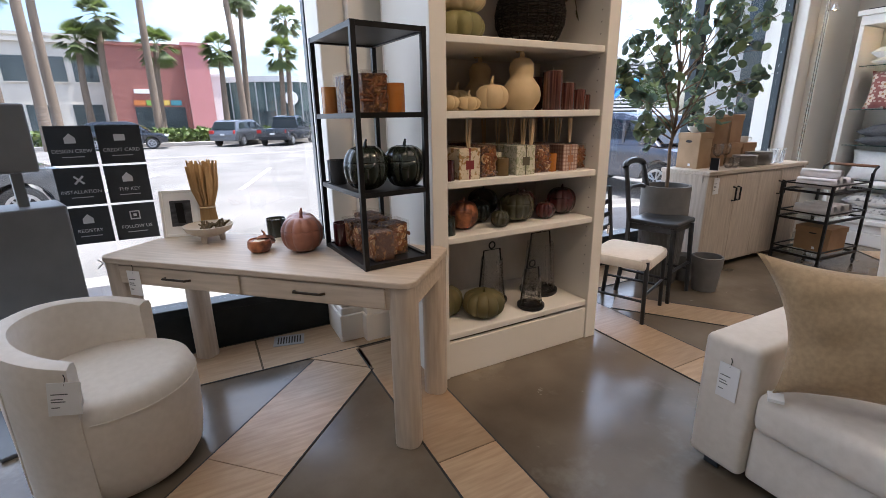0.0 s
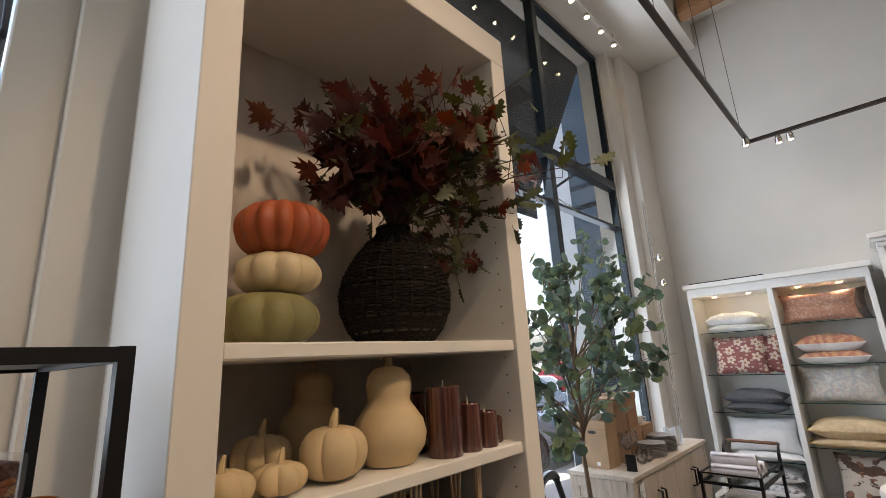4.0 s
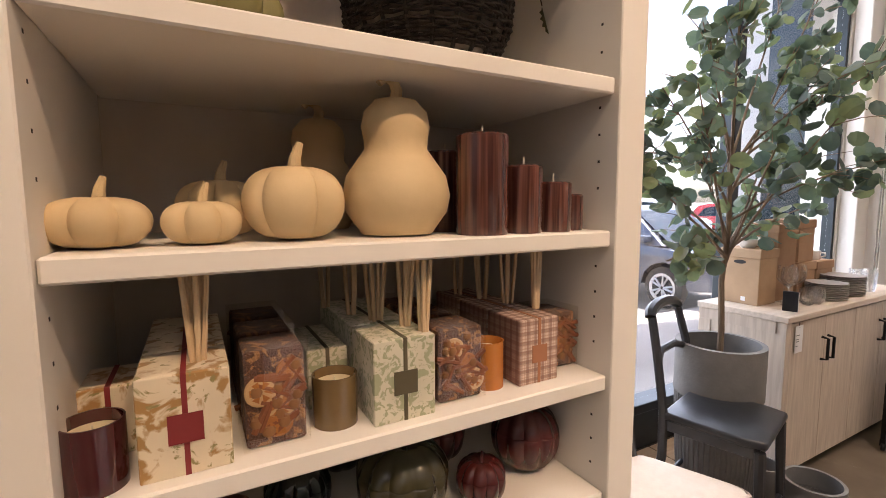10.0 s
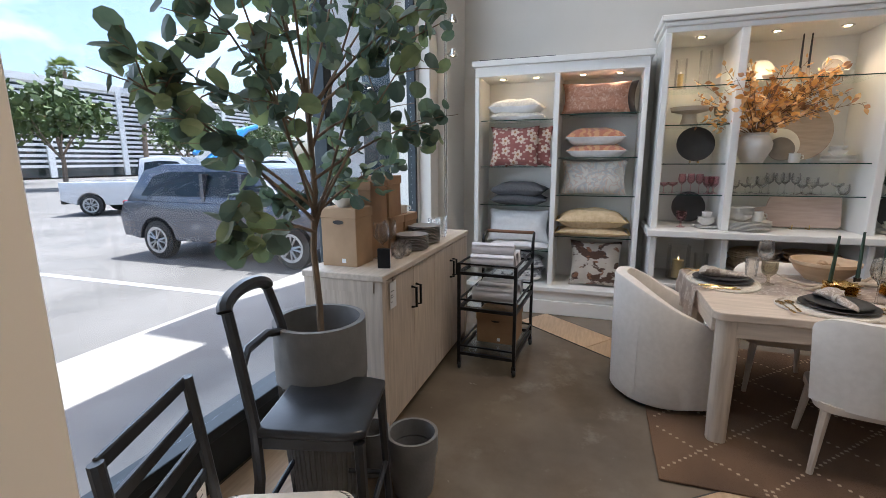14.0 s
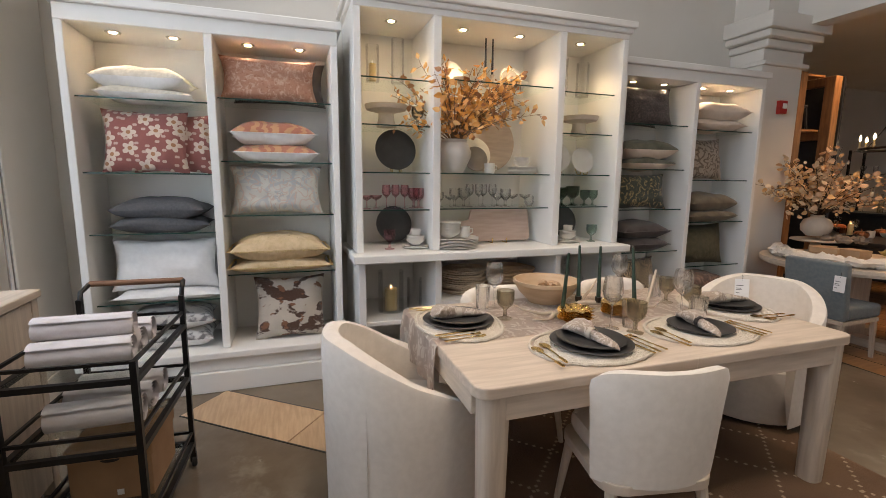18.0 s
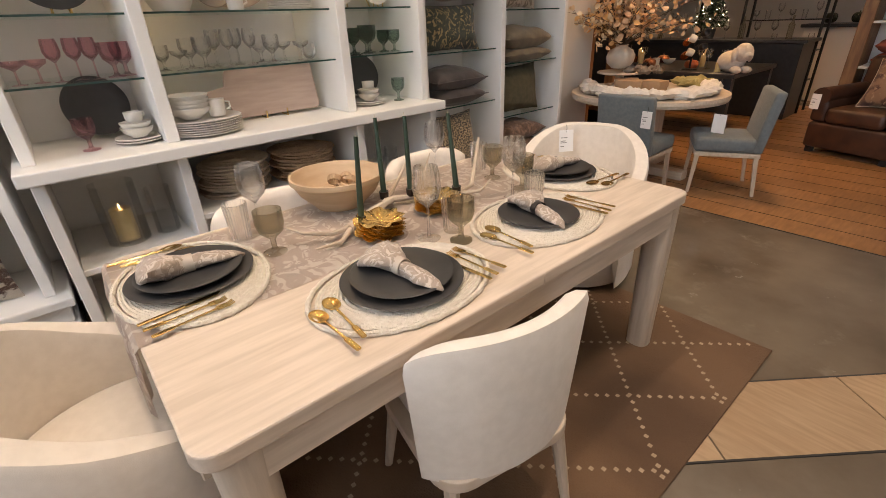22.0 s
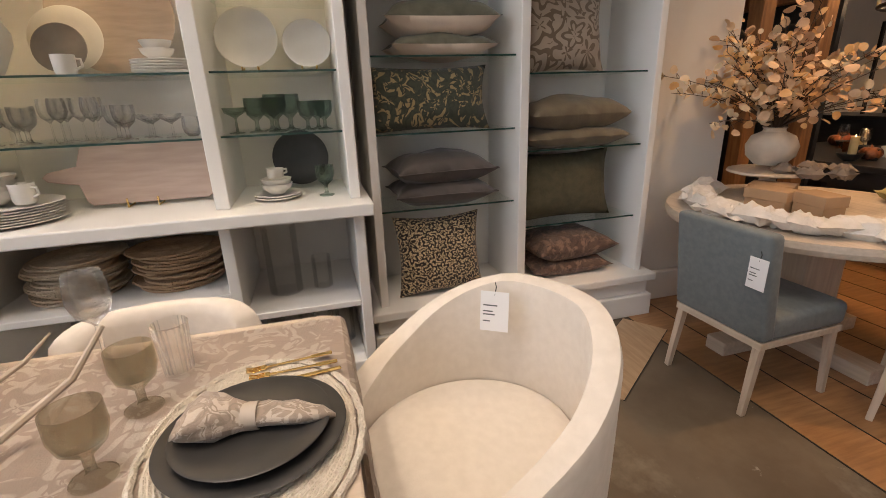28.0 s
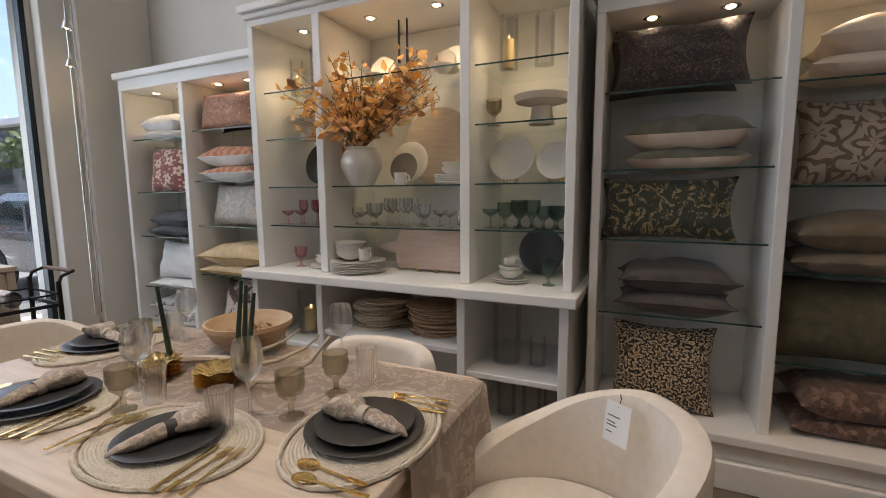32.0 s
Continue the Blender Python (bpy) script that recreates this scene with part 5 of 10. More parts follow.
for i, (x, y, h) in enumerate(((24.0, 36.0, 6.5), (31.0, 33.0, 5.0), (27.5, 48.0, 7.0), (36.0, 30.0, 5.0), (19.0, 46.0, 6.0))):
    street_tree(x, y, h, 70 + i)


# ---- buildings across the car park ----
def box_house(name, label, x0, x1, y0, y1, h, wall, windows, roof=STUCCO, cornice=True):
    b = thing(name, label, "building")
    part("wall", B(x0, y0, G0, x1, y1, h), wall, b)
    part("roof", B(x0 - 0.2, y0 - 0.2, h, x1 + 0.2, y1 + 0.2, h + 0.35), roof, b)
    if cornice:
        part("cornice", B(x0 - 0.35, y0 - 0.35, h - 0.7, x1 + 0.35, y0, h - 0.35), roof, b)
    for (xa, xb, za, zb, m) in windows:
        w = part("window", B(xa, y0 - 0.06, za, xb, y0 - 0.01, zb), m, b)
        part("frame", B(xa - 0.12, y0 - 0.10, zb, xb + 0.12, y0 - 0.005, zb + 0.15), roof, w)
        part("sill", B(xa - 0.12, y0 - 0.16, za - 0.12, xb + 0.12, y0 - 0.005, za), roof, w)
    return b


box_house("store_building", "cream two-storey store with square windows", -26, -7.2, 74, 92, 11.2, STUCCO, [(x, x + 2.4, 6.2, 9.0, DARKPANE) for x in (-24, -20.5, -17, -13.5, -10.4)] + [(x, x + 3.0, 0.4, 3.6, DARKPANE) for x in (-24, -20, -15.6, -11.2)])
rose = box_house("store_building", "rose and pink storefront with a wide entrance", -7.1, 1.4, 71, 90, 10.2, ROSE, [(-4.6, 0.8, 0.2, 3.2, DARKPANE)], ROSE, False)
for k, col in enumerate(((0.6, 0.2, 0.05), (0.25, 0.45, 0.08), (0.7, 0.5, 0.1), (0.1, 0.35, 0.4))):
    part("sign_panel", B(-4.6 + k * 1.3, 70.8, 3.4, -3.4 + k * 1.3, 70.95, 4.0), mat("sign_colour", col, rough=0.6), rose)
part("lettering_bar", B(-4.4, 70.85, 4.8, -1.6, 70.97, 5.3), PAPER, rose, "pale lettering too far off to read")
pinkb = box_house("store_building", "pink angular storefront wall", 1.45, 4.2, 70, 88, 10.4, PINK, [], PINK, False)
box_house("store_building", "grey service block behind the storefront", 4.3, 5.8, 72, 88, 7.0, WHITEWALL, [], WHITEWALL, False)
pav = thing("glass_pavilion", "curved glass pavilion store with a flat roof", "building")
cx, cy, rr = 13.5, 84.0, 14.0
for k in range(15):
    a0, a1 = radians(222 + k * 6.4), radians(222 + (k + 1) * 6.4)
    p0, p1 = (cx + rr * math.cos(a0) * 0.75, cy + rr * math.sin(a0)), (cx + rr * math.cos(a1) * 0.75, cy + rr * math.sin(a1))
    part("pane", prism([p0, p1, (p1[0], p1[1] + 0.2), (p0[0], p0[1] + 0.2)], 0.0, 6.4), TEALGLAZE, pav)
    part("mullion", B(p0[0] - 0.08, p0[1] - 0.1, 0.0, p0[0] + 0.08, p0[1], 6.4), ALLOY, pav)
part("roof", prism([(cx + rr * 1.03 * math.cos(radians(a)) * 0.75, cy + rr * 1.03 * math.sin(radians(a))) for a in range(200, 345, 8)], 6.41, 7.1), WHITEWALL, pav)
part("emblem", lathe([(0, 0), (0.9, 0), (0.9, 0.08), (0, 0.08)], 24, closed=False, m=pose(13.8, 69.8, 4.3, 90)), PAPER, pav, "plain round white emblem")
part("doorway", B(9.5, 70.2, 0.0, 16.5, 71.0, 2.6), DARKPANE, pav)

gar = thing("parking_structure", "white parking garage with horizontal louvres", "building")
part("core", B(34, 58, 0, 75, 75, 9.5), DARKPANE, gar)
part("wall", B(55, 57.4, 0, 58, 57.99, 11), WHITEWALL, gar)
for k in range(16):
    part("louvre", B(33.6, 57.2, 1.0 + k * 0.55, 75, 57.9, 1.28 + k * 0.55), WHITEWALL, gar)
part("roof", B(33, 57, 9.51, 76, 76, 10.2), WHITEWALL, gar)
for x in (36, 44, 52, 60, 68):
    part("column", B(x, 57.0, 0, x + 0.6, 57.19, 9.5), WHITEWALL, gar)
stor = box_house("store_building", "pale long store with a flat parapet", 22, 60, 80, 95, 11.0, WHITEWALL, [(x, x + 3, 3.0, 6.0, DARKPANE) for x in range(24, 58, 6)])
part("lettering_bar", B(30.0, 79.7, 8.6, 36.0, 79.9, 9.6), mat("blue_sign", (0.08, 0.16, 0.4), rough=0.6), stor, "blue lettering too far off to read")

lift = thing("boom_lift", "bright blue folded boom lift", "lift")
BLUE = mat("blue_enamel", (0.02, 0.25, 0.62), (0.02, 0.22, 0.55), rough=0.35, coat=0.3)
lp = Matrix.Translation((30.5, 28.3, G0))
for a, b, r in (((-3.2, 0, 1.2), (1.4, 0, 4.0), 0.28), ((1.4, 0, 4.0), (-2.6, 0, 2.9), 0.22), ((-2.6, 0, 2.9), (-3.4, 0, 2.2), 0.16), ((1.4, 0, 4.0), (2.6, 0, 4.3), 0.2)):
    part("boom", tube([a, b], r, 8, m=lp), BLUE, lift)
part("chassis", B(28.6, 27.4, 0.4, 31.6, 29.2, 1.3, 0.1, 2), BLUE, lift)
for x in (29.0, 31.2):
    for y in (27.4, 29.2):
        part("wheel", lathe([(0, -0.15), (0.45, -0.15), (0.5, 0), (0.45, 0.15), (0, 0.15)], 20, closed=False, m=pose(x, y, 0.35, 90)), RUBBER, lift, "", True)

# ---- pumpkins, candles, boxes ----
CERAM_CREAM = mat("matte_cream_ceramic", (0.64, 0.49, 0.28), (0.56, 0.42, 0.23), rough=0.75, scale=8, bump=0.08, bump_scale=40)
P_ORANGE = mat("orange_pumpkin", (0.45, 0.11, 0.035), (0.34, 0.075, 0.025), rough=0.5, scale=6, bump=0.1, bump_scale=40)
P_CREAM = mat("cream_pumpkin", (0.68, 0.57, 0.36), (0.58, 0.47, 0.27), rough=0.55, scale=6, bump=0.1)
P_GREEN = mat("sage_pumpkin", (0.26, 0.23, 0.085), (0.19, 0.175, 0.07), rough=0.6, scale=6, bump=0.1)
P_MOSS = mat("moss_pumpkin", (0.15, 0.12, 0.045), (0.085, 0.08, 0.03), rough=0.6, scale=5, bump=0.12)
P_COPPER = mat("mottled_copper_glaze", (0.52, 0.20, 0.09), (0.10, 0.04, 0.028), rough=0.3, scale=14, bump=0.15, bump_scale=50, metal=0.55, contrast=(0.38, 0.6))
P_ROSE = mat("rose_copper_glaze", (0.36, 0.16, 0.11), (0.20, 0.085, 0.06), rough=0.35, scale=9, bump=0.15, metal=0.25)
P_OLIVE = mat("olive_glass_glaze", (0.055, 0.05, 0.022), (0.03, 0.028, 0.014), rough=0.2, scale=5, coat=0.25)
P_BLACKGREEN = mat("black_green_glaze", (0.014, 0.02, 0.014), (0.02, 0.025, 0.018), rough=0.2, scale=5, coat=0.25)
P_WINE = mat("wine_glass_glaze", (0.085, 0.016, 0.014), (0.045, 0.01, 0.01), rough=0.2, scale=5, coat=0.25)
CANDLE_BROWN = mat("brown_pillar_wax", (0.05, 0.014, 0.011), (0.16, 0.062, 0.042), rough=0.2, scale=9, stretch=(9, 9, 0.22), coat=0.5, contrast=(0.42, 0.62))
WAX = mat("ivory_wax", (0.72, 0.62, 0.42), (0.66, 0.56, 0.37), rough=0.5)
WICK = mat("candle_wick", (0.75, 0.68, 0.55), rough=0.8)
STEM = mat("pumpkin_stem", (0.12, 0.08, 0.03), (0.07, 0.05, 0.02), rough=0.8, bump=0.2)
WICKER = mat("dark_wicker", (0.010, 0.008, 0.0065), (0.022, 0.016, 0.011), rough=0.6, scale=60, bump=0.5, bump_scale=180, stretch=(1, 1, 6), spec=0.15)


def pumpkin(x, y, z, r, h, material, label, lobes=10, depth=0.2, stem=0.04, lid=False, stem_mat=None, tilt=0, group="pumpkins on the shelves", spin=0.0):
    p = thing("pumpkin", label, "pumpkin", pose(x, y, z, tilt, 0, math.degrees(spin)), group)
    prof = []
    n = 14
    for k in range(n + 1):
        a = -math.pi / 2 + math.pi * k / n
        rr = r * (abs(math.cos(a)) ** 0.62)
        zz = h * (0.5 + 0.5 * math.sin(a) * (1 - 0.12 * (1 if a > 0 else 0.3) * math.cos(a) ** 0))
        if k == n:
            zz -= h * 0.06
        prof.append((max(rr, 0.012 * (k not in (0, n)) + 0.004), max(zz, 0.0)))
    if lid:
        cut = int(n * 0.58)
        part("bowl", lathe(prof[:cut + 1] + [(prof[cut][0] * 0.97, prof[cut][1] + 0.002)], 80, lobes=lobes, depth=depth), material, p, "", True, 60)
        part("lid", lathe([(prof[cut][0] * 1.0, prof[cut][1] + 0.004)] + prof[cut + 1:], 80, lobes=lobes, depth=depth), material, p, "", True, 60)
    else:
        part("body", lathe(prof, 80, lobes=lobes, depth=depth), material, p, "", True, 60)
    if stem:
        zt = h * 0.9
        s = part("stem", tube([(0, 0, zt - 0.01), (0.003, 0.0, zt + stem * 0.45), (stem * 0.25, 0.002, zt + stem)], stem * 0.26 + 0.002, 8, r2=stem * 0.13), stem_mat or material, p, "", True)
    return p


def pillar_candle(x, y, z, r, h, material=None, lit=False, name="pillar_candle", label="brown streaked pillar candle", group="pillar candles on the shelf"):
    material = material or CANDLE_BROWN
    c = thing(name, label, "candle", pose(x, y, z), group)
    part("wax", lathe([(0, 0), (r - 0.002, 0), (r, 0.003), (r, h - 0.004), (r - 0.004, h), (r * 0.7, h - 0.006), (0, h - 0.008)], 32, closed=False), material, c, "", True)
    part("wick", tube([(0, 0, h - 0.01), (0.001, 0, h + 0.02)], 0.004, 6, r2=0.0015), FLAME if lit else WICK, c)
    return c


def jar_candle(x, y, z, r, h, tint, label, group="jar candles"):
    c = thing("jar_candle", label, "candle", pose(x, y, z), group)
    part("jar", lathe([(0, 0), (r, 0), (r, h), (r - 0.003, h), (r - 0.004, 0.012), (0, 0.012)], 36, closed=False), tint, c, "", True)
    part("wax", lathe([(0, 0.013), (r - 0.005, 0.013), (r - 0.005, h * 0.82), (0, h * 0.82)], 32, closed=False), WAX, c, "", True)
    part("wick", tube([(0, 0, h * 0.8), (0, 0, h * 0.92)], 0.0015, 6), WICK, c)
    return c


J_WINE = mat("wine_jar", (0.06, 0.01, 0.012), (0.05, 0.009, 0.01), rough=0.1, coat=0.5)
J_OLIVE = mat("olive_jar", (0.17, 0.11, 0.045), (0.14, 0.09, 0.035), rough=0.12, coat=0.5)
J_AMBER = mat("amber_jar", (0.50, 0.19, 0.04), (0.45, 0.16, 0.03), rough=0.12, coat=0.5)
J_SMOKE = mat("smoke_jar", (0.055, 0.055, 0.058), rough=0.15, coat=0.4)
TOILE = pattern("ochre_toile_paper", (0.70, 0.60, 0.43), [((0.36, 0.20, 0.06), 0.52, 0.60), ((0.26, 0.22, 0.08), 0.60, 0.66)], 26, "noise", 0.7, 0.02)
LEAFPRINT = pattern("sage_leaf_paper", (0.62, 0.59, 0.46), [((0.34, 0.36, 0.22), 0.50, 0.56)], 55, "noise", 0.7, 0.02)


def plaid(name):
    m = mat(name, (0.66, 0.53, 0.44), (0.62, 0.49, 0.40), rough=0.7)
    nt = m.node_tree
    b = nt.nodes["Principled BSDF"]
    last = b.inputs["Base Color"].links[0].from_socket
    tc = nt.nodes.new("ShaderNodeTexCoord")
    for axis, sc, col, amt in (("X", 14.0, (0.16, 0.06, 0.05), 0.55), ("Z", 14.0, (0.16, 0.06, 0.05), 0.5), ("X", 41.0, (0.3, 0.15, 0.1), 0.35), ("Z", 41.0, (0.3, 0.15, 0.1), 0.35), ("Y", 14.0, (0.16, 0.06, 0.05), 0.5)):
        w = nt.nodes.new("ShaderNodeTexWave")
        w.bands_direction = axis
        w.inputs["Scale"].default_value = sc
        nt.links.new(tc.outputs["Object"], w.inputs["Vector"])
        r = nt.nodes.new("ShaderNodeValToRGB")
        r.color_ramp.elements[0].position, r.color_ramp.elements[1].position = 0.62, 0.72
        r.color_ramp.elements[1].color = (amt, amt, amt, 1)
        nt.links.new(w.outputs["Fac"], r.inputs["Fac"])
        mx = nt.nodes.new("ShaderNodeMixRGB")
        mx.inputs["Color2"].default_value = (*col, 1)
        nt.links.new(r.outputs["Color"], mx.inputs["Fac"])
        nt.links.new(last, mx.inputs["Color1"])
        last = mx.outputs[0]
    nt.links.new(last, b.inputs["Base Color"])
    return m


PLAID = plaid("rose_plaid_paper")
RIB_RED = mat("wine_ribbon", (0.22, 0.025, 0.025), rough=0.6)
RIB_OLIVE = mat("olive_ribbon", (0.10, 0.085, 0.045), rough=0.6)
RIB_TAN = mat("copper_ribbon", (0.40, 0.17, 0.08), rough=0.6)
FILM = thin_glass("clear_film", (0.96, 0.95, 0.93), 0.08)
POTP = [mat("dried_bark", (0.30, 0.11, 0.045), (0.16, 0.055, 0.022), rough=0.85, bump=0.3), mat("dried_orange", (0.48, 0.19, 0.04), (0.32, 0.11, 0.02), rough=0.6), mat("dried_slice", (0.66, 0.46, 0.24), (0.55, 0.34, 0.16), rough=0.7), mat("dried_nut", (0.28, 0.13, 0.045), (0.20, 0.09, 0.03), rough=0.6)]


POTP_FILL = pattern("dried_petal_mix", (0.13, 0.05, 0.025), [((0.42, 0.20, 0.07), 0.54, 0.60), ((0.10, 0.04, 0.02), 0.56, 0.62)], 42, "noise", 0.85, 0.9)


def gift_box(x, y, z, w, d, h, paper, ribbon, label, seal=True):
    g = thing("gift_box", label, "box", pose(x, y, z), "boxed candles and diffusers")
    part("box", B(-w / 2, 0, 0, w / 2, d, h, 0.002, 1), paper, g)
    part("ribbon", B(-0.004, -0.0012, 0.001, 0.004, d + 0.001, h + 0.0012), ribbon, g)
    if seal:
        part("seal", B(-w * 0.19, -0.0028, h * 0.33, w * 0.19, -0.0013, h * 0.33 + w * 0.36), ribbon, g)
    return g


def potpourri_box(x, y, z, w, d, h, seed, label, slices=4):
    g = thing("potpourri_box", label, "box", pose(x, y, z), "clear boxes of potpourri")
    rng = random.Random(seed)
    part("filling", B(-w / 2 + 0.006, 0.007, 0.002, w / 2 - 0.006, d - 0.006, h - 0.012, 0.004, 1), POTP_FILL, g)
    for k in range(slices):
        r = rng.uniform(0.022, 0.030)
        px, pz = rng.uniform(-w / 2 + r, w / 2 - r), 0.028 + (h - 0.06) * (k + 0.4) / slices
        s = part("fruit_slice", lathe([(0, 0), (r, 0), (r, 0.004), (r * 0.9, 0.005), (0, 0.005)], 20, closed=False, m=pose(px, 0.0065, pz, 90)), POTP[2 if (seed + k) % 3 else 1], g)
        for q in range(6):
            a = q * math.pi / 3
            part("segment", fruit_segment(r, a, px, pz), POTP[1], s)
    bm = None
    for k in range(15):
        px, pz, a = rng.uniform(-w / 2 + 0.02, w / 2 - 0.02), rng.uniform(0.03, h - 0.04), rng.uniform(-1.2, 1.2)
        dx, dz = 0.028 * math.cos(a), 0.028 * math.sin(a)
        bm = tube([(px - dx, 0.006, pz - dz), (px + dx, 0.005, pz + dz)], 0.006, 7, bm)
    tagged(part("cinnamon", bm, POTP[0], g, "", True), kind="stuff")
    bm = None
    for k in range(18):
        r = rng.uniform(0.008, 0.014)
        bm = lathe([(0.001, -r), (r * 0.8, -r * 0.6), (r, 0), (r * 0.8, r * 0.6), (0.001, r)], 10, bm, Matrix.Translation((rng.uniform(-w / 2 + 0.02, w / 2 - 0.02), 0.009, rng.uniform(0.02, h - 0.03))))
    tagged(part("nut_mix", bm, POTP[3], g, "", True), kind="stuff")
    part("clear_case", B(-w / 2, 0, 0, w / 2, d, h), FILM, g, "clear plastic case")
    return g


def fruit_segment(r, a, px, pz):
    return join(None, prism([(0.004 * math.cos(a), 0.004 * math.sin(a)), (r * 0.72 * math.cos(a - 0.33), r * 0.72 * math.sin(a - 0.33)), (r * 0.72 * math.cos(a + 0.33), r * 0.72 * math.sin(a + 0.33))], 0.005, 0.0062), pose(px, 0.0065, pz, 90))


def reeds(x, y, z, n, h, seed, spread=0.02):
    rng = random.Random(seed)
    g = thing("diffuser_reeds", "bundle of pale wooden diffuser reeds", "reeds", pose(x, y, z), "diffuser reeds")
    for k in range(n):
        a, b = rng.uniform(-0.010, 0.010), rng.uniform(-0.008, 0.008)
        part("reed", tube([(a, b, 0), (a * (1 + spread * 60), b * 2.0, h)], 0.0046, 6), BAMBOO, g)
    return g


S = BC_SHELVES
# top shelf
pumpkin(2.876, 4.20, S[0], 0.15, 0.165, P_GREEN, "large sage-green pumpkin at the bottom of a stack", 9, stem=0.0, group="stacked pumpkins")
pumpkin(2.907, 4.20, S[0] + 0.150, 0.128, 0.135, P_CREAM, "cream pumpkin in the middle of a stack", 9, stem=0.0, group="stacked pumpkins")
pumpkin(2.917, 4.20, S[0] + 0.262, 0.143, 0.185, P_ORANGE, "orange pumpkin on top of a stack", 14, stem=0.02, stem_mat=STEM, group="stacked pumpkins")

LINER = mat("pale_vase_liner", (0.34, 0.29, 0.23), (0.20, 0.17, 0.13), rough=0.6, scale=30)
vase = thing("wicker_vase", "dark woven wicker vase of autumn branches", "vase", pose(3.36, 4.20, S[0]))
vp = [(0.12, 0.0), (0.165, 0.05), (0.195, 0.12), (0.2, 0.18), (0.185, 0.25), (0.145, 0.32), (0.1, 0.375), (0.07, 0.4), (0.055, 0.425), (0.06, 0.44)]
part("liner", lathe([(r * 0.93, z) for r, z in vp], 40, closed=False), LINER, vase, "pale liner showing through the weave", True)


def vase_r(z):
    for (r0, z0), (r1, z1) in zip(vp, vp[1:]):
        if z0 <= z <= z1:
            return r0 + (r1 - r0) * (z - z0) / (z1 - z0)
    return vp[-1][0]


wv = random.Random(4)
for k in range(58):
    z = 0.006 + 0.432 * k / 57
    r = vase_r(z)
    if k % 7 == 5 and 4 < k < 54:
        continue
    pts = [((r + 0.004 * (1 if (i + k) % 2 else -1)) * math.cos(2 * math.pi * i / 44), (r + 0.004 * (1 if (i + k) % 2 else -1)) * math.sin(2 * math.pi * i / 44), z + wv.uniform(-0.0015, 0.0015)) for i in range(45)]
    part("weft_strand", tube(pts, 0.0046, 5), WICKER, vase)
for i in range(22):
    a = 2 * math.pi * i / 22
    part("warp_strand", tube([((r) * math.cos(a), (r) * math.sin(a), z) for r, z in vp], 0.005, 5), WICKER, vase)


def lobed_leaf(kind, s):
    """The outline of a maple or oak leaf, stalk at the origin."""
    if kind == "maple":
        pts = [(0.02, 0.0), (0.26, -0.05), (0.20, 0.12), (0.60, 0.13), (0.36, 0.29), (0.66, 0.50), (0.40, 0.50), (0.45, 0.63), (0.20, 0.55), (0.24, 0.73), (0.12, 0.71), (0.0, 1.0)]
    else:
        pts = [(0.02, 0.0), (0.10, 0.14), (0.26, 0.18), (0.13, 0.32), (0.32, 0.42), (0.14, 0.52), (0.30, 0.68), (0.12, 0.72), (0.16, 0.88), (0.0, 1.0)]
    half = [(x * s, y * s) for x, y in pts]
    return half, [(-x, y) for x, y in half[-2:0:-1]]


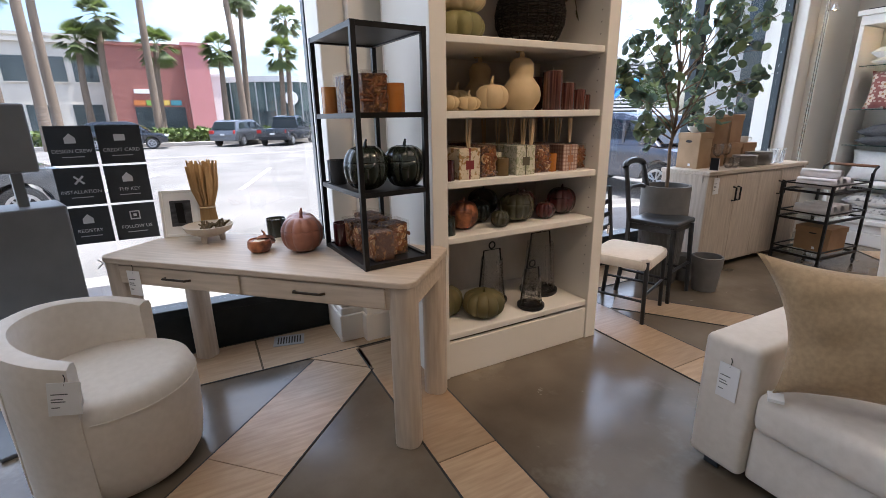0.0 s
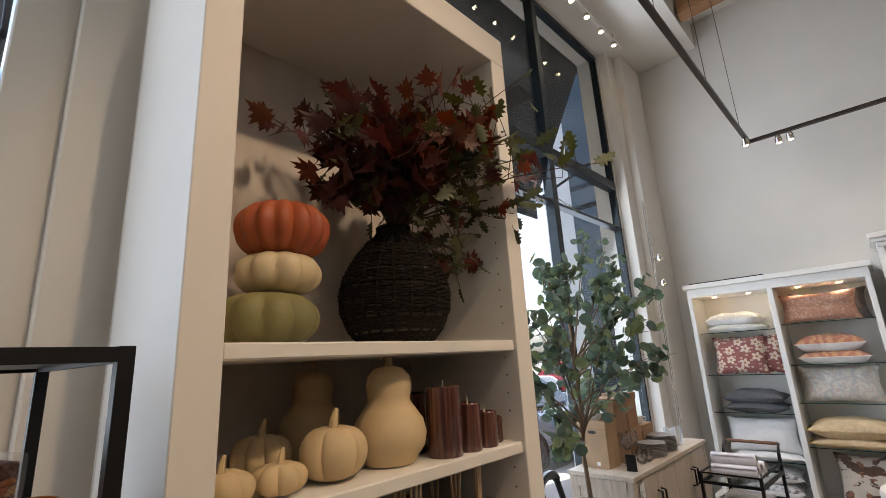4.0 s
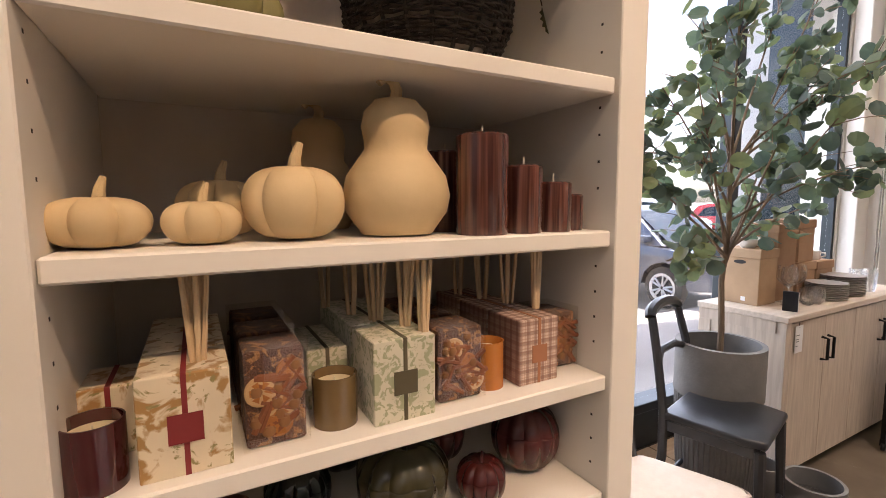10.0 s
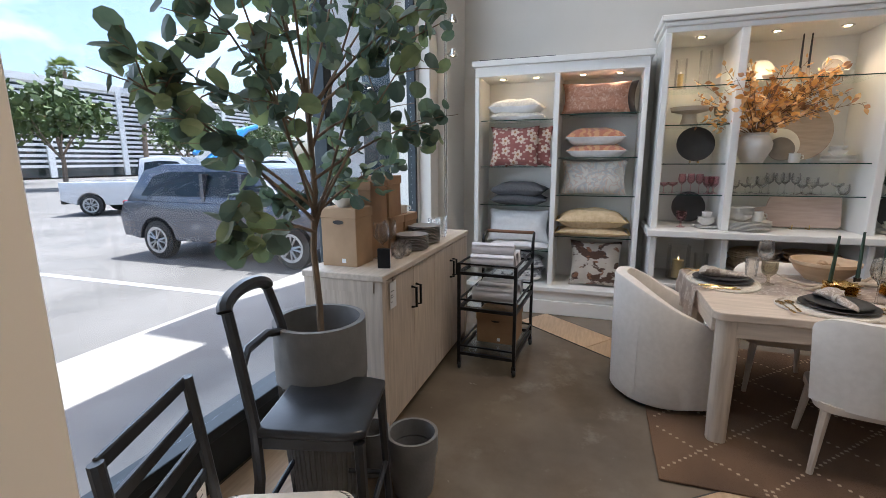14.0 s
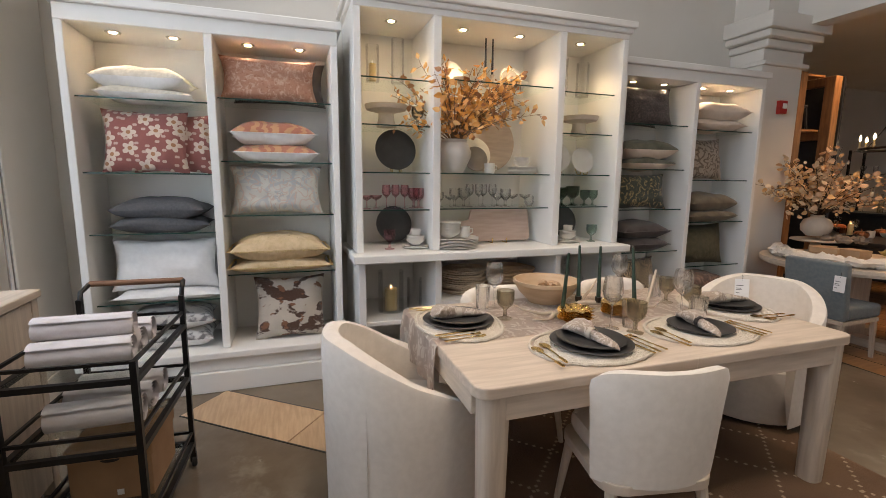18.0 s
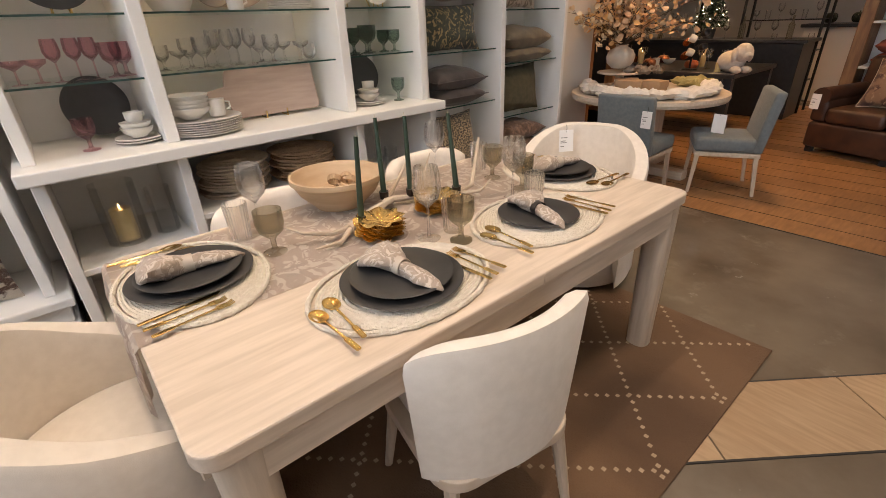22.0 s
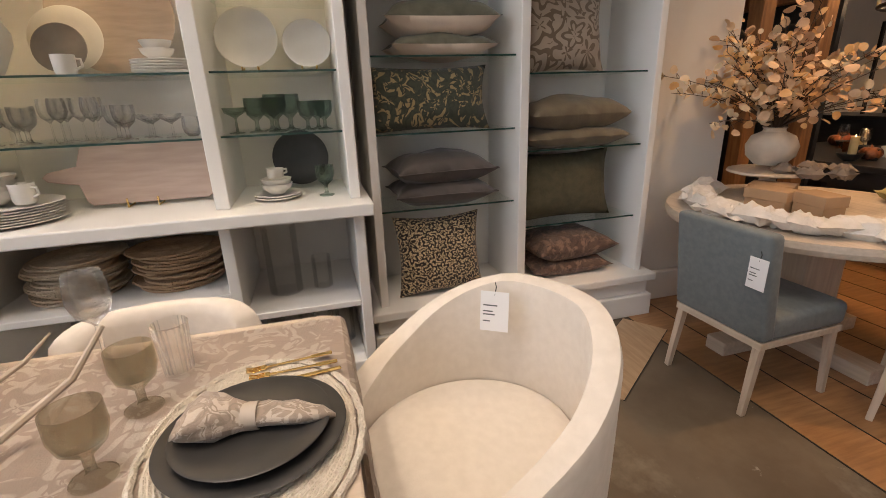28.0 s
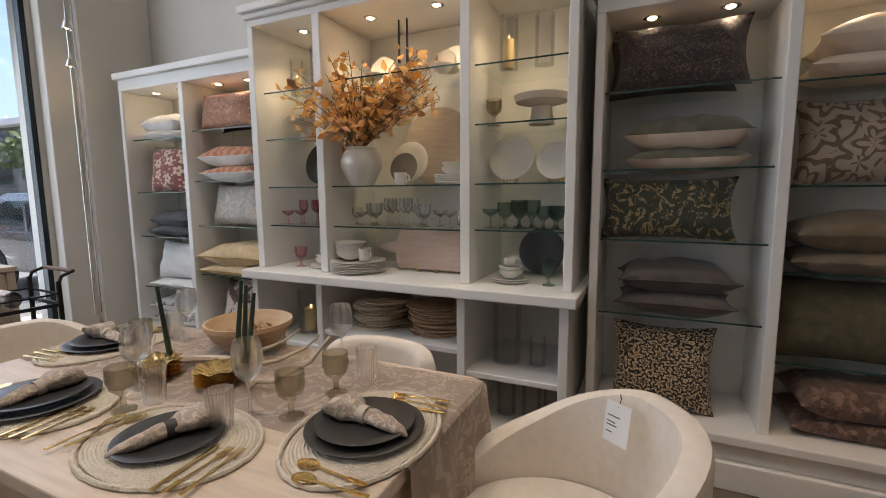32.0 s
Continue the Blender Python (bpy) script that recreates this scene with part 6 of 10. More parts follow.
def spray(name, label, m, branches, kinds, leaf_size, leaf_mats, twig, seed, group="", per=9, reach=0.12, droop=0.1, category="branches"):
    """Branches with leaves set along them; branches: (azimuth, elevation, length)."""
    rng = random.Random(seed)
    t = thing(name, label, category, m, group)
    lists = [([], []) for _ in leaf_mats]
    for az, el, ln in branches:
        d = Vector((math.cos(az) * math.cos(el), math.sin(az) * math.cos(el), math.sin(el)))
        pts = [Vector((0, 0, 0))]
        for k in range(1, 7):
            f = k / 6
            pts.append(Vector((d.x * ln * f ** 1.25, d.y * ln * f ** 1.25, d.z * ln * f - droop * f * f + 0.12 * ln * (f - f * f))))
        stems = tube(pts, 0.0045, 5, None, 0.0015)
        for k in range(per):
            f = 0.32 + 0.68 * (k + rng.random()) / per
            i = min(5, int(f * 6))
            p = pts[i].lerp(pts[i + 1], f * 6 - i)
            out = (d * 0.3 + Vector((rng.gauss(0, 1), rng.gauss(0, 1), rng.gauss(0, 0.8)))).normalized()
            base = p + out * rng.uniform(0.01, reach)
            stems = tube([p, base], 0.0016, 4, stems)
            up = Vector((rng.gauss(0, 0.7), rng.gauss(0, 0.7), rng.gauss(0.3, 0.7)))
            side = out.cross(up).normalized()
            nrm = side.cross(out).normalized()
            s = leaf_size * rng.uniform(0.6, 1.25)
            w = rng.randrange(len(leaf_mats)) if rng.random() < 0.5 else min(len(leaf_mats) - 1, int((math.cos(az) * 0.5 + 0.5) * len(leaf_mats)))
            vs, fs = lists[w]
            kind = kinds[w % len(kinds)]
            curl = rng.uniform(-0.3, 0.35)
            if kind == "round":
                ring = [(0.5 * s * math.sin(2 * math.pi * j / 9) * 0.92, 0.5 * s - 0.5 * s * math.cos(2 * math.pi * j / 9)) for j in range(9)]
            elif kind == "pointed":
                ring = [(0, 0), (0.26 * s, 0.25 * s), (0.30 * s, 0.5 * s), (0.16 * s, 0.8 * s), (0, s), (-0.16 * s, 0.8 * s), (-0.30 * s, 0.5 * s), (-0.26 * s, 0.25 * s)]
            else:
                a, b = lobed_leaf(kind, s)
                ring = a + b
            o = len(vs)
            vs.append(base + out * s * 0.45 + nrm * curl * s * 0.1)
            for x, y in ring:
                vs.append(base + side * x + out * y - nrm * (abs(x) * 0.35 + curl * y * y / s * 0.5))
            n = len(ring)
            fs += [(o, o + 1 + j, o + 1 + (j + 1) % n) for j in range(n)]
        part("stem", stems, twig, t)
    for (vs, fs), lm in zip(lists, leaf_mats):
        if not vs:
            continue
        me = bpy.data.meshes.new("leaves")
        me.from_pydata([tuple(v) for v in vs], [], fs)
        me.polygons.foreach_set("use_smooth", [True] * len(me.polygons))
        me.materials.append(lm)
        o = new("leaves", me)
        o.parent = t
    return t


LEAF_WINE = leafy(mat("wine_maple_leaf", (0.085, 0.02, 0.016), (0.05, 0.014, 0.012), rough=0.55, scale=20), 0.25)
LEAF_RUST = leafy(mat("rust_maple_leaf", (0.13, 0.04, 0.017), (0.08, 0.024, 0.012), rough=0.55, scale=20), 0.25)
LEAF_RED = leafy(mat("red_maple_leaf", (0.17, 0.03, 0.016), (0.15, 0.045, 0.02), rough=0.55, scale=25), 0.25)
LEAF_OAK = leafy(mat("green_oak_leaf", (0.035, 0.042, 0.016), (0.06, 0.06, 0.02), rough=0.55, scale=20), 0.25)
LEAF_LIME = leafy(mat("yellow_green_leaf", (0.085, 0.085, 0.022), (0.055, 0.06, 0.018), rough=0.55, scale=20), 0.25)
TWIG = mat("brown_twig", (0.05, 0.03, 0.018), (0.08, 0.05, 0.03), rough=0.8)
rb = random.Random(9)
def fan(n, az0, az1, el0, el1, l0, l1):
    return [(rb.uniform(radians(az0), radians(az1)), rb.uniform(el0, el1), rb.uniform(l0, l1)) for _ in range(n)]


br = fan(22, 150, 330, 0.85, 1.45, 0.42, 0.70) + fan(9, 165, 215, 0.65, 1.05, 0.46, 0.66) + fan(11, 300, 340, 0.35, 0.95, 0.5, 0.88) + fan(4, 325, 350, -0.2, 0.2, 0.28, 0.40)
spray("autumn_bouquet", "artificial maple and oak branches in wine, rust and green", pose(3.36, 4.20, S[0] + 0.42), br, ("maple", "maple", "maple", "maple", "oak", "oak"), 0.094, [LEAF_WINE, LEAF_WINE, LEAF_RUST, LEAF_RED, LEAF_LIME, LEAF_OAK], TWIG, 12, per=12, category="bouquet")

# second shelf: cream ceramics and candles
CG = "cream ceramic gourds on the shelf"
pumpkin(2.712, 4.05, S[1], 0.076, 0.085, CERAM_CREAM, "flat ribbed cream ceramic pumpkin", 6, 0.30, 0.035, group=CG)
pumpkin(2.853, 4.05, S[1], 0.066, 0.078, CERAM_CREAM, "small flat cream ceramic pumpkin", 6, 0.30, 0.035, group=CG)
pumpkin(2.891, 4.24, S[1], 0.085, 0.125, CERAM_CREAM, "cream ceramic pumpkin behind the others", 7, 0.36, 0.045, group=CG)
pumpkin(3.008, 4.06, S[1], 0.093, 0.145, CERAM_CREAM, "round cream ceramic pumpkin with a pointed stem", 5, 0.16, 0.05, group=CG)
for gx, gy, k in ((3.221, 4.08, 1.0), (3.132, 4.38, 0.95)):
    go = thing("gourd", "tall cream ceramic gourd with a hooked stem", "gourd", pose(gx, gy, S[1]), CG)
    part("body", lathe([(0.01, 0), (0.075 * k, 0.004), (0.107 * k, 0.05), (0.114 * k, 0.085), (0.105 * k, 0.125), (0.08 * k, 0.16), (0.066 * k, 0.18), (0.067 * k, 0.20), (0.072 * k, 0.225), (0.066 * k, 0.255), (0.045 * k, 0.278), (0.012, 0.286)], 40, lobes=5, depth=0.015), CERAM_CREAM, go, "", True)
    part("stem", tube([(0, 0, 0.28), (0.004, 0, 0.30), (-0.004, 0, 0.318), (-0.022, 0, 0.324), (-0.036, 0, 0.312)], 0.014, 8, r2=0.009), CERAM_CREAM, go, "", True)
for cx, cy, r, h in ((3.391, 4.01, 0.057, 0.212), (3.382, 4.16, 0.055, 0.19), (3.495, 4.0, 0.044, 0.15), (3.583, 4.0, 0.043, 0.115), (3.658, 4.03, 0.038, 0.088), (3.529, 4.2, 0.044, 0.15), (3.633, 4.22, 0.043, 0.12)):
    pillar_candle(cx, cy, S[1], r, h)

# third shelf: boxes
jar_candle(2.691, 4.00, S[2], 0.042, 0.105, J_WINE, "wine-coloured glass jar candle")
for k in range(3):
    gift_box(2.813, 3.965 + k * 0.14, S[2], 0.13, 0.132, 0.165, TOILE, RIB_RED, "gift box in ochre toile paper with a wine ribbon", k == 0)
    potpourri_box(2.951, 3.985 + k * 0.13, S[2], 0.112, 0.12, 0.185, 3 + k, "clear box of dried orange potpourri")
    gift_box(3.186, 3.965 + k * 0.14, S[2], 0.13, 0.132, 0.165, LEAFPRINT, RIB_OLIVE, "gift box in sage leaf paper with an olive ribbon", k == 0)
    potpourri_box(3.327, 3.985 + k * 0.13, S[2], 0.118, 0.12, 0.172, 8 + k, "clear box of dried apple potpourri", 3)
    gift_box(3.537, 3.985 + k * 0.14, S[2], 0.115, 0.132, 0.155, PLAID, RIB_TAN, "gift box in rose plaid paper with a copper seal", k == 0)
potpourri_box(3.654, 4.03, S[2], 0.10, 0.12, 0.155, 15, "clear box of bark and twig potpourri", 1)
jar_candle(3.064, 4.03, S[2], 0.043, 0.098, J_OLIVE, "olive glass jar candle")
gift_box(2.698, 4.09, S[2], 0.085, 0.12, 0.12, TOILE, RIB_RED, "small toile gift box with a wine ribbon")
gift_box(3.069, 4.10, S[2], 0.085, 0.20, 0.125, LEAFPRINT, RIB_OLIVE, "small leaf-print gift box with an olive ribbon", False)
jar_candle(3.424, 4.035, S[2], 0.038, 0.108, J_AMBER, "amber glass jar candle")
for i, (rx, ry, n) in enumerate(((2.834, 4.02, 8), (3.153, 4.2, 4), (3.184, 4.12, 4), (3.221, 4.05, 5), (3.121, 4.3, 4), (3.487, 4.28, 3), (3.518, 4.2, 4), (3.544, 4.12, 4), (3.571, 4.04, 4), (3.236, 3.99, 4))):
    reeds(rx, ry, S[2] + 0.165, n, 0.146, 20 + i)

# fourth shelf: glazed pumpkins
DG = "glazed lidded pumpkins on the shelf"
jar_candle(2.698, 4.02, S[3], 0.048, 0.10, P_BLACKGREEN, "dark green glazed bowl candle")
pumpkin(2.845, 4.09, S[3], 0.086, 0.175, P_COPPER, "mottled copper lidded pumpkin jar", 9, 0.12, 0.03, True, group=DG)
pumpkin(3.053, 4.02, S[3], 0.056, 0.105, P_OLIVE, "small glossy olive pumpkin jar", 10, 0.12, 0.02, True, group=DG)
pumpkin(3.017, 4.20, S[3], 0.075, 0.15, P_BLACKGREEN, "glossy dark green pumpkin jar", 10, 0.12, 0.025, True, group=DG)
pumpkin(3.238, 4.11, S[3], 0.110, 0.19, P_OLIVE, "large glossy olive lidded pumpkin jar", 11, 0.12, 0.03, True, group=DG)
pumpkin(3.163, 4.38, S[3], 0.10, 0.18, P_BLACKGREEN, "glossy black-green pumpkin jar at the back", 11, 0.12, 0.03, True, group=DG)
pumpkin(3.424, 4.06, S[3], 0.062, 0.115, P_WINE, "small glossy wine-red pumpkin jar", 10, 0.12, 0.02, True, group=DG)
pumpkin(3.414, 4.28, S[3], 0.085, 0.16, P_WINE, "glossy wine-dark pumpkin jar at the back", 10, 0.12, 0.025, True, group=DG)
pumpkin(3.615, 4.13, S[3], 0.094, 0.185, P_WINE, "large glossy wine-red lidded pumpkin jar", 11, 0.12, 0.03, True, group=DG)

# bottom shelf
pumpkin(2.980, 4.075, S[4], 0.135, 0.175, P_MOSS, "ribbed moss-green pumpkin on the bottom shelf", 10, 0.16, 0.02, group="pumpkins on the bottom shelf")
pumpkin(2.771, 4.20, S[4], 0.115, 0.20, P_MOSS, "mottled green pumpkin in the corner", 9, 0.14, 0.03, group="pumpkins on the bottom shelf")
pumpkin(2.756, 4.42, S[4], 0.09, 0.32, P_BLACKGREEN, "tall knobbly dark gourd", 7, 0.2, 0.03, group="pumpkins on the bottom shelf")


def cloche(x, y, r, h):
    c = thing("lantern_cloche", "glass lantern on a black round tray with an iron handle", "lantern", pose(x, y, S[4]), "lanterns on the bottom shelf")
    part("tray", lathe([(0, 0), (r, 0), (r + 0.006, 0.008), (r + 0.006, 0.025), (r - 0.004, 0.025), (r - 0.006, 0.012), (0, 0.012)], 36, closed=False), BLACK, c, "", True)
    part("glass_cover", lathe([(r - 0.012, 0.013), (r * 0.72, h * 0.72), (r * 0.70, h * 0.72), (r - 0.015, 0.013)], 36, closed=False), CLEAR, c, "", True)
    w0, w1 = r + 0.004, r * 0.62
    part("handle", tube([(-w0, 0, 0.02), (-w1, 0, h * 0.86), (w1, 0, h * 0.86), (w0, 0, 0.02)], 0.006, 6), BLACK, c)
    part("ring", tube([(0.022 * math.cos(a), 0, h * 0.86 + 0.03 + 0.022 * math.sin(a)) for a in [2 * math.pi * k / 20 for k in range(21)]], 0.005, 6), BLACK, c)
    return c


cloche(3.315, 4.03, 0.082, 0.31)
cloche(3.147, 4.24, 0.10, 0.42)
cloche(3.539, 4.23, 0.125, 0.50)


# ---- etagere on the desk ----
def etagere():
    c = thing("etagere", "black metal open shelf standing on the desk", "shelf", pose(2.265, 3.975, 0.82, 0, 0, 5))
    w, d, h = 0.317, 0.50, 1.02
    for sx in (-1, 1):
        for sy in (-1, 1):
            part("post", B(sx * w / 2 - 0.011, sy * d / 2 - 0.011, 0, sx * w / 2 + 0.011, sy * d / 2 + 0.011, h, 0.001, 1), BLACK, c)
    for z in (0.012, 0.335, 0.665, h - 0.012):
        for s in (-1, 1):
            part("rail", B(-w / 2 + 0.0112, s * d / 2 - 0.009, z - 0.011, w / 2 - 0.0112, s * d / 2 + 0.009, z + 0.011), BLACK, c)
            part("rail", B(s * w / 2 - 0.009, -d / 2 + 0.0112, z - 0.011, s * w / 2 + 0.009, d / 2 - 0.0112, z + 0.011), BLACK, c)
        part("shelf_plate", B(-w / 2 + 0.0095, -d / 2 + 0.0095, z - 0.004, w / 2 - 0.0095, d / 2 - 0.0095, z + 0.002), BLACK, c)
    return c


etagere()
EM = pose(2.265, 3.975, 0.82, 0, 0, 5)


def on_etagere(x, y, z):
    v = EM @ Vector((x, y, z))
    return v.x, v.y, v.z


EG = "goods on the metal shelf"
for x, y, sd in ((0.055, -0.155, 31), (0.04, 0.0, 32), (0.05, 0.13, 33)):
    px_, py_, pz_ = on_etagere(x, y, 0.0145)
    g = potpourri_box(px_, py_, pz_, 0.12, 0.115, 0.165, sd, "clear box of dried orange and bark potpourri", 5)
    g.matrix_basis = pose(px_, py_, pz_, 0, 0, 9.5)
    g2 = potpourri_box(px_, py_, pz_, 0.11, 0.11, 0.15, sd + 40, "clear box of bark potpourri", 3)
    g2.matrix_basis = EM @ pose(-0.10, y, 0.0145, 0, 0, -90)
for x, y, z, r, h, tint, lab in ((-0.10, 0.19, 0.0145, 0.045, 0.12, J_WINE, "wine glass jar candle with a gold rim"), (0.0, 0.20, 0.0145, 0.045, 0.12, J_WINE, "wine glass jar candle with a gold rim"), (-0.11, 0.17, 0.3375, 0.045, 0.12, J_SMOKE, "smoky glass jar candle"), (0.085, -0.10, 0.6675, 0.052, 0.135, J_AMBER, "amber glass jar candle with a gold rim"), (-0.10, 0.185, 0.6675, 0.05, 0.13, J_AMBER, "amber glass jar candle with a gold rim")):
    qx, qy, qz = on_etagere(x, y, z)
    jar_candle(qx, qy, qz, r, h, tint, lab, EG)
for x, y, r, h in ((2.20, 3.855, 0.102, 0.212), (2.385, 3.845, 0.098, 0.208)):
    qx, qy, qz = x, y, 0.82 + 0.3375
    pumpkin(qx, qy, qz, r, h, P_BLACKGREEN, "glossy black-green lidded pumpkin jar", 11, 0.12, 0.035, True, group=EG)
for x, y, sd in ((-0.02, -0.14, 51), (-0.04, 0.02, 52), (0.07, 0.08, 53)):
    qx, qy, qz = on_etagere(x, y, 0.6675)
    g = potpourri_box(qx, qy, qz, 0.125, 0.11, 0.185, sd, "clear bag of cinnamon bark potpourri", 0)
    g.matrix_basis = pose(qx, qy, qz, 0, 0, 9.5 + (sd - 52) * 12)

# ---- desk objects ----
DT = 0.82
pumpkin(1.95, 4.19, DT, 0.105, 0.195, P_ROSE, "rose-copper lidded pumpkin jar on the desk", 11, 0.12, 0.035, True, group="pumpkins on the desk")
pumpkin(1.985, 4.39, DT, 0.092, 0.17, P_ROSE, "rose-copper lidded pumpkin jar behind another", 11, 0.12, 0.035, True, group="pumpkins on the desk")
jar_candle(1.88, 4.60, DT, 0.055, 0.105, P_BLACKGREEN, "dark green glass bowl candle on the desk")
sm = thing("pumpkin_candle", "small dark copper pumpkin candle with its lid leaning", "candle", pose(1.75, 4.29, DT))
part("bowl", lathe([(0.01, 0), (0.045, 0.004), (0.06, 0.03), (0.058, 0.06), (0.052, 0.066), (0.05, 0.06), (0.01, 0.058)], 40, lobes=9, depth=0.06), P_COPPER, sm, "", True)
part("wax", lathe([(0, 0.055), (0.047, 0.055), (0.047, 0.059), (0, 0.059)], 24, closed=False), WAX, sm)
lid = part("lid", lathe([(0.05, 0.0), (0.045, 0.018), (0.02, 0.028), (0.005, 0.028)], 40, lobes=9, depth=0.06), P_COPPER, sm, "", True)
lid.matrix_basis = pose(0.035, 0.045, 0.04, -35, 10, 0)
part("stem", tube([(0, 0, 0.025), (-0.008, 0, 0.05), (-0.02, 0, 0.062)], 0.007, 7, r2=0.004), P_COPPER, lid)

fr = thing("picture_frame", "white picture frame with a grey photograph", "picture frame", pose(1.395, 4.875, DT, -9, 0, -12))
for x0_, x1_, z0_, z1_ in ((-0.105, -0.09, 0, 0.27), (0.09, 0.105, 0, 0.27), (-0.0895, 0.0895, 0, 0.015), (-0.0895, 0.0895, 0.255, 0.27)):
    part("frame_rail", B(x0_, -0.012, z0_, x1_, 0.012, z1_, 0.002, 1), WHITE, fr)
part("mat_board", B(-0.0895, -0.004, 0.0155, 0.0895, 0.004, 0.2545), PAPER, fr)
part("photograph", B(-0.055, -0.006, 0.06, 0.055, -0.0045, 0.21), mat("grey_photograph", (0.09, 0.09, 0.095), (0.03, 0.03, 0.033), rough=0.3, scale=18, stretch=(1, 1, 3)), fr)
part("easel_strut", B(-0.02, 0.013, 0.0, 0.02, 0.016, 0.2), BLACK, fr).matrix_basis = pose(0, 0.0, 0, 14)

bw = thing("footed_bowl", "footed stone bowl filled with bark", "bowl", pose(1.53, 4.67, DT))
STONE = mat("pale_stone_ware", (0.58, 0.50, 0.40), (0.50, 0.43, 0.34), rough=0.7, scale=12, bump=0.1)
part("bowl", lathe([(0.01, 0.035), (0.07, 0.04), (0.115, 0.065), (0.13, 0.095), (0.125, 0.097), (0.105, 0.072), (0.06, 0.052), (0.01, 0.05)], 40), STONE, bw, "", True)
for a in (0, 120, 240):
    part("foot", tube([(0.06 * math.cos(radians(a)), 0.06 * math.sin(radians(a)), 0.045), (0.065 * math.cos(radians(a)), 0.065 * math.sin(radians(a)), 0)], 0.018, 8, r2=0.014), STONE, bw)
fill = None
rf = random.Random(3)
for k in range(30):
    a, r_ = rf.uniform(0, 6.28), rf.uniform(0, 0.09)
    fill = tube([(r_ * math.cos(a), r_ * math.sin(a), 0.075), (r_ * math.cos(a) + rf.uniform(-0.04, 0.04), r_ * math.sin(a) + rf.uniform(-0.04, 0.04), rf.uniform(0.09, 0.115))], 0.009, 6, fill, 0.004)
part("bark_pieces", fill, STEM, bw)

wh = thing("wheat_sheaf", "bound sheaf of dried wheat standing on the desk", "dried flowers", pose(1.54, 4.86, DT))
WHEAT = mat("dried_wheat", (0.62, 0.42, 0.20), (0.50, 0.31, 0.13), rough=0.8, scale=30, stretch=(1, 1, 0.2))
st = None
rw = random.Random(8)
for k in range(130):
    a, r_ = rw.uniform(0, 6.28), rw.random() ** 0.5
    x, y = math.cos(a) * r_, math.sin(a) * r_
    hh = rw.uniform(0.39, 0.44)
    st = tube([(x * 0.055, y * 0.055, 0.0), (x * 0.04, y * 0.04, 0.17), (x * 0.075, y * 0.075, 0.28), (x * 0.085, y * 0.085, hh)], 0.002, 4, st, 0.005 if k % 3 else 0.003)
tagged(part("stalk_bundle", st, WHEAT, wh), kind="stuff")
part("cord", lathe([(0.043, 0.16), (0.047, 0.165), (0.043, 0.17)], 20, closed=False), BAMBOO, wh)

# ---- window signs ----
SIGN = mat("charcoal_sign_board", (0.022, 0.026, 0.03), (0.028, 0.032, 0.036), rough=0.6)
SIGNINK = mat("white_sign_ink", (0.62, 0.63, 0.64), rough=0.7)
words = (("DESIGN CREW", "CREDIT CARD"), ("INSTALLATION", "THE KEY"), ("REGISTRY", "FOLLOW US"))
for r_ in range(3):
    for c_ in range(2):
        sx, sz = 0.936 + c_ * 0.223, 1.355 - r_ * 0.220
        sg = thing("window_sign", "square charcoal sign with a white icon and heading", "sign", pose(sx, 5.005, sz, 0, 0, 0), "charcoal signs in the window")
        part("board", B(-0.104, 0, -0.104, 0.104, 0.006, 0.104, 0.001, 1), SIGN, sg)
        text_mesh(words[r_][c_], 0.027, SIGNINK, "heading", sg, pose(0, -0.001, -0.03, 90))
        part("fine_print", B(-0.05, -0.001, -0.062, 0.05, -0.0002, -0.058), SIGNINK, sg)
        if c_ == 1 and r_ == 0:
            part("icon", B(-0.026, -0.001, 0.02, 0.026, -0.0002, 0.055), SIGNINK, sg)
        elif c_ == 0 and r_ == 1:
            for a in (-45, 45):
                ic = part("icon", B(-0.03, -0.001, -0.005, 0.03, -0.0002, 0.005), SIGNINK, sg)
                ic.matrix_basis = pose(0, 0, 0.035, 0, a, 0)
        elif c_ == 1 and r_ == 2:
            for q in ((-0.025, 0.012, 0.025, 0.018), (-0.025, 0.056, 0.025, 0.062), (-0.025, 0.0181, -0.019, 0.0559), (0.019, 0.0181, 0.025, 0.0559), (-0.008, 0.029, 0.008, 0.045)):
                part("icon", B(q[0], -0.001, q[1], q[2], -0.0002, q[3]), SIGNINK, sg)
        else:
            hb = bmesh.new()
            vs = [hb.verts.new((x, -0.0006, z)) for x, z in ((-0.025, 0.012), (0.025, 0.012), (0.025, 0.04), (0.0, 0.065), (-0.025, 0.04))]
            f = hb.faces.new(vs)
            part("icon", hb, SIGNINK, sg)
ltr = thing("window_lettering", "white reversed letters on the glass", "lettering", pose(0.90, 5.055, 0.67))
for k, ch_ in enumerate("NKHN"):
    text_mesh(ch_, 0.08, SIGNINK, "letter", ltr, pose(-0.10 + k * 0.14, 0, 0, 90, 0, 180))

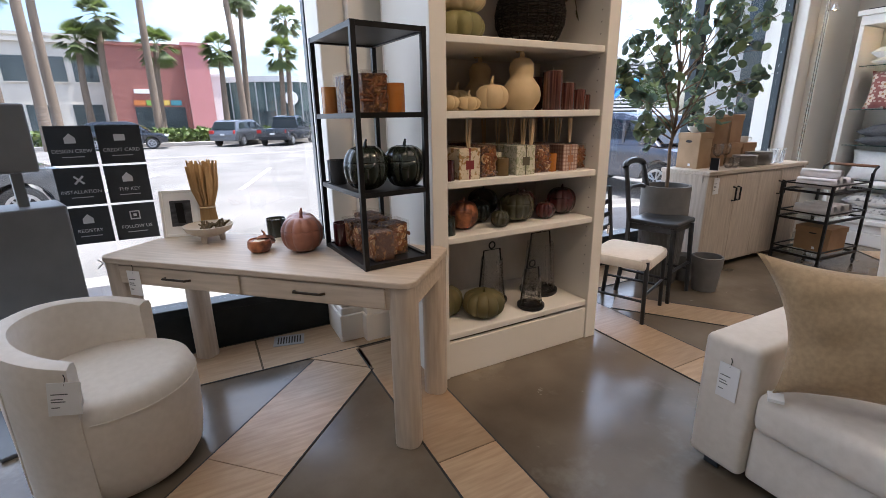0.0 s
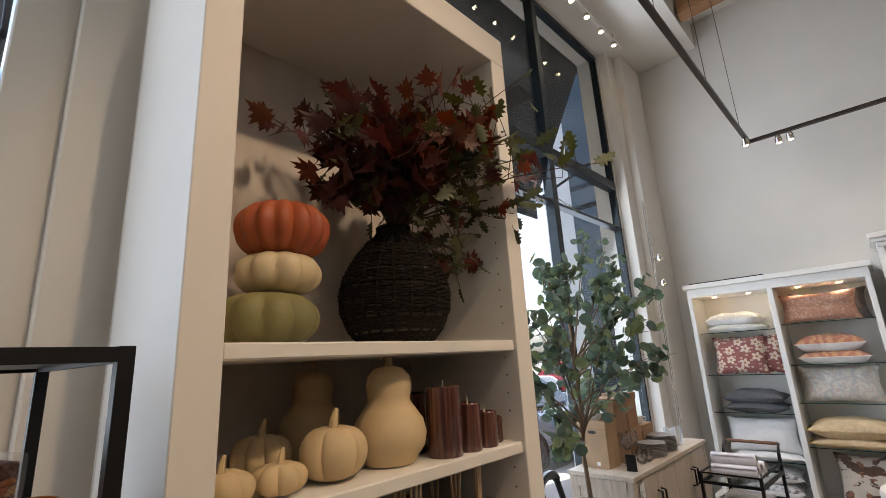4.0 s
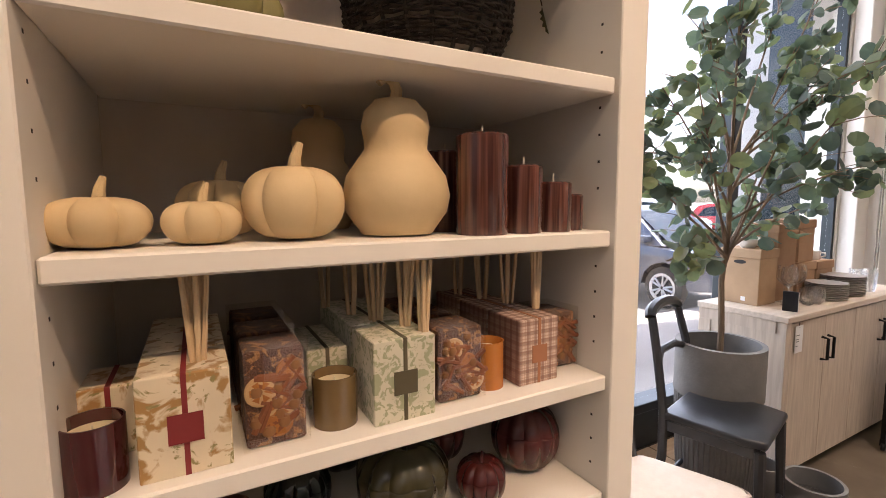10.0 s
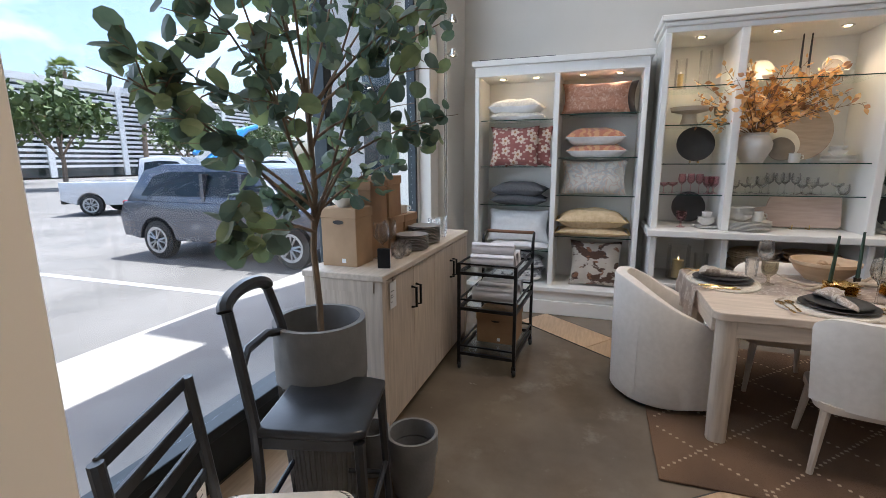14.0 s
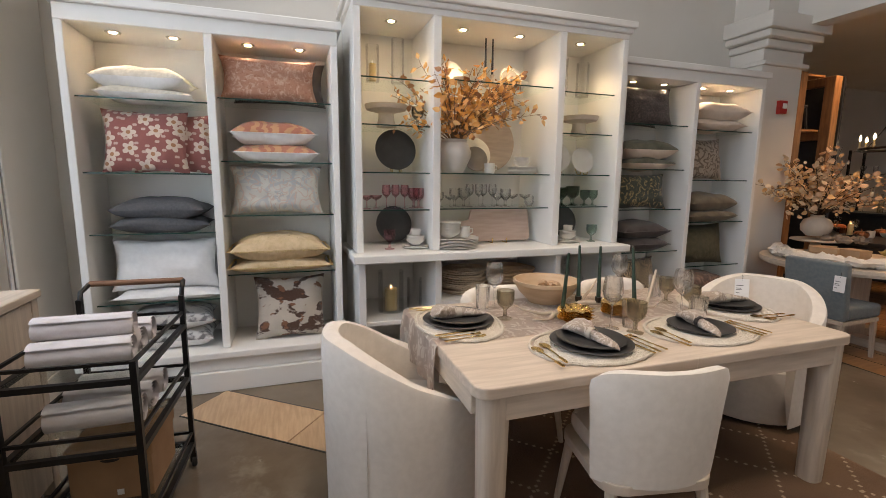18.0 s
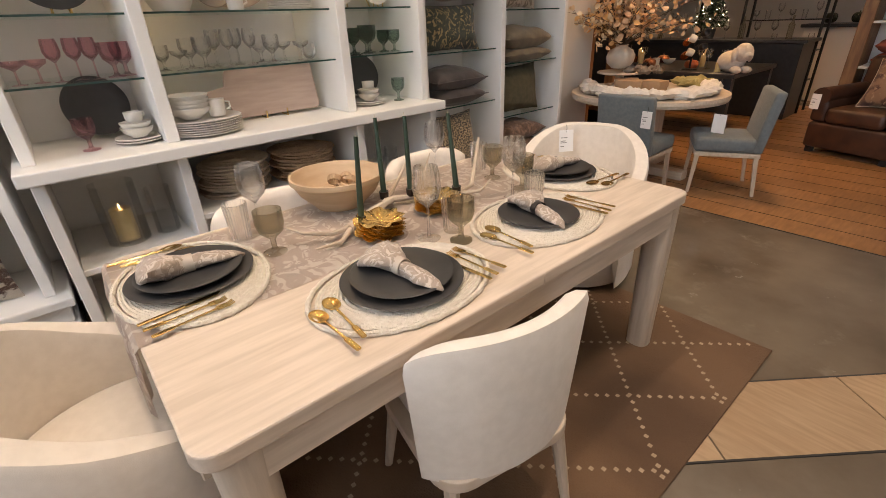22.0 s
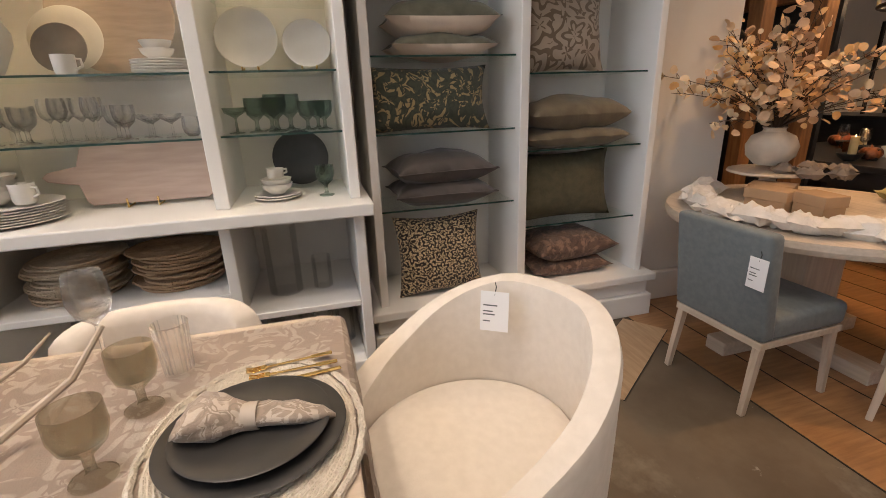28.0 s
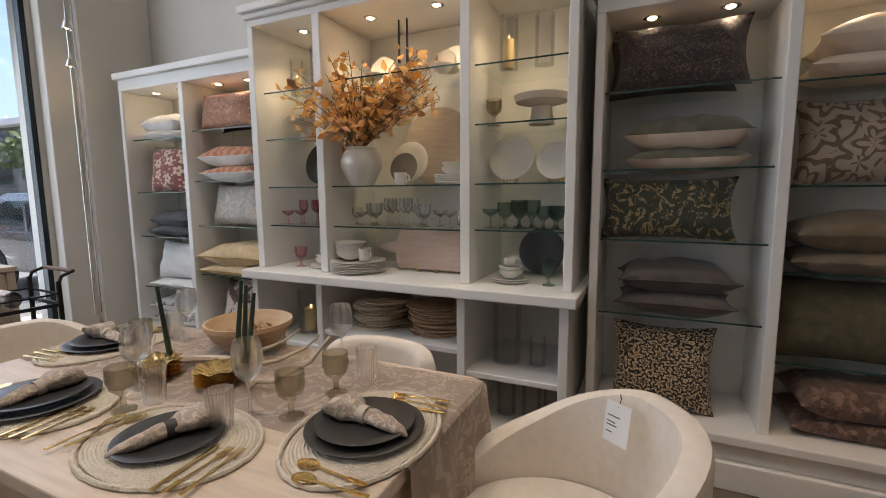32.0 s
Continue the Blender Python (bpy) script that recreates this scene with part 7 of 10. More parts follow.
stand = thing("metal_stand", "grey metal stand with two boxes by the window", "stand", pose(0.70, 4.62, 0, 0, 0, 20))
GREYMETAL = mat("grey_sheet_metal", (0.20, 0.21, 0.22), (0.165, 0.175, 0.185), rough=0.55, scale=5, metal=0.3)
part("upper_box", B(-0.14, -0.10, 1.26, 0.16, 0.10, 1.56, 0.01, 2), GREYMETAL, stand)
part("lower_box", B(-0.14, -0.13, 0.62, 0.22, 0.13, 1.10, 0.01, 2), GREYMETAL, stand)
for x in (-0.06, 0.08):
    part("post", B(x - 0.02, -0.03, 0.0, x + 0.02, 0.03, 1.27), GREYMETAL, stand)
part("foot_plate", B(-0.25, -0.25, 0.0, 0.25, 0.25, 0.02, 0.004, 1), GREYMETAL, stand)

vent = thing("floor_vent", "pale metal floor grille set in the oak border", "vent", pose(1.91, 4.89, 0, 0, 0, -12))
VENTM = mat("pale_grille", (0.42, 0.43, 0.45), rough=0.5, metal=0.4)
part("frame", B(-0.10, -0.075, 0.0, 0.10, 0.075, 0.006, 0.002, 1), VENTM, vent)
for k in range(9):
    part("slot", B(-0.075 + k * 0.018, -0.05, 0.0058, -0.066 + k * 0.018, 0.05, 0.0066), JOINT, vent)

# ---- sofa pillows ----
def leaning_pillow(bl, br, tl, tr, t, material, label, seed, pinch):
    """A pillow slumped between four corners, its sides drawn in."""
    bm = cushion(1, 1, t, n=30, crumple=0.022, seed=seed, pinch=pinch)
    bl, br, tl, tr = (Vector(q) for q in (bl, br, tl, tr))
    side = (br - bl).cross(tl - bl).normalized()
    for v in bm.verts:
        a, b, c = v.co.x + 0.5, v.co.y + 0.5, v.co.z
        v.co = bl.lerp(br, a).lerp(tl.lerp(tr, a), b) + side * c
    bmesh.ops.recalc_face_normals(bm, faces=bm.faces)
    return solid("throw_pillow", bm, material, label, "pillow", None, "pillows on the sofa", smooth=True)


leaning_pillow((3.29, 2.59, 0.475), (3.62, 2.06, 0.475), (3.285, 2.73, 0.985), (3.72, 2.20, 1.0), 0.23, OATMEAL, "large golden oatmeal linen pillow against the sofa arm", 3, 0.75)
leaning_pillow((3.94, 2.63, 0.47), (3.94, 2.12, 0.47), (4.04, 2.65, 1.0), (4.04, 2.12, 1.0), 0.20, IVORY, "ivory pillow against the sofa back", 5, 0.5)
care = thing("care_card", "small folded white card on the sofa seat", "card", pose(3.285, 2.575, 0.4605, 0, 0, 30))
part("card", B(-0.03, -0.025, 0, 0.03, 0.025, 0.012, 0.001, 1), PAPER, care)


# ---- chairs by the window ----
def black_chair():
    """Counter-height chair, facing -y."""
    c = thing("black_chair", "black painted wooden counter chair with a curved back", "chair", pose(4.855, 4.285, 0, 0, 0, 15))
    bm = prism([(-0.20, 0.19), (-0.215, -0.12), (-0.19, -0.20), (0.19, -0.20), (0.215, -0.12), (0.20, 0.19)], 0.612, 0.648, bevel=0.012)
    part("seat", bm, BLACKWOOD, c, "", True, 60)
    part("seat_apron", B(-0.185, -0.175, 0.56, 0.185, 0.175, 0.611, 0.004, 1), BLACKWOOD, c)
    for s in (-1, 1):
        part("front_leg", tube([(s * 0.185, -0.175, 0.60), (s * 0.20, -0.20, 0.0)], 0.021, 8, r2=0.016), BLACKWOOD, c, "", True)
        part("back_post", tube([(s * 0.205, 0.235, 0.0), (s * 0.19, 0.185, 0.45), (s * 0.185, 0.19, 0.65), (s * 0.175, 0.23, 0.90), (s * 0.155, 0.265, 1.05)], 0.02, 8, r2=0.02), BLACKWOOD, c, "", True)
        part("side_stretcher", tube([(s * 0.195, -0.19, 0.20), (s * 0.20, 0.22, 0.20)], 0.011, 8), BLACKWOOD, c, "", True)
    crest = [(0.165 * math.cos(a), 0.268 + 0.015 * math.sin(a), 1.055 + 0.045 * math.sin(a)) for a in [math.pi * k / 10 for k in range(11)]]
    part("crest_rail", tube(crest, 0.026, 8), BLACKWOOD, c, "", True)
    part("back_slat", tube([(-0.17, 0.225, 0.86), (-0.08, 0.25, 0.885), (0.08, 0.25, 0.885), (0.17, 0.225, 0.86)], 0.017, 8), BLACKWOOD, c, "", True)
    part("front_stretcher", tube([(-0.19, -0.19, 0.26), (0.19, -0.19, 0.26)], 0.012, 8), BLACKWOOD, c, "", True)
    part("back_stretcher", tube([(-0.195, 0.215, 0.26), (0.195, 0.215, 0.26)], 0.012, 8), BLACKWOOD, c, "", True)
    return c


black_chair()


def cream_chair():
    c = thing("ladder_back_chair", "black ladder-back chair with a cream upholstered seat", "chair", pose(4.345, 4.16, 0, 0, 0, 22))
    part("seat", prism(rounded(0.50, 0.46, 0.07), 0.40, 0.485, bevel=0.028), IVORY, c, "", True)
    for s in (-1, 1):
        part("front_leg", tube([(s * 0.215, -0.205, 0.47), (s * 0.22, -0.215, 0.0)], 0.017, 10, r2=0.015), BLACKWOOD, c, "", True)
        part("back_post", tube([(s * 0.21, 0.245, 0.0), (s * 0.205, 0.21, 0.45), (s * 0.20, 0.26, 0.92)], 0.017, 8), BLACKWOOD, c, "", True)
        part("side_rail", tube([(s * 0.217, -0.21, 0.17), (s * 0.21, 0.235, 0.17)], 0.010, 8), BLACKWOOD, c, "", True)
    part("front_rail", tube([(-0.217, -0.212, 0.22), (0.217, -0.212, 0.22)], 0.010, 8), BLACKWOOD, c, "", True)
    for z in (0.60, 0.70, 0.80, 0.905):
        part("back_slat", B(-0.19, 0.212 + (z - 0.45) * 0.105, z - 0.02, 0.19, 0.228 + (z - 0.45) * 0.105, z + 0.02, 0.004, 1), BLACKWOOD, c)
    hang_tag(c, pose(0.1, 0.205, 0.62), 0.05, 0.07)
    return c


cream_chair()


# ---- tree and pots ----
GREYPOT = mat("grey_cast_stone", (0.205, 0.195, 0.18), (0.16, 0.152, 0.14), rough=0.75, scale=8, bump=0.15)
SOIL = mat("dark_moss_soil", (0.05, 0.038, 0.025), (0.03, 0.024, 0.016), rough=0.95, bump=0.5, bump_scale=60)


def fluted_pot(x, y, r, h, label, flutes, soil=True, group="grey planters"):
    p = thing("planter", label, "planter", pose(x, y, 0), group)
    rim = [(r * 0.80, h), (r * 0.84, h * 0.86)]
    part("rim_band", lathe([(r * 0.90, h * 0.70), (r * 1.0, h * 0.705), (r * 1.0, h), (r * 0.88, h), (r * 0.85, h * 0.72)], 48, closed=False), GREYPOT, p, "", True)
    part("body", lathe([(0.0, 0.0), (r * 0.78, 0.0), (r * 0.88, h * 0.35), (r * 0.955, h * 0.70), (r * 0.85, h * 0.70), (r * 0.80, h * 0.3), (0.0, h * 0.25)], 48, closed=False), GREYPOT, p, "", True)
    for k in range(flutes):
        a = 2 * math.pi * k / flutes
        part("flute", tube([(r * 0.785 * math.cos(a), r * 0.785 * math.sin(a), 0.01), (r * 0.885 * math.cos(a), r * 0.885 * math.sin(a), h * 0.35), (r * 0.955 * math.cos(a), r * 0.955 * math.sin(a), h * 0.695)], r * 0.028, 6), GREYPOT, p)
    if soil:
        part("soil", lathe([(0, h * 0.80), (r * 0.85, h * 0.79), (r * 0.85, h * 0.78), (0, h * 0.78)], 32, closed=False), SOIL, p)
    return p


fluted_pot(5.12, 4.47, 0.20, 0.875, "tall grey fluted planter holding the eucalyptus tree", 46)
fluted_pot(5.27, 4.10, 0.12, 0.30, "small grey cast-stone pot on the floor", 0, False)
fluted_pot(5.33, 4.345, 0.085, 0.24, "smaller grey pot behind another", 0, False)

EUC1 = leafy(mat("eucalyptus_leaf", (0.115, 0.15, 0.09), (0.07, 0.10, 0.07), rough=0.5, scale=14))
EUC2 = leafy(mat("eucalyptus_leaf_light", (0.19, 0.22, 0.105), (0.12, 0.15, 0.08), rough=0.5, scale=14))
EUC3 = leafy(mat("eucalyptus_leaf_dark", (0.06, 0.085, 0.065), (0.075, 0.10, 0.07), rough=0.5, scale=14))
EUCBARK = mat("pale_bark", (0.24, 0.165, 0.10), (0.15, 0.10, 0.065), rough=0.85, scale=12, bump=0.3, bump_scale=60, stretch=(1, 1, 0.3))
ft = thing("eucalyptus_tree", "tall artificial silver-dollar eucalyptus tree in a planter", "tree", pose(5.12, 4.47, 0.68))
part("trunk", tube([(0, 0, 0), (0.006, 0.0, 0.25), (0.0, 0.01, 0.5), (0.02, 0.0, 0.75), (0.01, 0.01, 1.2)], 0.0165, 8, r2=0.011), EUCBARK, ft, "", True)
rt = random.Random(21)
limbs = None
leaf_pts = []
for k in range(24):
    z0 = 0.55 + 0.62 * rt.random()
    az = k * 2.39996 + rt.uniform(-0.3, 0.3)
    ln = rt.uniform(0.55, 1.15)
    el = rt.uniform(0.45, 1.25) if k % 3 else rt.uniform(0.05, 0.5)
    d = Vector((math.cos(az) * math.cos(el), math.sin(az) * math.cos(el) * 0.45, math.sin(el)))
    if d.y > 0:
        d.y *= 0.75
    p0 = Vector((0.01, 0, z0))
    pts = [p0 + d * ln * f + Vector((0, 0, 0.10 * f - 0.12 * f * f * (1.4 - el))) for f in (0, 0.25, 0.5, 0.75, 1.0)]
    limbs = tube(pts, 0.0075, 6, None, 0.0025)
    for j in range(5):
        f = rt.uniform(0.35, 1.0)
        i = min(3, int(f * 4))
        q = pts[i].lerp(pts[i + 1], f * 4 - i)
        dd = (d + Vector((rt.gauss(0, 0.6), rt.gauss(0, 0.4), rt.gauss(0, 0.5)))).normalized()
        tw = [q, q + dd * 0.10, q + dd * 0.20 + Vector((0, 0, -0.02))]
        limbs = tube(tw, 0.003, 4, limbs, 0.0015)
        leaf_pts.append((tw, dd))
    leaf_pts.append((pts[2:], d))
    part("branch", limbs, EUCBARK, ft, "", True)
groups3 = [([], []) for _ in range(3)]
for tw, dd in leaf_pts:
    for j in range(6):
        f = rt.random()
        q = tw[0].lerp(tw[-1], f) + Vector((rt.gauss(0, 0.02), rt.gauss(0, 0.02), rt.gauss(0, 0.02)))
        out = Vector((rt.gauss(0, 1), rt.gauss(0, 1), rt.gauss(-0.1, 0.9))).normalized()
        side = out.cross(Vector((rt.gauss(0, 1), rt.gauss(0, 1), rt.gauss(0, 1)))).normalized()
        nrm = side.cross(out)
        s = rt.uniform(0.05, 0.088)
        vs, fs = groups3[rt.choice((0, 0, 1, 2))]
        o = len(vs)
        vs.append(q + out * s * 0.5 + nrm * 0.004)
        n = 9
        for a in range(n):
            t_ = 2 * math.pi * a / n
            vs.append(q + side * (0.47 * s * math.sin(t_)) + out * (0.5 * s - 0.5 * s * math.cos(t_)) - nrm * 0.1 * s * abs(math.sin(t_)))
        fs += [(o, o + 1 + a, o + 1 + (a + 1) % n) for a in range(n)]
for (vs, fs), lm in zip(groups3, (EUC1, EUC2, EUC3)):
    me = bpy.data.meshes.new("leaves")
    me.from_pydata([tuple(v) for v in vs], [], fs)
    me.materials.append(lm)
    o = new("leaves", me)
    o.parent = ft

# ---- on the sideboard ----
KRAFT = mat("kraft_cardboard", (0.44, 0.29, 0.165), (0.38, 0.245, 0.135), rough=0.8, scale=8, bump=0.05)
KRAFT2 = mat("brown_cardboard", (0.34, 0.20, 0.105), (0.29, 0.165, 0.085), rough=0.8, scale=8, bump=0.05)


def storage_box(x, y, z, w, d, h, label, material=None, rot=0, hole=True, group="cardboard boxes"):
    m = material or KRAFT
    b = thing("storage_box", label, "box", pose(x, y, z, 0, 0, rot), group)
    part("body", B(-w / 2, -d / 2, 0, w / 2, d / 2, h - 0.05, 0.002, 1), m, b)
    part("lid", B(-w / 2 - 0.006, -d / 2 - 0.006, h - 0.055, w / 2 + 0.006, d / 2 + 0.006, h, 0.003, 1), m, b)
    if hole:
        part("hand_hole", prism([(x_ * 0.035, y_ * 0.012) for x_, y_ in [(math.cos(2 * math.pi * k / 16), math.sin(2 * math.pi * k / 16)) for k in range(16)]], 0, 0.001), JOINT, b).matrix_basis = pose(-w / 2 - 0.0005, 0, h * 0.76, 90, 0, -90)
        part("sticker", B(-w / 2 - 0.001, -0.04, 0.02, -w / 2, -0.015, 0.045), PAPER, b)
    return b


SBZ = 0.965
storage_box(5.78, 4.70, SBZ, 0.19, 0.22, 0.33, "kraft cardboard storage box with a lid on the sideboard")
storage_box(6.02, 4.72, SBZ, 0.22, 0.22, 0.20, "brown cardboard storage box on the sideboard", KRAFT2)
storage_box(6.02, 4.72, SBZ + 0.2005, 0.22, 0.22, 0.27, "brown cardboard box stacked on another", KRAFT2, hole=False)
storage_box(6.28, 4.72, SBZ, 0.22, 0.22, 0.22, "brown cardboard storage box beside a stack", KRAFT2)
storage_box(6.28, 4.72, SBZ + 0.2205, 0.19, 0.2, 0.27, "tall brown cardboard box stacked on another", KRAFT2, hole=False)
storage_box(6.55, 4.72, SBZ, 0.22, 0.2, 0.21, "brown cardboard box with a cup on top", KRAFT2, hole=False)
CHINA = mat("white_stoneware", (0.74, 0.71, 0.65), (0.70, 0.67, 0.61), rough=0.32, scale=10)
CHINAGREY = mat("grey_rim_stoneware", (0.30, 0.27, 0.235), (0.24, 0.215, 0.19), rough=0.45, scale=10)
SLATE = mat("charcoal_stoneware", (0.030, 0.029, 0.028), (0.042, 0.04, 0.038), rough=0.36, scale=14)


def plate_mesh(r, bm=None, m=None):
    return lathe([(0.001, 0), (r * 0.6, 0), (r * 0.97, 0.012), (r, 0.016), (r * 0.97, 0.018), (r * 0.64, 0.006), (0.001, 0.005)], 48, bm, m)


def plate(x, y, z, r, material, label, group="", m=None, category="plate"):
    return solid("plate", plate_mesh(r), material, label, category, m if m is not None else pose(x, y, z), group, smooth=True)


def plate_stack(x, y, z, r, n, material, label, group, step=0.011):
    s = thing("plate_stack", label, "plates", pose(x, y, z), group)
    for k in range(n):
        part("plate", plate_mesh(r * (1 - 0.002 * (k % 3)), None, Matrix.Translation((0, 0, k * step))), material, s, "", True)
    return s


def bowl(x, y, z, r, h, material, label, group=""):
    return solid("bowl", lathe([(0.001, 0), (r * 0.45, 0), (r * 0.5, 0.006), (r * 0.85, h * 0.5), (r, h), (r * 0.97, h), (r * 0.8, h * 0.5), (r * 0.4, 0.014), (0.001, 0.012)], 40), material, label, "bowl", pose(x, y, z), group, smooth=True)


def mug(x, y, z, r, h, label, group="", rot=0, material=None):
    c = thing("mug", label, "mug", pose(x, y, z, 0, 0, rot), group)
    part("cup", lathe([(0.001, 0), (r * 0.8, 0), (r * 0.95, h * 0.2), (r, h), (r * 0.95, h), (r * 0.88, h * 0.2), (0.001, 0.008)], 32), material or CHINA, c, "", True)
    part("handle", tube([(r * 0.93, 0, h * 0.8), (r * 1.45, 0, h * 0.78), (r * 1.5, 0, h * 0.45), (r * 0.92, 0, h * 0.3)], 0.005, 8), material or CHINA, c, "", True)
    return c


WINE_P = [(0.001, 0.0), (0.034, 0.0), (0.035, 0.002), (0.008, 0.006), (0.0045, 0.02), (0.004, 0.10), (0.01, 0.108), (0.034, 0.13), (0.043, 0.16), (0.040, 0.20), (0.035, 0.225), (0.0335, 0.225), (0.0385, 0.20), (0.0415, 0.16), (0.033, 0.133), (0.001, 0.114)]
GOBLET_P = [(0.001, 0.0), (0.033, 0.0), (0.034, 0.004), (0.012, 0.009), (0.008, 0.02), (0.008, 0.045), (0.016, 0.053), (0.034, 0.07), (0.041, 0.095), (0.040, 0.135), (0.038, 0.135), (0.0385, 0.096), (0.032, 0.074), (0.001, 0.06)]
TUMBLER_P = [(0.001, 0.0), (0.028, 0.0), (0.030, 0.004), (0.036, 0.13), (0.034, 0.13), (0.0285, 0.012), (0.001, 0.012)]
STEMLESS_P = [(0.001, 0.0), (0.02, 0.0), (0.036, 0.02), (0.042, 0.045), (0.036, 0.09), (0.0345, 0.09), (0.040, 0.046), (0.034, 0.022), (0.001, 0.006)]
COUPE_P = [(0.001, 0.0), (0.03, 0.0), (0.031, 0.003), (0.006, 0.007), (0.004, 0.06), (0.012, 0.068), (0.042, 0.085), (0.048, 0.105), (0.0465, 0.105), (0.04, 0.088), (0.001, 0.073)]
GLASS_MESH = {}


def glassware(name, profile, x, y, z, material, label, group, k=1.0, kz=1.0):
    """A drinking glass: bowl, and stem and foot where it has them."""
    g = thing(name, label, "glass", pose(x, y, z), group)
    key = (name, material.name, len(profile), round(k, 3), round(kz, 3))
    if key not in GLASS_MESH:
        pr = [(r * k, h * k * kz) for r, h in profile]
        cut = next((i for i in range(3, len(pr) - 2) if pr[i][0] < 0.013 * k and pr[i + 1][0] > 2.1 * pr[i][0] and pr[i][1] > 0.03 * k * kz), None)
        pieces = []
        if cut:
            pieces.append(("stem", finish(lathe(pr[:cut + 1], 24), "stem", material, True, 60)))
            pr = [(0.001, pr[cut][1] + 0.0004), (pr[cut][0], pr[cut][1] + 0.0004)] + pr[cut + 1:]
        pieces.append(("bowl", finish(lathe(pr, 28), "bowl", material, True, 60)))
        GLASS_MESH[key] = pieces
    for nm, me in GLASS_MESH[key]:
        new(nm, me).parent = g
    return g


SG = "tableware on the sideboard"
bowl(5.76, 4.70, SBZ + 0.3305, 0.075, 0.055, CHINA, "white stoneware bowl on a cardboard box", SG)
bowl(5.86, 4.74, SBZ + 0.3305, 0.05, 0.06, CHINA, "small white bowl on a cardboard box", SG)
mug(6.55, 4.70, SBZ + 0.2105, 0.05, 0.06, "white cup on a cardboard box", SG, -60)
plate_stack(6.28, 4.50, SBZ, 0.11, 9, CHINAGREY, "stack of small grey-rimmed plates", SG)
plate_stack(6.55, 4.52, SBZ, 0.12, 11, CHINAGREY, "stack of grey-rimmed dinner plates", SG)
for x, y, pr, k in ((5.87, 4.52, WINE_P, 1.0), (5.95, 4.58, WINE_P, 1.0), (6.04, 4.55, WINE_P, 1.0), (5.98, 4.47, STEMLESS_P, 1.1), (6.06, 4.46, STEMLESS_P, 1.1), (6.13, 4.52, STEMLESS_P, 1.0), (6.75, 4.50, TUMBLER_P, 1.1), (6.82, 4.47, TUMBLER_P, 1.0), (6.83, 4.55, TUMBLER_P, 1.1), (6.92, 4.50, TUMBLER_P, 1.1)):
    glassware("wine_glass" if pr is WINE_P else "tumbler", pr, x, y, SBZ, CLEAR, "clear glass standing on the sideboard", SG, k)
cb = thing("card_holder", "small black upright price card block", "sign", pose(5.72, 4.44, SBZ, 0, 0, 15))
part("block", B(-0.012, -0.035, 0, 0.012, 0.035, 0.11, 0.001, 1), BLACK, cb)
part("card", B(-0.008, -0.036, 0.004, 0.008, -0.0351, 0.106), PAPER, cb)


# ---- bar cart ----
def bar_cart():
    c = thing("bar_cart", "black metal bar cart with glass shelves and castors", "cart", pose(6.89, 4.035, 0, 0, 0, -3))
    w, d = 0.63, 0.42
    for sx in (-1, 1):
        for sy in (-1, 1):
            top = 0.82 if sx < 0 else 0.90
            part("post", B(sx * w / 2 - 0.011, sy * d / 2 - 0.011, 0.075, sx * w / 2 + 0.011, sy * d / 2 + 0.011, top), BLACK, c)
            ca = part("castor", lathe([(0, -0.011), (0.022, -0.011), (0.027, -0.006), (0.027, 0.006), (0.022, 0.011), (0, 0.011)], 20, closed=False), RUBBER, c, "", True)
            ca.matrix_basis = pose(sx * w / 2, sy * d / 2, 0.0275, 90, 0, 25)
            part("fork", B(sx * w / 2 - 0.010, sy * d / 2 - 0.014, 0.03, sx * w / 2 + 0.010, sy * d / 2 + 0.014, 0.074), BLACK, c)
    for z, rail in ((0.125, 0.185), (0.475, 0.545), (0.745, 0.815)):
        for s in (-1, 1):
            for zz, t in ((z, 0.011), (rail, 0.006)):
                part("rail", B(-w / 2 + 0.0112, s * d / 2 - t, zz - t, w / 2 - 0.0112, s * d / 2 + t, zz + t), BLACK, c)
                part("rail", B(s * w / 2 - t, -d / 2 + 0.0112, zz - t, s * w / 2 + t, d / 2 - 0.0112, zz + t), BLACK, c)
        part("glass_shelf", B(-w / 2 + 0.0115, -d / 2 + 0.0115, z + 0.002, w / 2 - 0.0115, d / 2 - 0.0115, z + 0.009), SHELFGLASS, c)
    for s in (-1, 1):
        part("handle_arm", tube([(w / 2, s * d / 2, 0.88), (w / 2 + 0.02, s * d / 2, 0.93), (w / 2 + 0.09, s * (d / 2 - 0.01), 0.955)], 0.011, 8), BLACK, c, "", True)
    part("handle_grip", tube([(w / 2 + 0.09, -d / 2 + 0.01, 0.955), (w / 2 + 0.09, d / 2 - 0.01, 0.955)], 0.014, 10), mat("tan_wrap", (0.20, 0.09, 0.04), rough=0.6), c, "tan leather-wrapped grip", True)
    return c


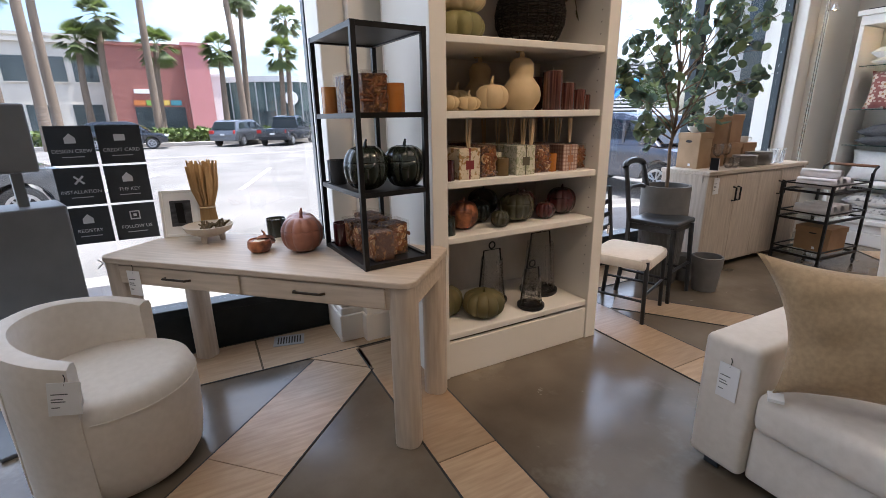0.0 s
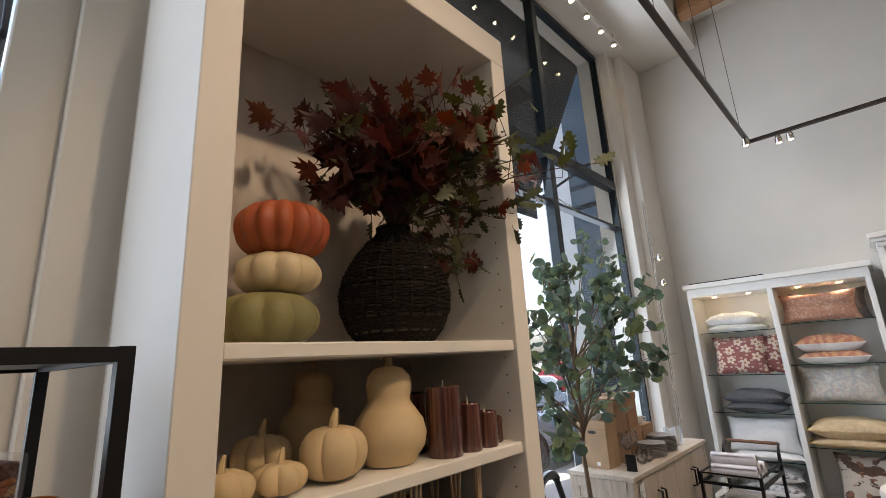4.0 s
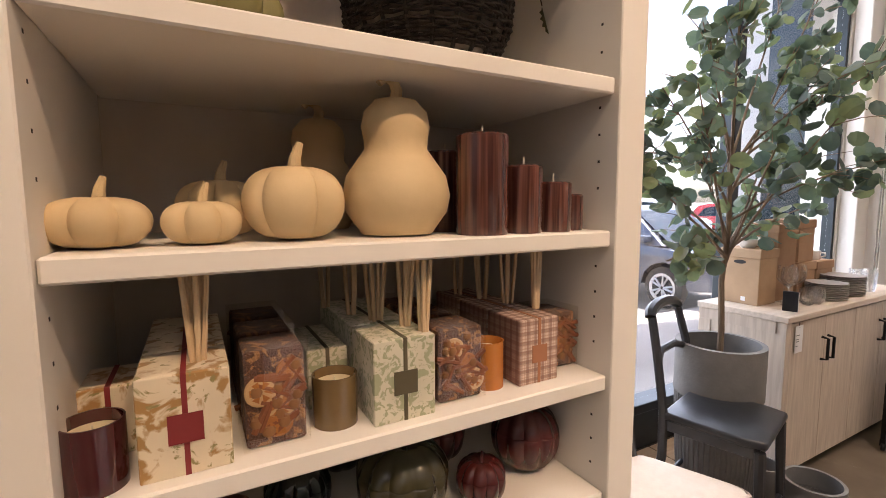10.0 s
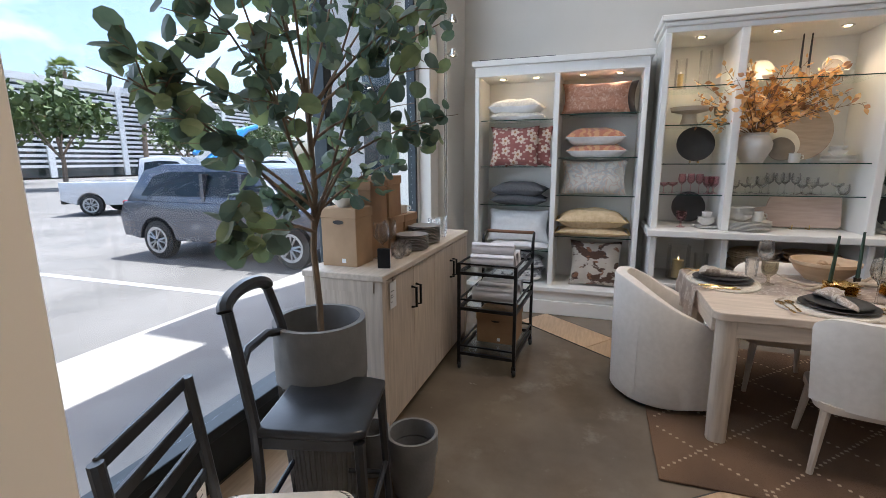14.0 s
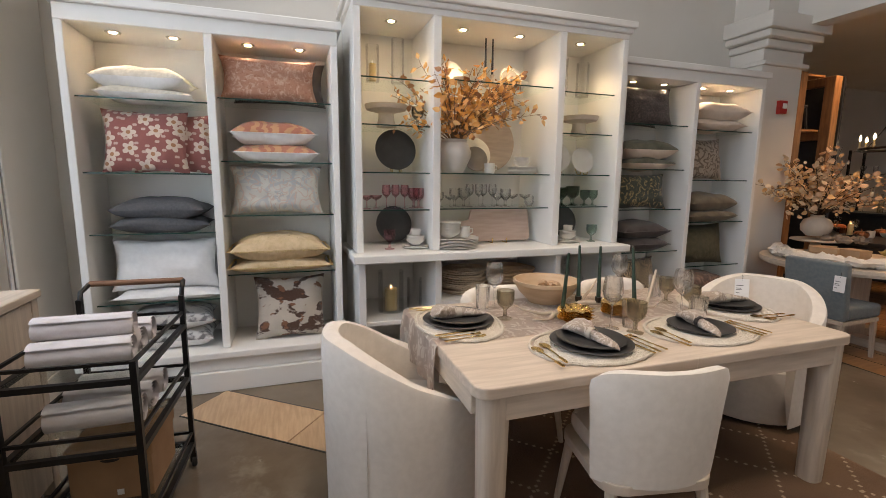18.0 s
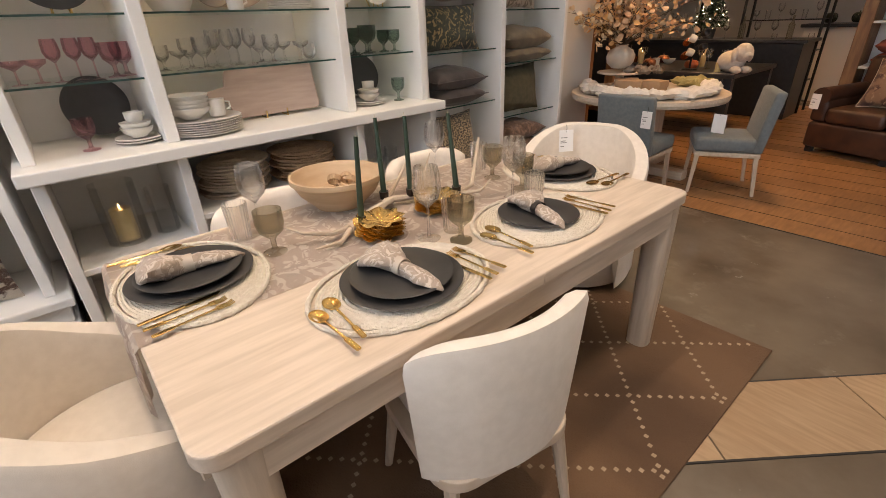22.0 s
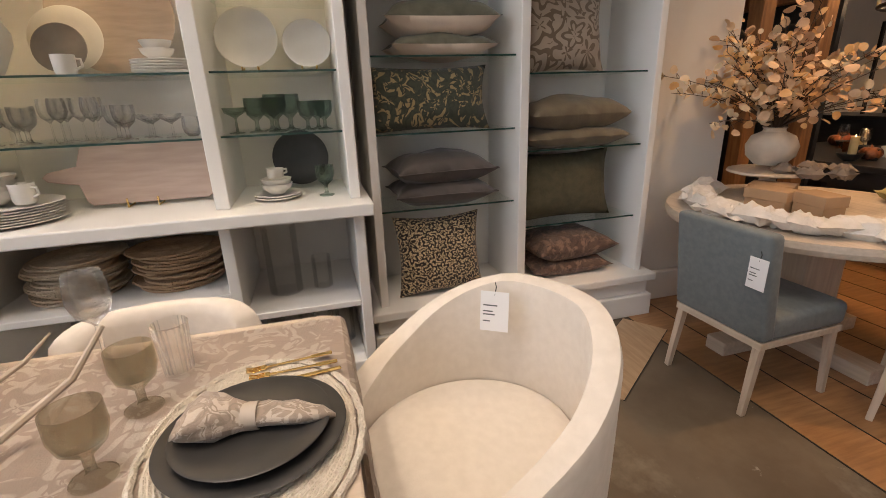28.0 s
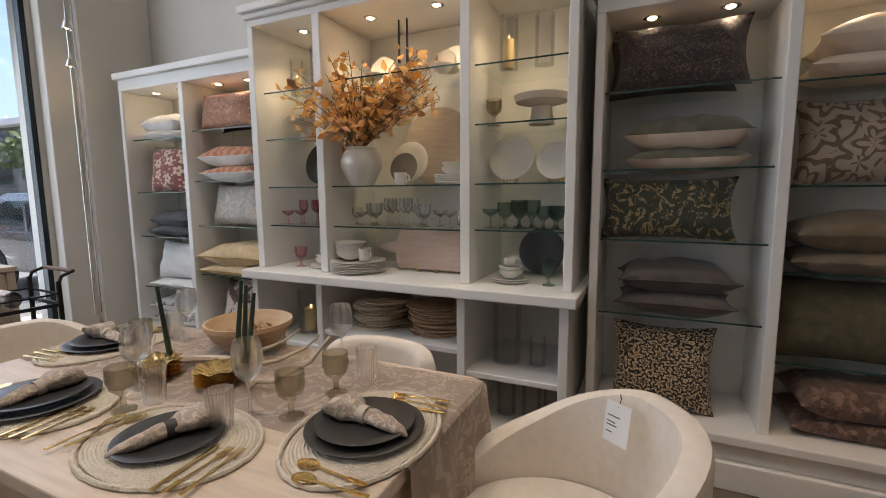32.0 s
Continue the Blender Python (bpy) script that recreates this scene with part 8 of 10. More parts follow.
bar_cart()
CARTM = pose(6.89, 4.035, 0, 0, 0, -3)
LINEN = mat("pale_lilac_linen", (0.70, 0.66, 0.66), (0.64, 0.60, 0.60), rough=0.95, scale=20, bump=0.15, bump_scale=300)
for x, y, z, r, rot in ((-0.17, 0.0, 0.812, 0.056, 4), (-0.05, 0.0, 0.812, 0.056, -3), (0.09, 0.01, 0.810, 0.056, 2), (-0.11, 0.01, 0.895, 0.05, 3), (-0.12, 0.0, 0.545, 0.06, 4), (0.02, 0.0, 0.545, 0.06, -4), (0.15, 0.0, 0.545, 0.06, 0)):
    rl = thing("rolled_throw", "rolled pale lilac linen throw on the cart", "throw", CARTM @ pose(x, y, z, 0, 0, rot), "rolled throws on the cart")
    own = bmesh.new()
    pts = []
    for k in range(60):
        a = k * 0.36
        q = r * (0.25 + 0.75 * k / 59)
        pts.append((q * math.cos(a), q * math.sin(a)))
    rows = []
    for yy in (-0.16, -0.155, 0.155, 0.16):
        rows.append([own.verts.new((px_ * (0.97 if abs(yy) > 0.157 else 1.0), yy, pz_)) for px_, pz_ in pts])
    for a, b in zip(rows, rows[1:]):
        for k in range(59):
            own.faces.new((a[k], a[k + 1], b[k + 1], b[k]))
    part("cloth", own, LINEN, rl, "", True)
storage_box(6.965, 4.025, 0.1345, 0.30, 0.30, 0.24, "brown cardboard box on the cart's bottom shelf", KRAFT2, -3, True)

# ---- pillows in the cabinets ----
def half_cushion(w, h, t, upper, seed):
    bm = cushion(w, h, t, seed=seed, crumple=0.016)
    bmesh.ops.bisect_plane(bm, geom=list(bm.verts) + list(bm.edges) + list(bm.faces), plane_co=(0, 0, 0.0), plane_no=(0, 0, 1 if upper else -1), clear_inner=True)
    return bm


def pillow(m, w, h, t, face, back, label, group, seed=0, welt=None, fringe=None):
    w, h, t = w * 1.10, h * 1.05, t * 1.25
    p = thing("throw_pillow", label, "pillow", m, group)
    part("front_cover", half_cushion(w, h, t, True, seed), face, p, "", True, 80)
    part("back_cover", half_cushion(w, h, t, False, seed), back, p, "", True, 80)
    if fringe:
        bm = bmesh.new()
        rng = random.Random(seed)
        for k in range(90):
            s = -1 if k % 2 else 1
            y = (k / 89 - 0.5) * h * 0.96
            x = s * w / 2 * 0.97
            bm = tube([(x, y, 0), (x + s * rng.uniform(0.012, 0.024), y + rng.uniform(-0.006, 0.006), rng.uniform(-0.008, 0.004))], 0.0022, 4, bm)
        for k in range(120):
            x = (k / 119 - 0.5) * w * 0.96
            bm = tube([(x, h / 2 * 0.97, 0), (x + rng.uniform(-0.006, 0.006), h / 2 * 0.97 + rng.uniform(0.012, 0.024), rng.uniform(-0.008, 0.004))], 0.0022, 4, bm)
        part("fringe", bm, fringe, p)
    elif welt:
        n = 40
        pts = []
        for k in range(n):
            a = k / n * 4
            i, f = int(a), a - int(a)
            u, v = ((2 * f - 1, -1), (1, 2 * f - 1), (1 - 2 * f, 1), (-1, 1 - 2 * f))[i]
            k2, k1 = 1 - 0.36 * (1 - v * v) * u * u * 0.28, 1 - 0.36 * (1 - u * u) * v * v * 0.28
            pts.append((u * w / 2 * k2, v * h / 2 * k1, 0))
        part("piping", tube(pts + pts[:1], 0.004, 5), welt, p)
    return p


def flat_pillow(y, z, w, d, t, face, back, label, group, seed, rot=0, **kw):
    return pillow(pose(8.36, y, z + t / 2, 0, 0, 90 + rot), w, d, t, face, back, label, group, seed, **kw)


def standing_pillow(y, z, w, h, t, face, back, label, group, seed, lean=12, x=8.34, rot=0, **kw):
    m = Matrix.Translation((x, y, z + h / 2 * math.cos(radians(lean)) + 0.004)) @ pose(0, 0, 0, 0, 0, -90 + rot) @ pose(0, 0, 0, 90 - lean)
    return pillow(m, w, h, t, face, back, label, group, seed, **kw)


C_IVORY = mat("ivory_textured_cotton", (0.72, 0.67, 0.57), (0.60, 0.55, 0.46), rough=0.95, scale=40, bump=0.5, bump_scale=120)
C_WHITE = mat("white_cotton", (0.78, 0.76, 0.73), (0.73, 0.71, 0.68), rough=0.95, scale=30, bump=0.2, bump_scale=260)
C_ROSE = flowers("rose_floral_print", (0.34, 0.12, 0.10), (0.70, 0.56, 0.46), (0.42, 0.20, 0.10), (0.60, 0.42, 0.34), 8.5)
C_GREY = mat("charcoal_linen", (0.11, 0.11, 0.115), (0.085, 0.085, 0.09), rough=0.95, scale=60, bump=0.3, bump_scale=300)
C_PEACH = pattern("peach_chenille", (0.52, 0.26, 0.165), [((0.62, 0.40, 0.29), 0.50, 0.62), ((0.40, 0.17, 0.10), 0.55, 0.68)], 34, "noise", 0.95, 0.6)
C_CORAL = pattern("coral_stripe", (0.46, 0.175, 0.105), [((0.56, 0.30, 0.15), 0.4, 0.7)], 9, "wave", 0.9, 0.3, (0.4, 1, 1))
C_PAISLEY = damask("pale_paisley", (0.70, 0.66, 0.58), [((0.50, 0.49, 0.47), 0.6, 0.8), ((0.60, 0.46, 0.37), 0.84, 0.95)], 5.5, 1.0, 7.0, 3.0, 0.2)
C_YELLOW = mat("butter_matelasse", (0.68, 0.52, 0.32), (0.58, 0.43, 0.245), rough=0.95, scale=22, bump=1.0, bump_scale=45)
C_TUFT = pattern("brown_cream_tufted", (0.66, 0.58, 0.48), [((0.10, 0.05, 0.03), 0.53, 0.56), ((0.27, 0.12, 0.06), 0.60, 0.63)], 6.5, "noise", 1.0, 1.0, (1, 1.7, 1))
C_MONO = pattern("grey_white_floral", (0.55, 0.53, 0.50), [((0.14, 0.13, 0.13), 0.5, 0.58)], 12, "noise")
C_TWEED = pattern("dark_tweed", (0.085, 0.062, 0.052), [((0.20, 0.15, 0.13), 0.52, 0.6), ((0.03, 0.022, 0.02), 0.55, 0.62)], 60, "noise", 0.95, 0.8)
C_SAGE = mat("sage_velvet", (0.115, 0.11, 0.075), (0.075, 0.075, 0.05), rough=0.8, scale=14, bump=0.2, sheen=0.2)
C_DAMASK = damask("green_gold_damask", (0.052, 0.060, 0.040), [((0.30, 0.23, 0.11), 0.66, 0.82), ((0.035, 0.042, 0.030), 0.72, 0.85)], 6.5, 0.9, 8.0, 5.0, 0.16)
C_TAUPE = mat("taupe_velvet", (0.085, 0.068, 0.060), (0.06, 0.048, 0.043), rough=0.6, scale=8, bump=0.1, sheen=0.25)
C_MEDAL = damask("cream_black_medallion", (0.60, 0.47, 0.29), [((0.025, 0.02, 0.018), 0.56, 0.62), ((0.025, 0.02, 0.018), 0.78, 0.84)], 12.0, 0.3, 9.0, 6.0, 0.03)
C_CREAM = mat("cream_silk", (0.66, 0.55, 0.44), (0.60, 0.49, 0.39), rough=0.6, scale=10, bump=0.1, sheen=0.2)
C_TOILE = damask("taupe_bouquet_print", (0.44, 0.36, 0.28), [((0.17, 0.125, 0.085), 0.60, 0.70)], 6.0, 0.7, 10.0, 5.0, 0.1)
C_OLIVE = mat("olive_velvet", (0.175, 0.14, 0.085), (0.13, 0.10, 0.062), rough=0.75, scale=12, bump=0.15, sheen=0.2)
C_MOSS = mat("moss_matelasse", (0.105, 0.095, 0.055), (0.072, 0.066, 0.038), rough=0.85, scale=20, bump=0.9, bump_scale=38)
C_RUST = pattern("rust_tapestry", (0.13, 0.08, 0.058), [((0.25, 0.155, 0.11), 0.5, 0.6), ((0.08, 0.05, 0.04), 0.56, 0.66)], 24, "noise", 0.95, 0.5)
C_YFR = mat("butter_yarn", (0.56, 0.41, 0.17), rough=0.95)
GA, GB = "pillows in the light cabinet", "pillows in the dark cabinet"
AL, AR, BL_, BR = 4.135, 3.365, 0.145, -0.685
Z0 = 0.286
flat_pillow(AL + 0.01, 1.949, 0.52, 0.34, 0.075, C_IVORY, C_WHITE, "ivory textured pillow at the bottom of a pair", GA, 1)
flat_pillow(AL + 0.03, 2.015, 0.50, 0.34, 0.135, C_IVORY, C_WHITE, "puffy ivory leaf-textured pillow on another", GA, 2, -5)
standing_pillow(AL + 0.04, 1.489, 0.46, 0.40, 0.13, C_ROSE, C_ROSE, "rose pillow with cream flowers", GA, 3, 10, 8.30)
standing_pillow(AL - 0.10, 1.489, 0.44, 0.40, 0.12, C_ROSE, C_ROSE, "rose floral pillow behind another", GA, 4, 10, 8.40)
flat_pillow(AL - 0.02, 1.097, 0.54, 0.36, 0.10, C_GREY, C_GREY, "charcoal linen pillow at the bottom of a pair", GA, 5, 4)
flat_pillow(AL - 0.02, 1.18, 0.52, 0.36, 0.13, C_GREY, C_GREY, "charcoal linen pillow on top of a pair", GA, 6, -3)
flat_pillow(AL - 0.04, 0.632, 0.60, 0.40, 0.07, C_WHITE, C_WHITE, "flat white cotton pillow under another", GA, 7)
standing_pillow(AL - 0.02, 0.70, 0.60, 0.34, 0.14, C_WHITE, C_WHITE, "plump white cotton lumbar pillow", GA, 8, 14, 8.32)
flat_pillow(AL - 0.02, Z0, 0.52, 0.40, 0.13, C_MONO, C_WHITE, "grey and white floral pillow at the bottom of a pair", GA, 9)
flat_pillow(AL - 0.02, Z0 + 0.125, 0.52, 0.40, 0.13, C_MONO, C_WHITE, "grey and white floral pillow on top of a pair", GA, 10, 5)
standing_pillow(AR + 0.03, 1.986, 0.58, 0.29, 0.13, C_PEACH, C_PEACH, "peach chenille lumbar pillow with a ruffled edge", GA, 11, 10, 8.28)
standing_pillow(AR - 0.04, 1.986, 0.58, 0.31, 0.10, C_TAUPE, C_TAUPE, "dark lumbar pillow behind a peach one", GA, 12, 8, 8.44)
flat_pillow(AR, 1.575, 0.52, 0.38, 0.12, C_CORAL, C_WHITE, "coral striped pillow with a white back, below another", GA, 13, welt=C_WHITE)
flat_pillow(AR + 0.02, 1.69, 0.52, 0.38, 0.15, C_CORAL, C_WHITE, "coral striped pillow with a white back, on top", GA, 14, 3, welt=C_WHITE)
standing_pillow(AR + 0.01, 1.208, 0.58, 0.34, 0.14, C_PAISLEY, C_PAISLEY, "pale paisley lumbar pillow", GA, 15, 12)
flat_pillow(AR, 0.794, 0.64, 0.42, 0.085, C_YELLOW, C_YELLOW, "butter-yellow fringed pillow below another", GA, 16, fringe=C_YFR)
flat_pillow(AR + 0.01, 0.87, 0.62, 0.42, 0.17, C_YELLOW, C_YELLOW, "plump butter-yellow fringed matelasse pillow", GA, 17, 2, fringe=C_YFR)
standing_pillow(AR - 0.05, Z0, 0.46, 0.45, 0.15, C_TUFT, C_TUFT, "brown and cream tufted square pillow", GA, 18, 12, 8.28)
standing_pillow(BL_ + 0.02, 1.98, 0.58, 0.34, 0.12, C_TWEED, C_TWEED, "dark brown tweed lumbar pillow", GB, 21, 10, 8.30)
standing_pillow(BL_ + 0.06, 1.98, 0.58, 0.33, 0.08, C_TAUPE, C_TAUPE, "dark lumbar pillow behind a tweed one", GB, 22, 8, 8.46)
flat_pillow(BL_ - 0.03, 1.58, 0.52, 0.36, 0.10, C_SAGE, C_CREAM, "sage velvet pillow with a cream back, below another", GB, 23)
flat_pillow(BL_ - 0.03, 1.675, 0.54, 0.36, 0.16, C_SAGE, C_CREAM, "sage velvet pillow with a cream back, on top", GB, 24, -4)
standing_pillow(BL_ + 0.05, 1.211, 0.60, 0.32, 0.13, C_DAMASK, C_DAMASK, "dark green and gold damask lumbar pillow", GB, 25, 10, 8.28)
flat_pillow(BL_ - 0.01, 0.81, 0.52, 0.38, 0.13, C_TAUPE, C_TAUPE, "taupe velvet pillow below another", GB, 26, welt=C_TAUPE)
flat_pillow(BL_ - 0.01, 0.925, 0.52, 0.38, 0.15, C_TAUPE, C_TAUPE, "taupe velvet pillow on top of another", GB, 27, 4, welt=C_TAUPE)
standing_pillow(BL_ + 0.03, Z0, 0.47, 0.45, 0.14, C_MEDAL, C_MEDAL, "cream pillow with a black medallion pattern", GB, 28, 12, 8.27)
flat_pillow(BR + 0.02, 1.957, 0.58, 0.40, 0.11, C_CREAM, C_CREAM, "cream silk pillow below another", GB, 31)
flat_pillow(BR - 0.02, 2.055, 0.58, 0.40, 0.16, C_CREAM, C_CREAM, "cream silk pillow on top of another", GB, 32, -3)
standing_pillow(BR + 0.09, 1.487, 0.46, 0.40, 0.13, C_TOILE, C_TOILE, "taupe square pillow with a bouquet print", GB, 33, 10, 8.32)
flat_pillow(BR + 0.02, 1.08, 0.60, 0.40, 0.11, C_OLIVE, C_OLIVE, "olive velvet pillow below another", GB, 34)
flat_pillow(BR + 0.02, 1.18, 0.60, 0.40, 0.16, C_OLIVE, C_OLIVE, "olive velvet pillow on top of another", GB, 35, 4)
standing_pillow(BR + 0.06, 0.641, 0.62, 0.40, 0.15, C_MOSS, C_MOSS, "large moss-green quilted pillow", GB, 36, 10, 8.32)
flat_pillow(BR + 0.02, Z0, 0.50, 0.40, 0.10, C_RUST, C_RUST, "rust tapestry pillow below another", GB, 37)
flat_pillow(BR + 0.0, Z0 + 0.095, 0.52, 0.40, 0.15, C_RUST, C_RUST, "rust tapestry pillow on top of another", GB, 38, 5)

# ---- tableware in the hutch ----
HG = "tableware in the hutch"
LB, CB_, RB_ = 2.545, 1.745, 0.935


def hurricane(x, y, z, r, h, candle_h, label="clear glass hurricane with a candle"):
    c = thing("hurricane_lamp", label, "candle holder", pose(x, y, z), "hurricanes in the hutch")
    part("glass_cylinder", lathe([(0.001, 0), (r, 0), (r, h), (r - 0.003, h), (r - 0.003, 0.006), (0.001, 0.006)], 36), CYLINDER, c, "", True)
    if candle_h:
        part("candle", lathe([(0, 0.0075), (r * 0.5, 0.0075), (r * 0.5, candle_h), (0, candle_h - 0.004)], 24, closed=False), WAXLIT, c, "ivory pillar candle", True)
        part("flame", lathe([(0.001, candle_h), (0.004, candle_h + 0.008), (0.001, candle_h + 0.022)], 8), FLAME, c, "", True)
    return c


# ivory wax with the candle's yellow glow put into its colour
WAXLIT = mat("warm_ivory_wax", (0.72, 0.56, 0.28), (0.66, 0.50, 0.23), rough=0.45)
for y, h, ch in ((LB + 0.13, 0.26, 0.13), (LB - 0.06, 0.32, 0.0)):
    hurricane(8.28, y, 2.175, 0.05, h, ch)
for y, h, ch in ((RB_ + 0.13, 0.30, 0.17), (RB_ - 0.08, 0.28, 0.0)):
    hurricane(8.28, y, 2.181, 0.055, h, ch)


def cake_stand(y, z):
    return solid("cake_stand", lathe([(r * 1.2, h * 1.2) for r, h in [(0.001, 0), (0.062, 0), (0.058, 0.02), (0.05, 0.05), (0.048, 0.085), (0.07, 0.092), (0.125, 0.105), (0.135, 0.135), (0.13, 0.135), (0.118, 0.112), (0.001, 0.10)]], 48), STONE, "pale stoneware pedestal bowl", "cake stand", pose(8.28, y, z), HG, smooth=True)


cake_stand(LB + 0.03, 1.852)
cake_stand(RB_ - 0.07, 1.854)
glassware("goblet", GOBLET_P, 8.22, LB - 0.2, 1.852, SMOKE, "smoky glass goblet beside a pedestal bowl", HG, 1.15)
glassware("goblet", GOBLET_P, 8.22, RB_ + 0.2, 1.854, SMOKE, "smoky glass goblet beside a pedestal bowl", HG, 1.15)


def stood_plate(y, z, r, material, label, stand=True, x=8.33, lean=14):
    p = thing("display_plate", label, "plate", pose(x, y, z), HG)
    pl = part("plate", plate_mesh(r), material, p, "", True)
    pl.matrix_basis = pose(0.0, 0, r + 0.012, 90 - lean, 0, -90)
    if stand:
        for s in (-1, 1):
            part("easel", tube([(0.05, s * 0.03, 0.06), (0.0, s * 0.035, 0.004), (-0.045, s * 0.035, 0.004), (-0.047, s * 0.035, 0.028)], 0.004, 6), GOLD, p, "gold wire easel")
    return p


stood_plate(LB - 0.05, 1.515, 0.16, SLATE, "charcoal plate on a gold easel")
stood_plate(LB - 0.06, 0.936, 0.148, SLATE, "charcoal plate leaning on the counter", False, 8.45)
stood_plate(RB_ + 0.12, 1.518, 0.14, CHINA, "white dinner plate on a gold easel")
stood_plate(RB_ - 0.15, 1.518, 0.115, CHINA, "small white plate on a gold easel")
stood_plate(RB_ - 0.05, 0.936, 0.145, SLATE, "charcoal plate leaning on the counter", False, 8.45)
stood_plate(CB_ + 0.27, 2.201, 0.10, CHINA, "cream plate lit from above", False, 8.42)
stood_plate(CB_ - 0.27, 2.201, 0.10, CHINA, "cream plate lit from above", False, 8.42)
stood_plate(CB_ - 0.23, 2.201, 0.08, CHINAGREY, "small grey plate before a cream one", False, 8.36)
bowl(8.24, CB_ + 0.24, 2.201, 0.065, 0.05, CHINA, "white bowl before a plate", HG)
bowl(8.24, CB_ - 0.27, 2.201, 0.065, 0.05, CHINA, "white bowl before a plate", HG)
for y in (CB_ + 0.03, CB_ - 0.03):
    tp = thing("taper_holder", "black taper candle in a small pale holder", "candle holder", pose(8.24, y + 0.01, 2.201), "tapers in the hutch")
    part("holder", lathe([(0.001, 0), (0.03, 0), (0.02, 0.02), (0.014, 0.07), (0.018, 0.09), (0.012, 0.092), (0.001, 0.085)], 20), STONE, tp, "", True)
    part("taper", lathe([(0.001, 0.088), (0.010, 0.088), (0.006, 0.36), (0.001, 0.365)], 14), BLACKWOOD, tp, "", True)
vz = solid("vase", lathe([(r * 1.3, h * 1.18) for r, h in [(0.001, 0), (0.06, 0), (0.075, 0.03), (0.105, 0.10), (0.108, 0.14), (0.09, 0.185), (0.075, 0.20), (0.085, 0.215), (0.08, 0.217), (0.068, 0.20), (0.08, 0.18), (0.001, 0.16)]], 44), CHINA, "round cream ceramic vase", "vase", pose(8.19, CB_ + 0.32, 1.516), HG, smooth=True)
FALL1 = leafy(mat("amber_leaf", (0.62, 0.35, 0.13), (0.52, 0.27, 0.09), rough=0.6, scale=20), 0.3)
FALL2 = leafy(mat("straw_leaf", (0.70, 0.48, 0.25), (0.60, 0.39, 0.18), rough=0.6, scale=20), 0.3)
FALL3 = mat("cinnamon_leaf", (0.46, 0.23, 0.10), (0.36, 0.17, 0.07), rough=0.6, scale=20)
TWIG_TAN = mat("tan_twig", (0.22, 0.13, 0.065), (0.15, 0.09, 0.045), rough=0.8)
rq = random.Random(5)
brs = [(rq.uniform(math.radians(75), math.radians(285)), rq.uniform(0.4, 1.4), rq.uniform(0.45, 0.78)) for _ in range(40)]
brs += [(math.radians(-95 + rq.uniform(-14, 14)), rq.uniform(0.6, 0.95), rq.uniform(0.6, 0.84)) for _ in range(16)]
spray("dried_bouquet", "dried amber-leaved stems in a vase", pose(8.17, CB_ + 0.32, 1.516 + 0.20), brs, ("pointed",), 0.06, [FALL1, FALL2, FALL3], TWIG_TAN, 33, per=16, reach=0.05, droop=0.06, category="dried flowers")
stood_plate(CB_ + 0.06, 1.516, 0.145, CHINA, "white plate leaning behind a mug", False, 8.40)
stood_plate(CB_ + 0.07, 1.516, 0.105, CHINAGREY, "grey salad plate before a white one", False, 8.34)
stood_plate(CB_ - 0.10, 1.516, 0.265, mat("limewashed_tray", (0.52, 0.43, 0.35), (0.44, 0.36, 0.29), rough=0.6, scale=6, stretch=(1, 6, 1)), "large limewashed round tray at the back", False, 8.52, 8)
mug(8.18, CB_ + 0.01, 1.516, 0.042, 0.08, "white mug on a glass shelf", HG, -90)
plate_stack(8.26, CB_ - 0.33, 1.516, 0.125, 5, CHINA, "stack of white plates under bowls", HG)
bowl(8.26, CB_ - 0.32, 1.516 + 0.062, 0.07, 0.045, CHINA, "white bowl on a stack of plates", HG)
bowl(8.26, CB_ - 0.32, 1.516 + 0.095, 0.065, 0.045, CHINA, "white bowl nested in another", HG)
k = 0
for y, pr, s in ((-0.40, STEMLESS_P, 1.0), (-0.33, COUPE_P, 1.0), (-0.24, COUPE_P, 1.0), (-0.15, GOBLET_P, 1.1), (-0.10, GOBLET_P, 1.1), (-0.03, WINE_P, 0.82), (0.03, WINE_P, 0.82), (0.09, WINE_P, 0.82), (0.15, WINE_P, 0.82), (0.22, GOBLET_P, 1.15), (0.28, GOBLET_P, 1.1), (0.34, COUPE_P, 0.9), (0.41, GOBLET_P, 0.9), (0.0, WINE_P, 0.82), (0.12, WINE_P, 0.82), (-0.2, COUPE_P, 1.0)):
    k += 1
    glassware("wine_glass", pr, 8.20 + (0.13 if k > 13 else 0.05 * (k % 2)), CB_ + y, 1.246, CLEAR, "clear stemmed glass on a glass shelf", "clear glasses in the hutch", s)
for y, pr, s, x in ((0.20, COUPE_P, 0.95, 8.2), (0.12, COUPE_P, 0.95, 8.25), (0.05, WINE_P, 0.80, 8.2), (-0.03, WINE_P, 0.80, 8.24), (-0.09, WINE_P, 0.80, 8.19), (-0.17, GOBLET_P, 1.15, 8.22), (-0.22, GOBLET_P, 1.15, 8.26)):
    glassware("pink_glass", pr, x, LB + y, 1.241, PINKGLASS, "rose-pink stemmed glass on a glass shelf", "pink glasses in the hutch", s)
for y, pr, s, x in ((0.21, COUPE_P, 1.1, 8.2), (0.12, GOBLET_P, 1.15, 8.2), (0.03, GOBLET_P, 1.25, 8.19), (-0.03, GOBLET_P, 1.25, 8.25), (-0.11, GOBLET_P, 1.0, 8.2), (-0.19, GOBLET_P, 1.0, 8.19), (-0.16, GOBLET_P, 1.0, 8.27), (0.06, GOBLET_P, 1.15, 8.3)):
    glassware("green_goblet", pr, x, RB_ + y, 1.25, GREENGLASS, "bottle-green glass goblet on a glass shelf", "green goblets in the hutch", s)


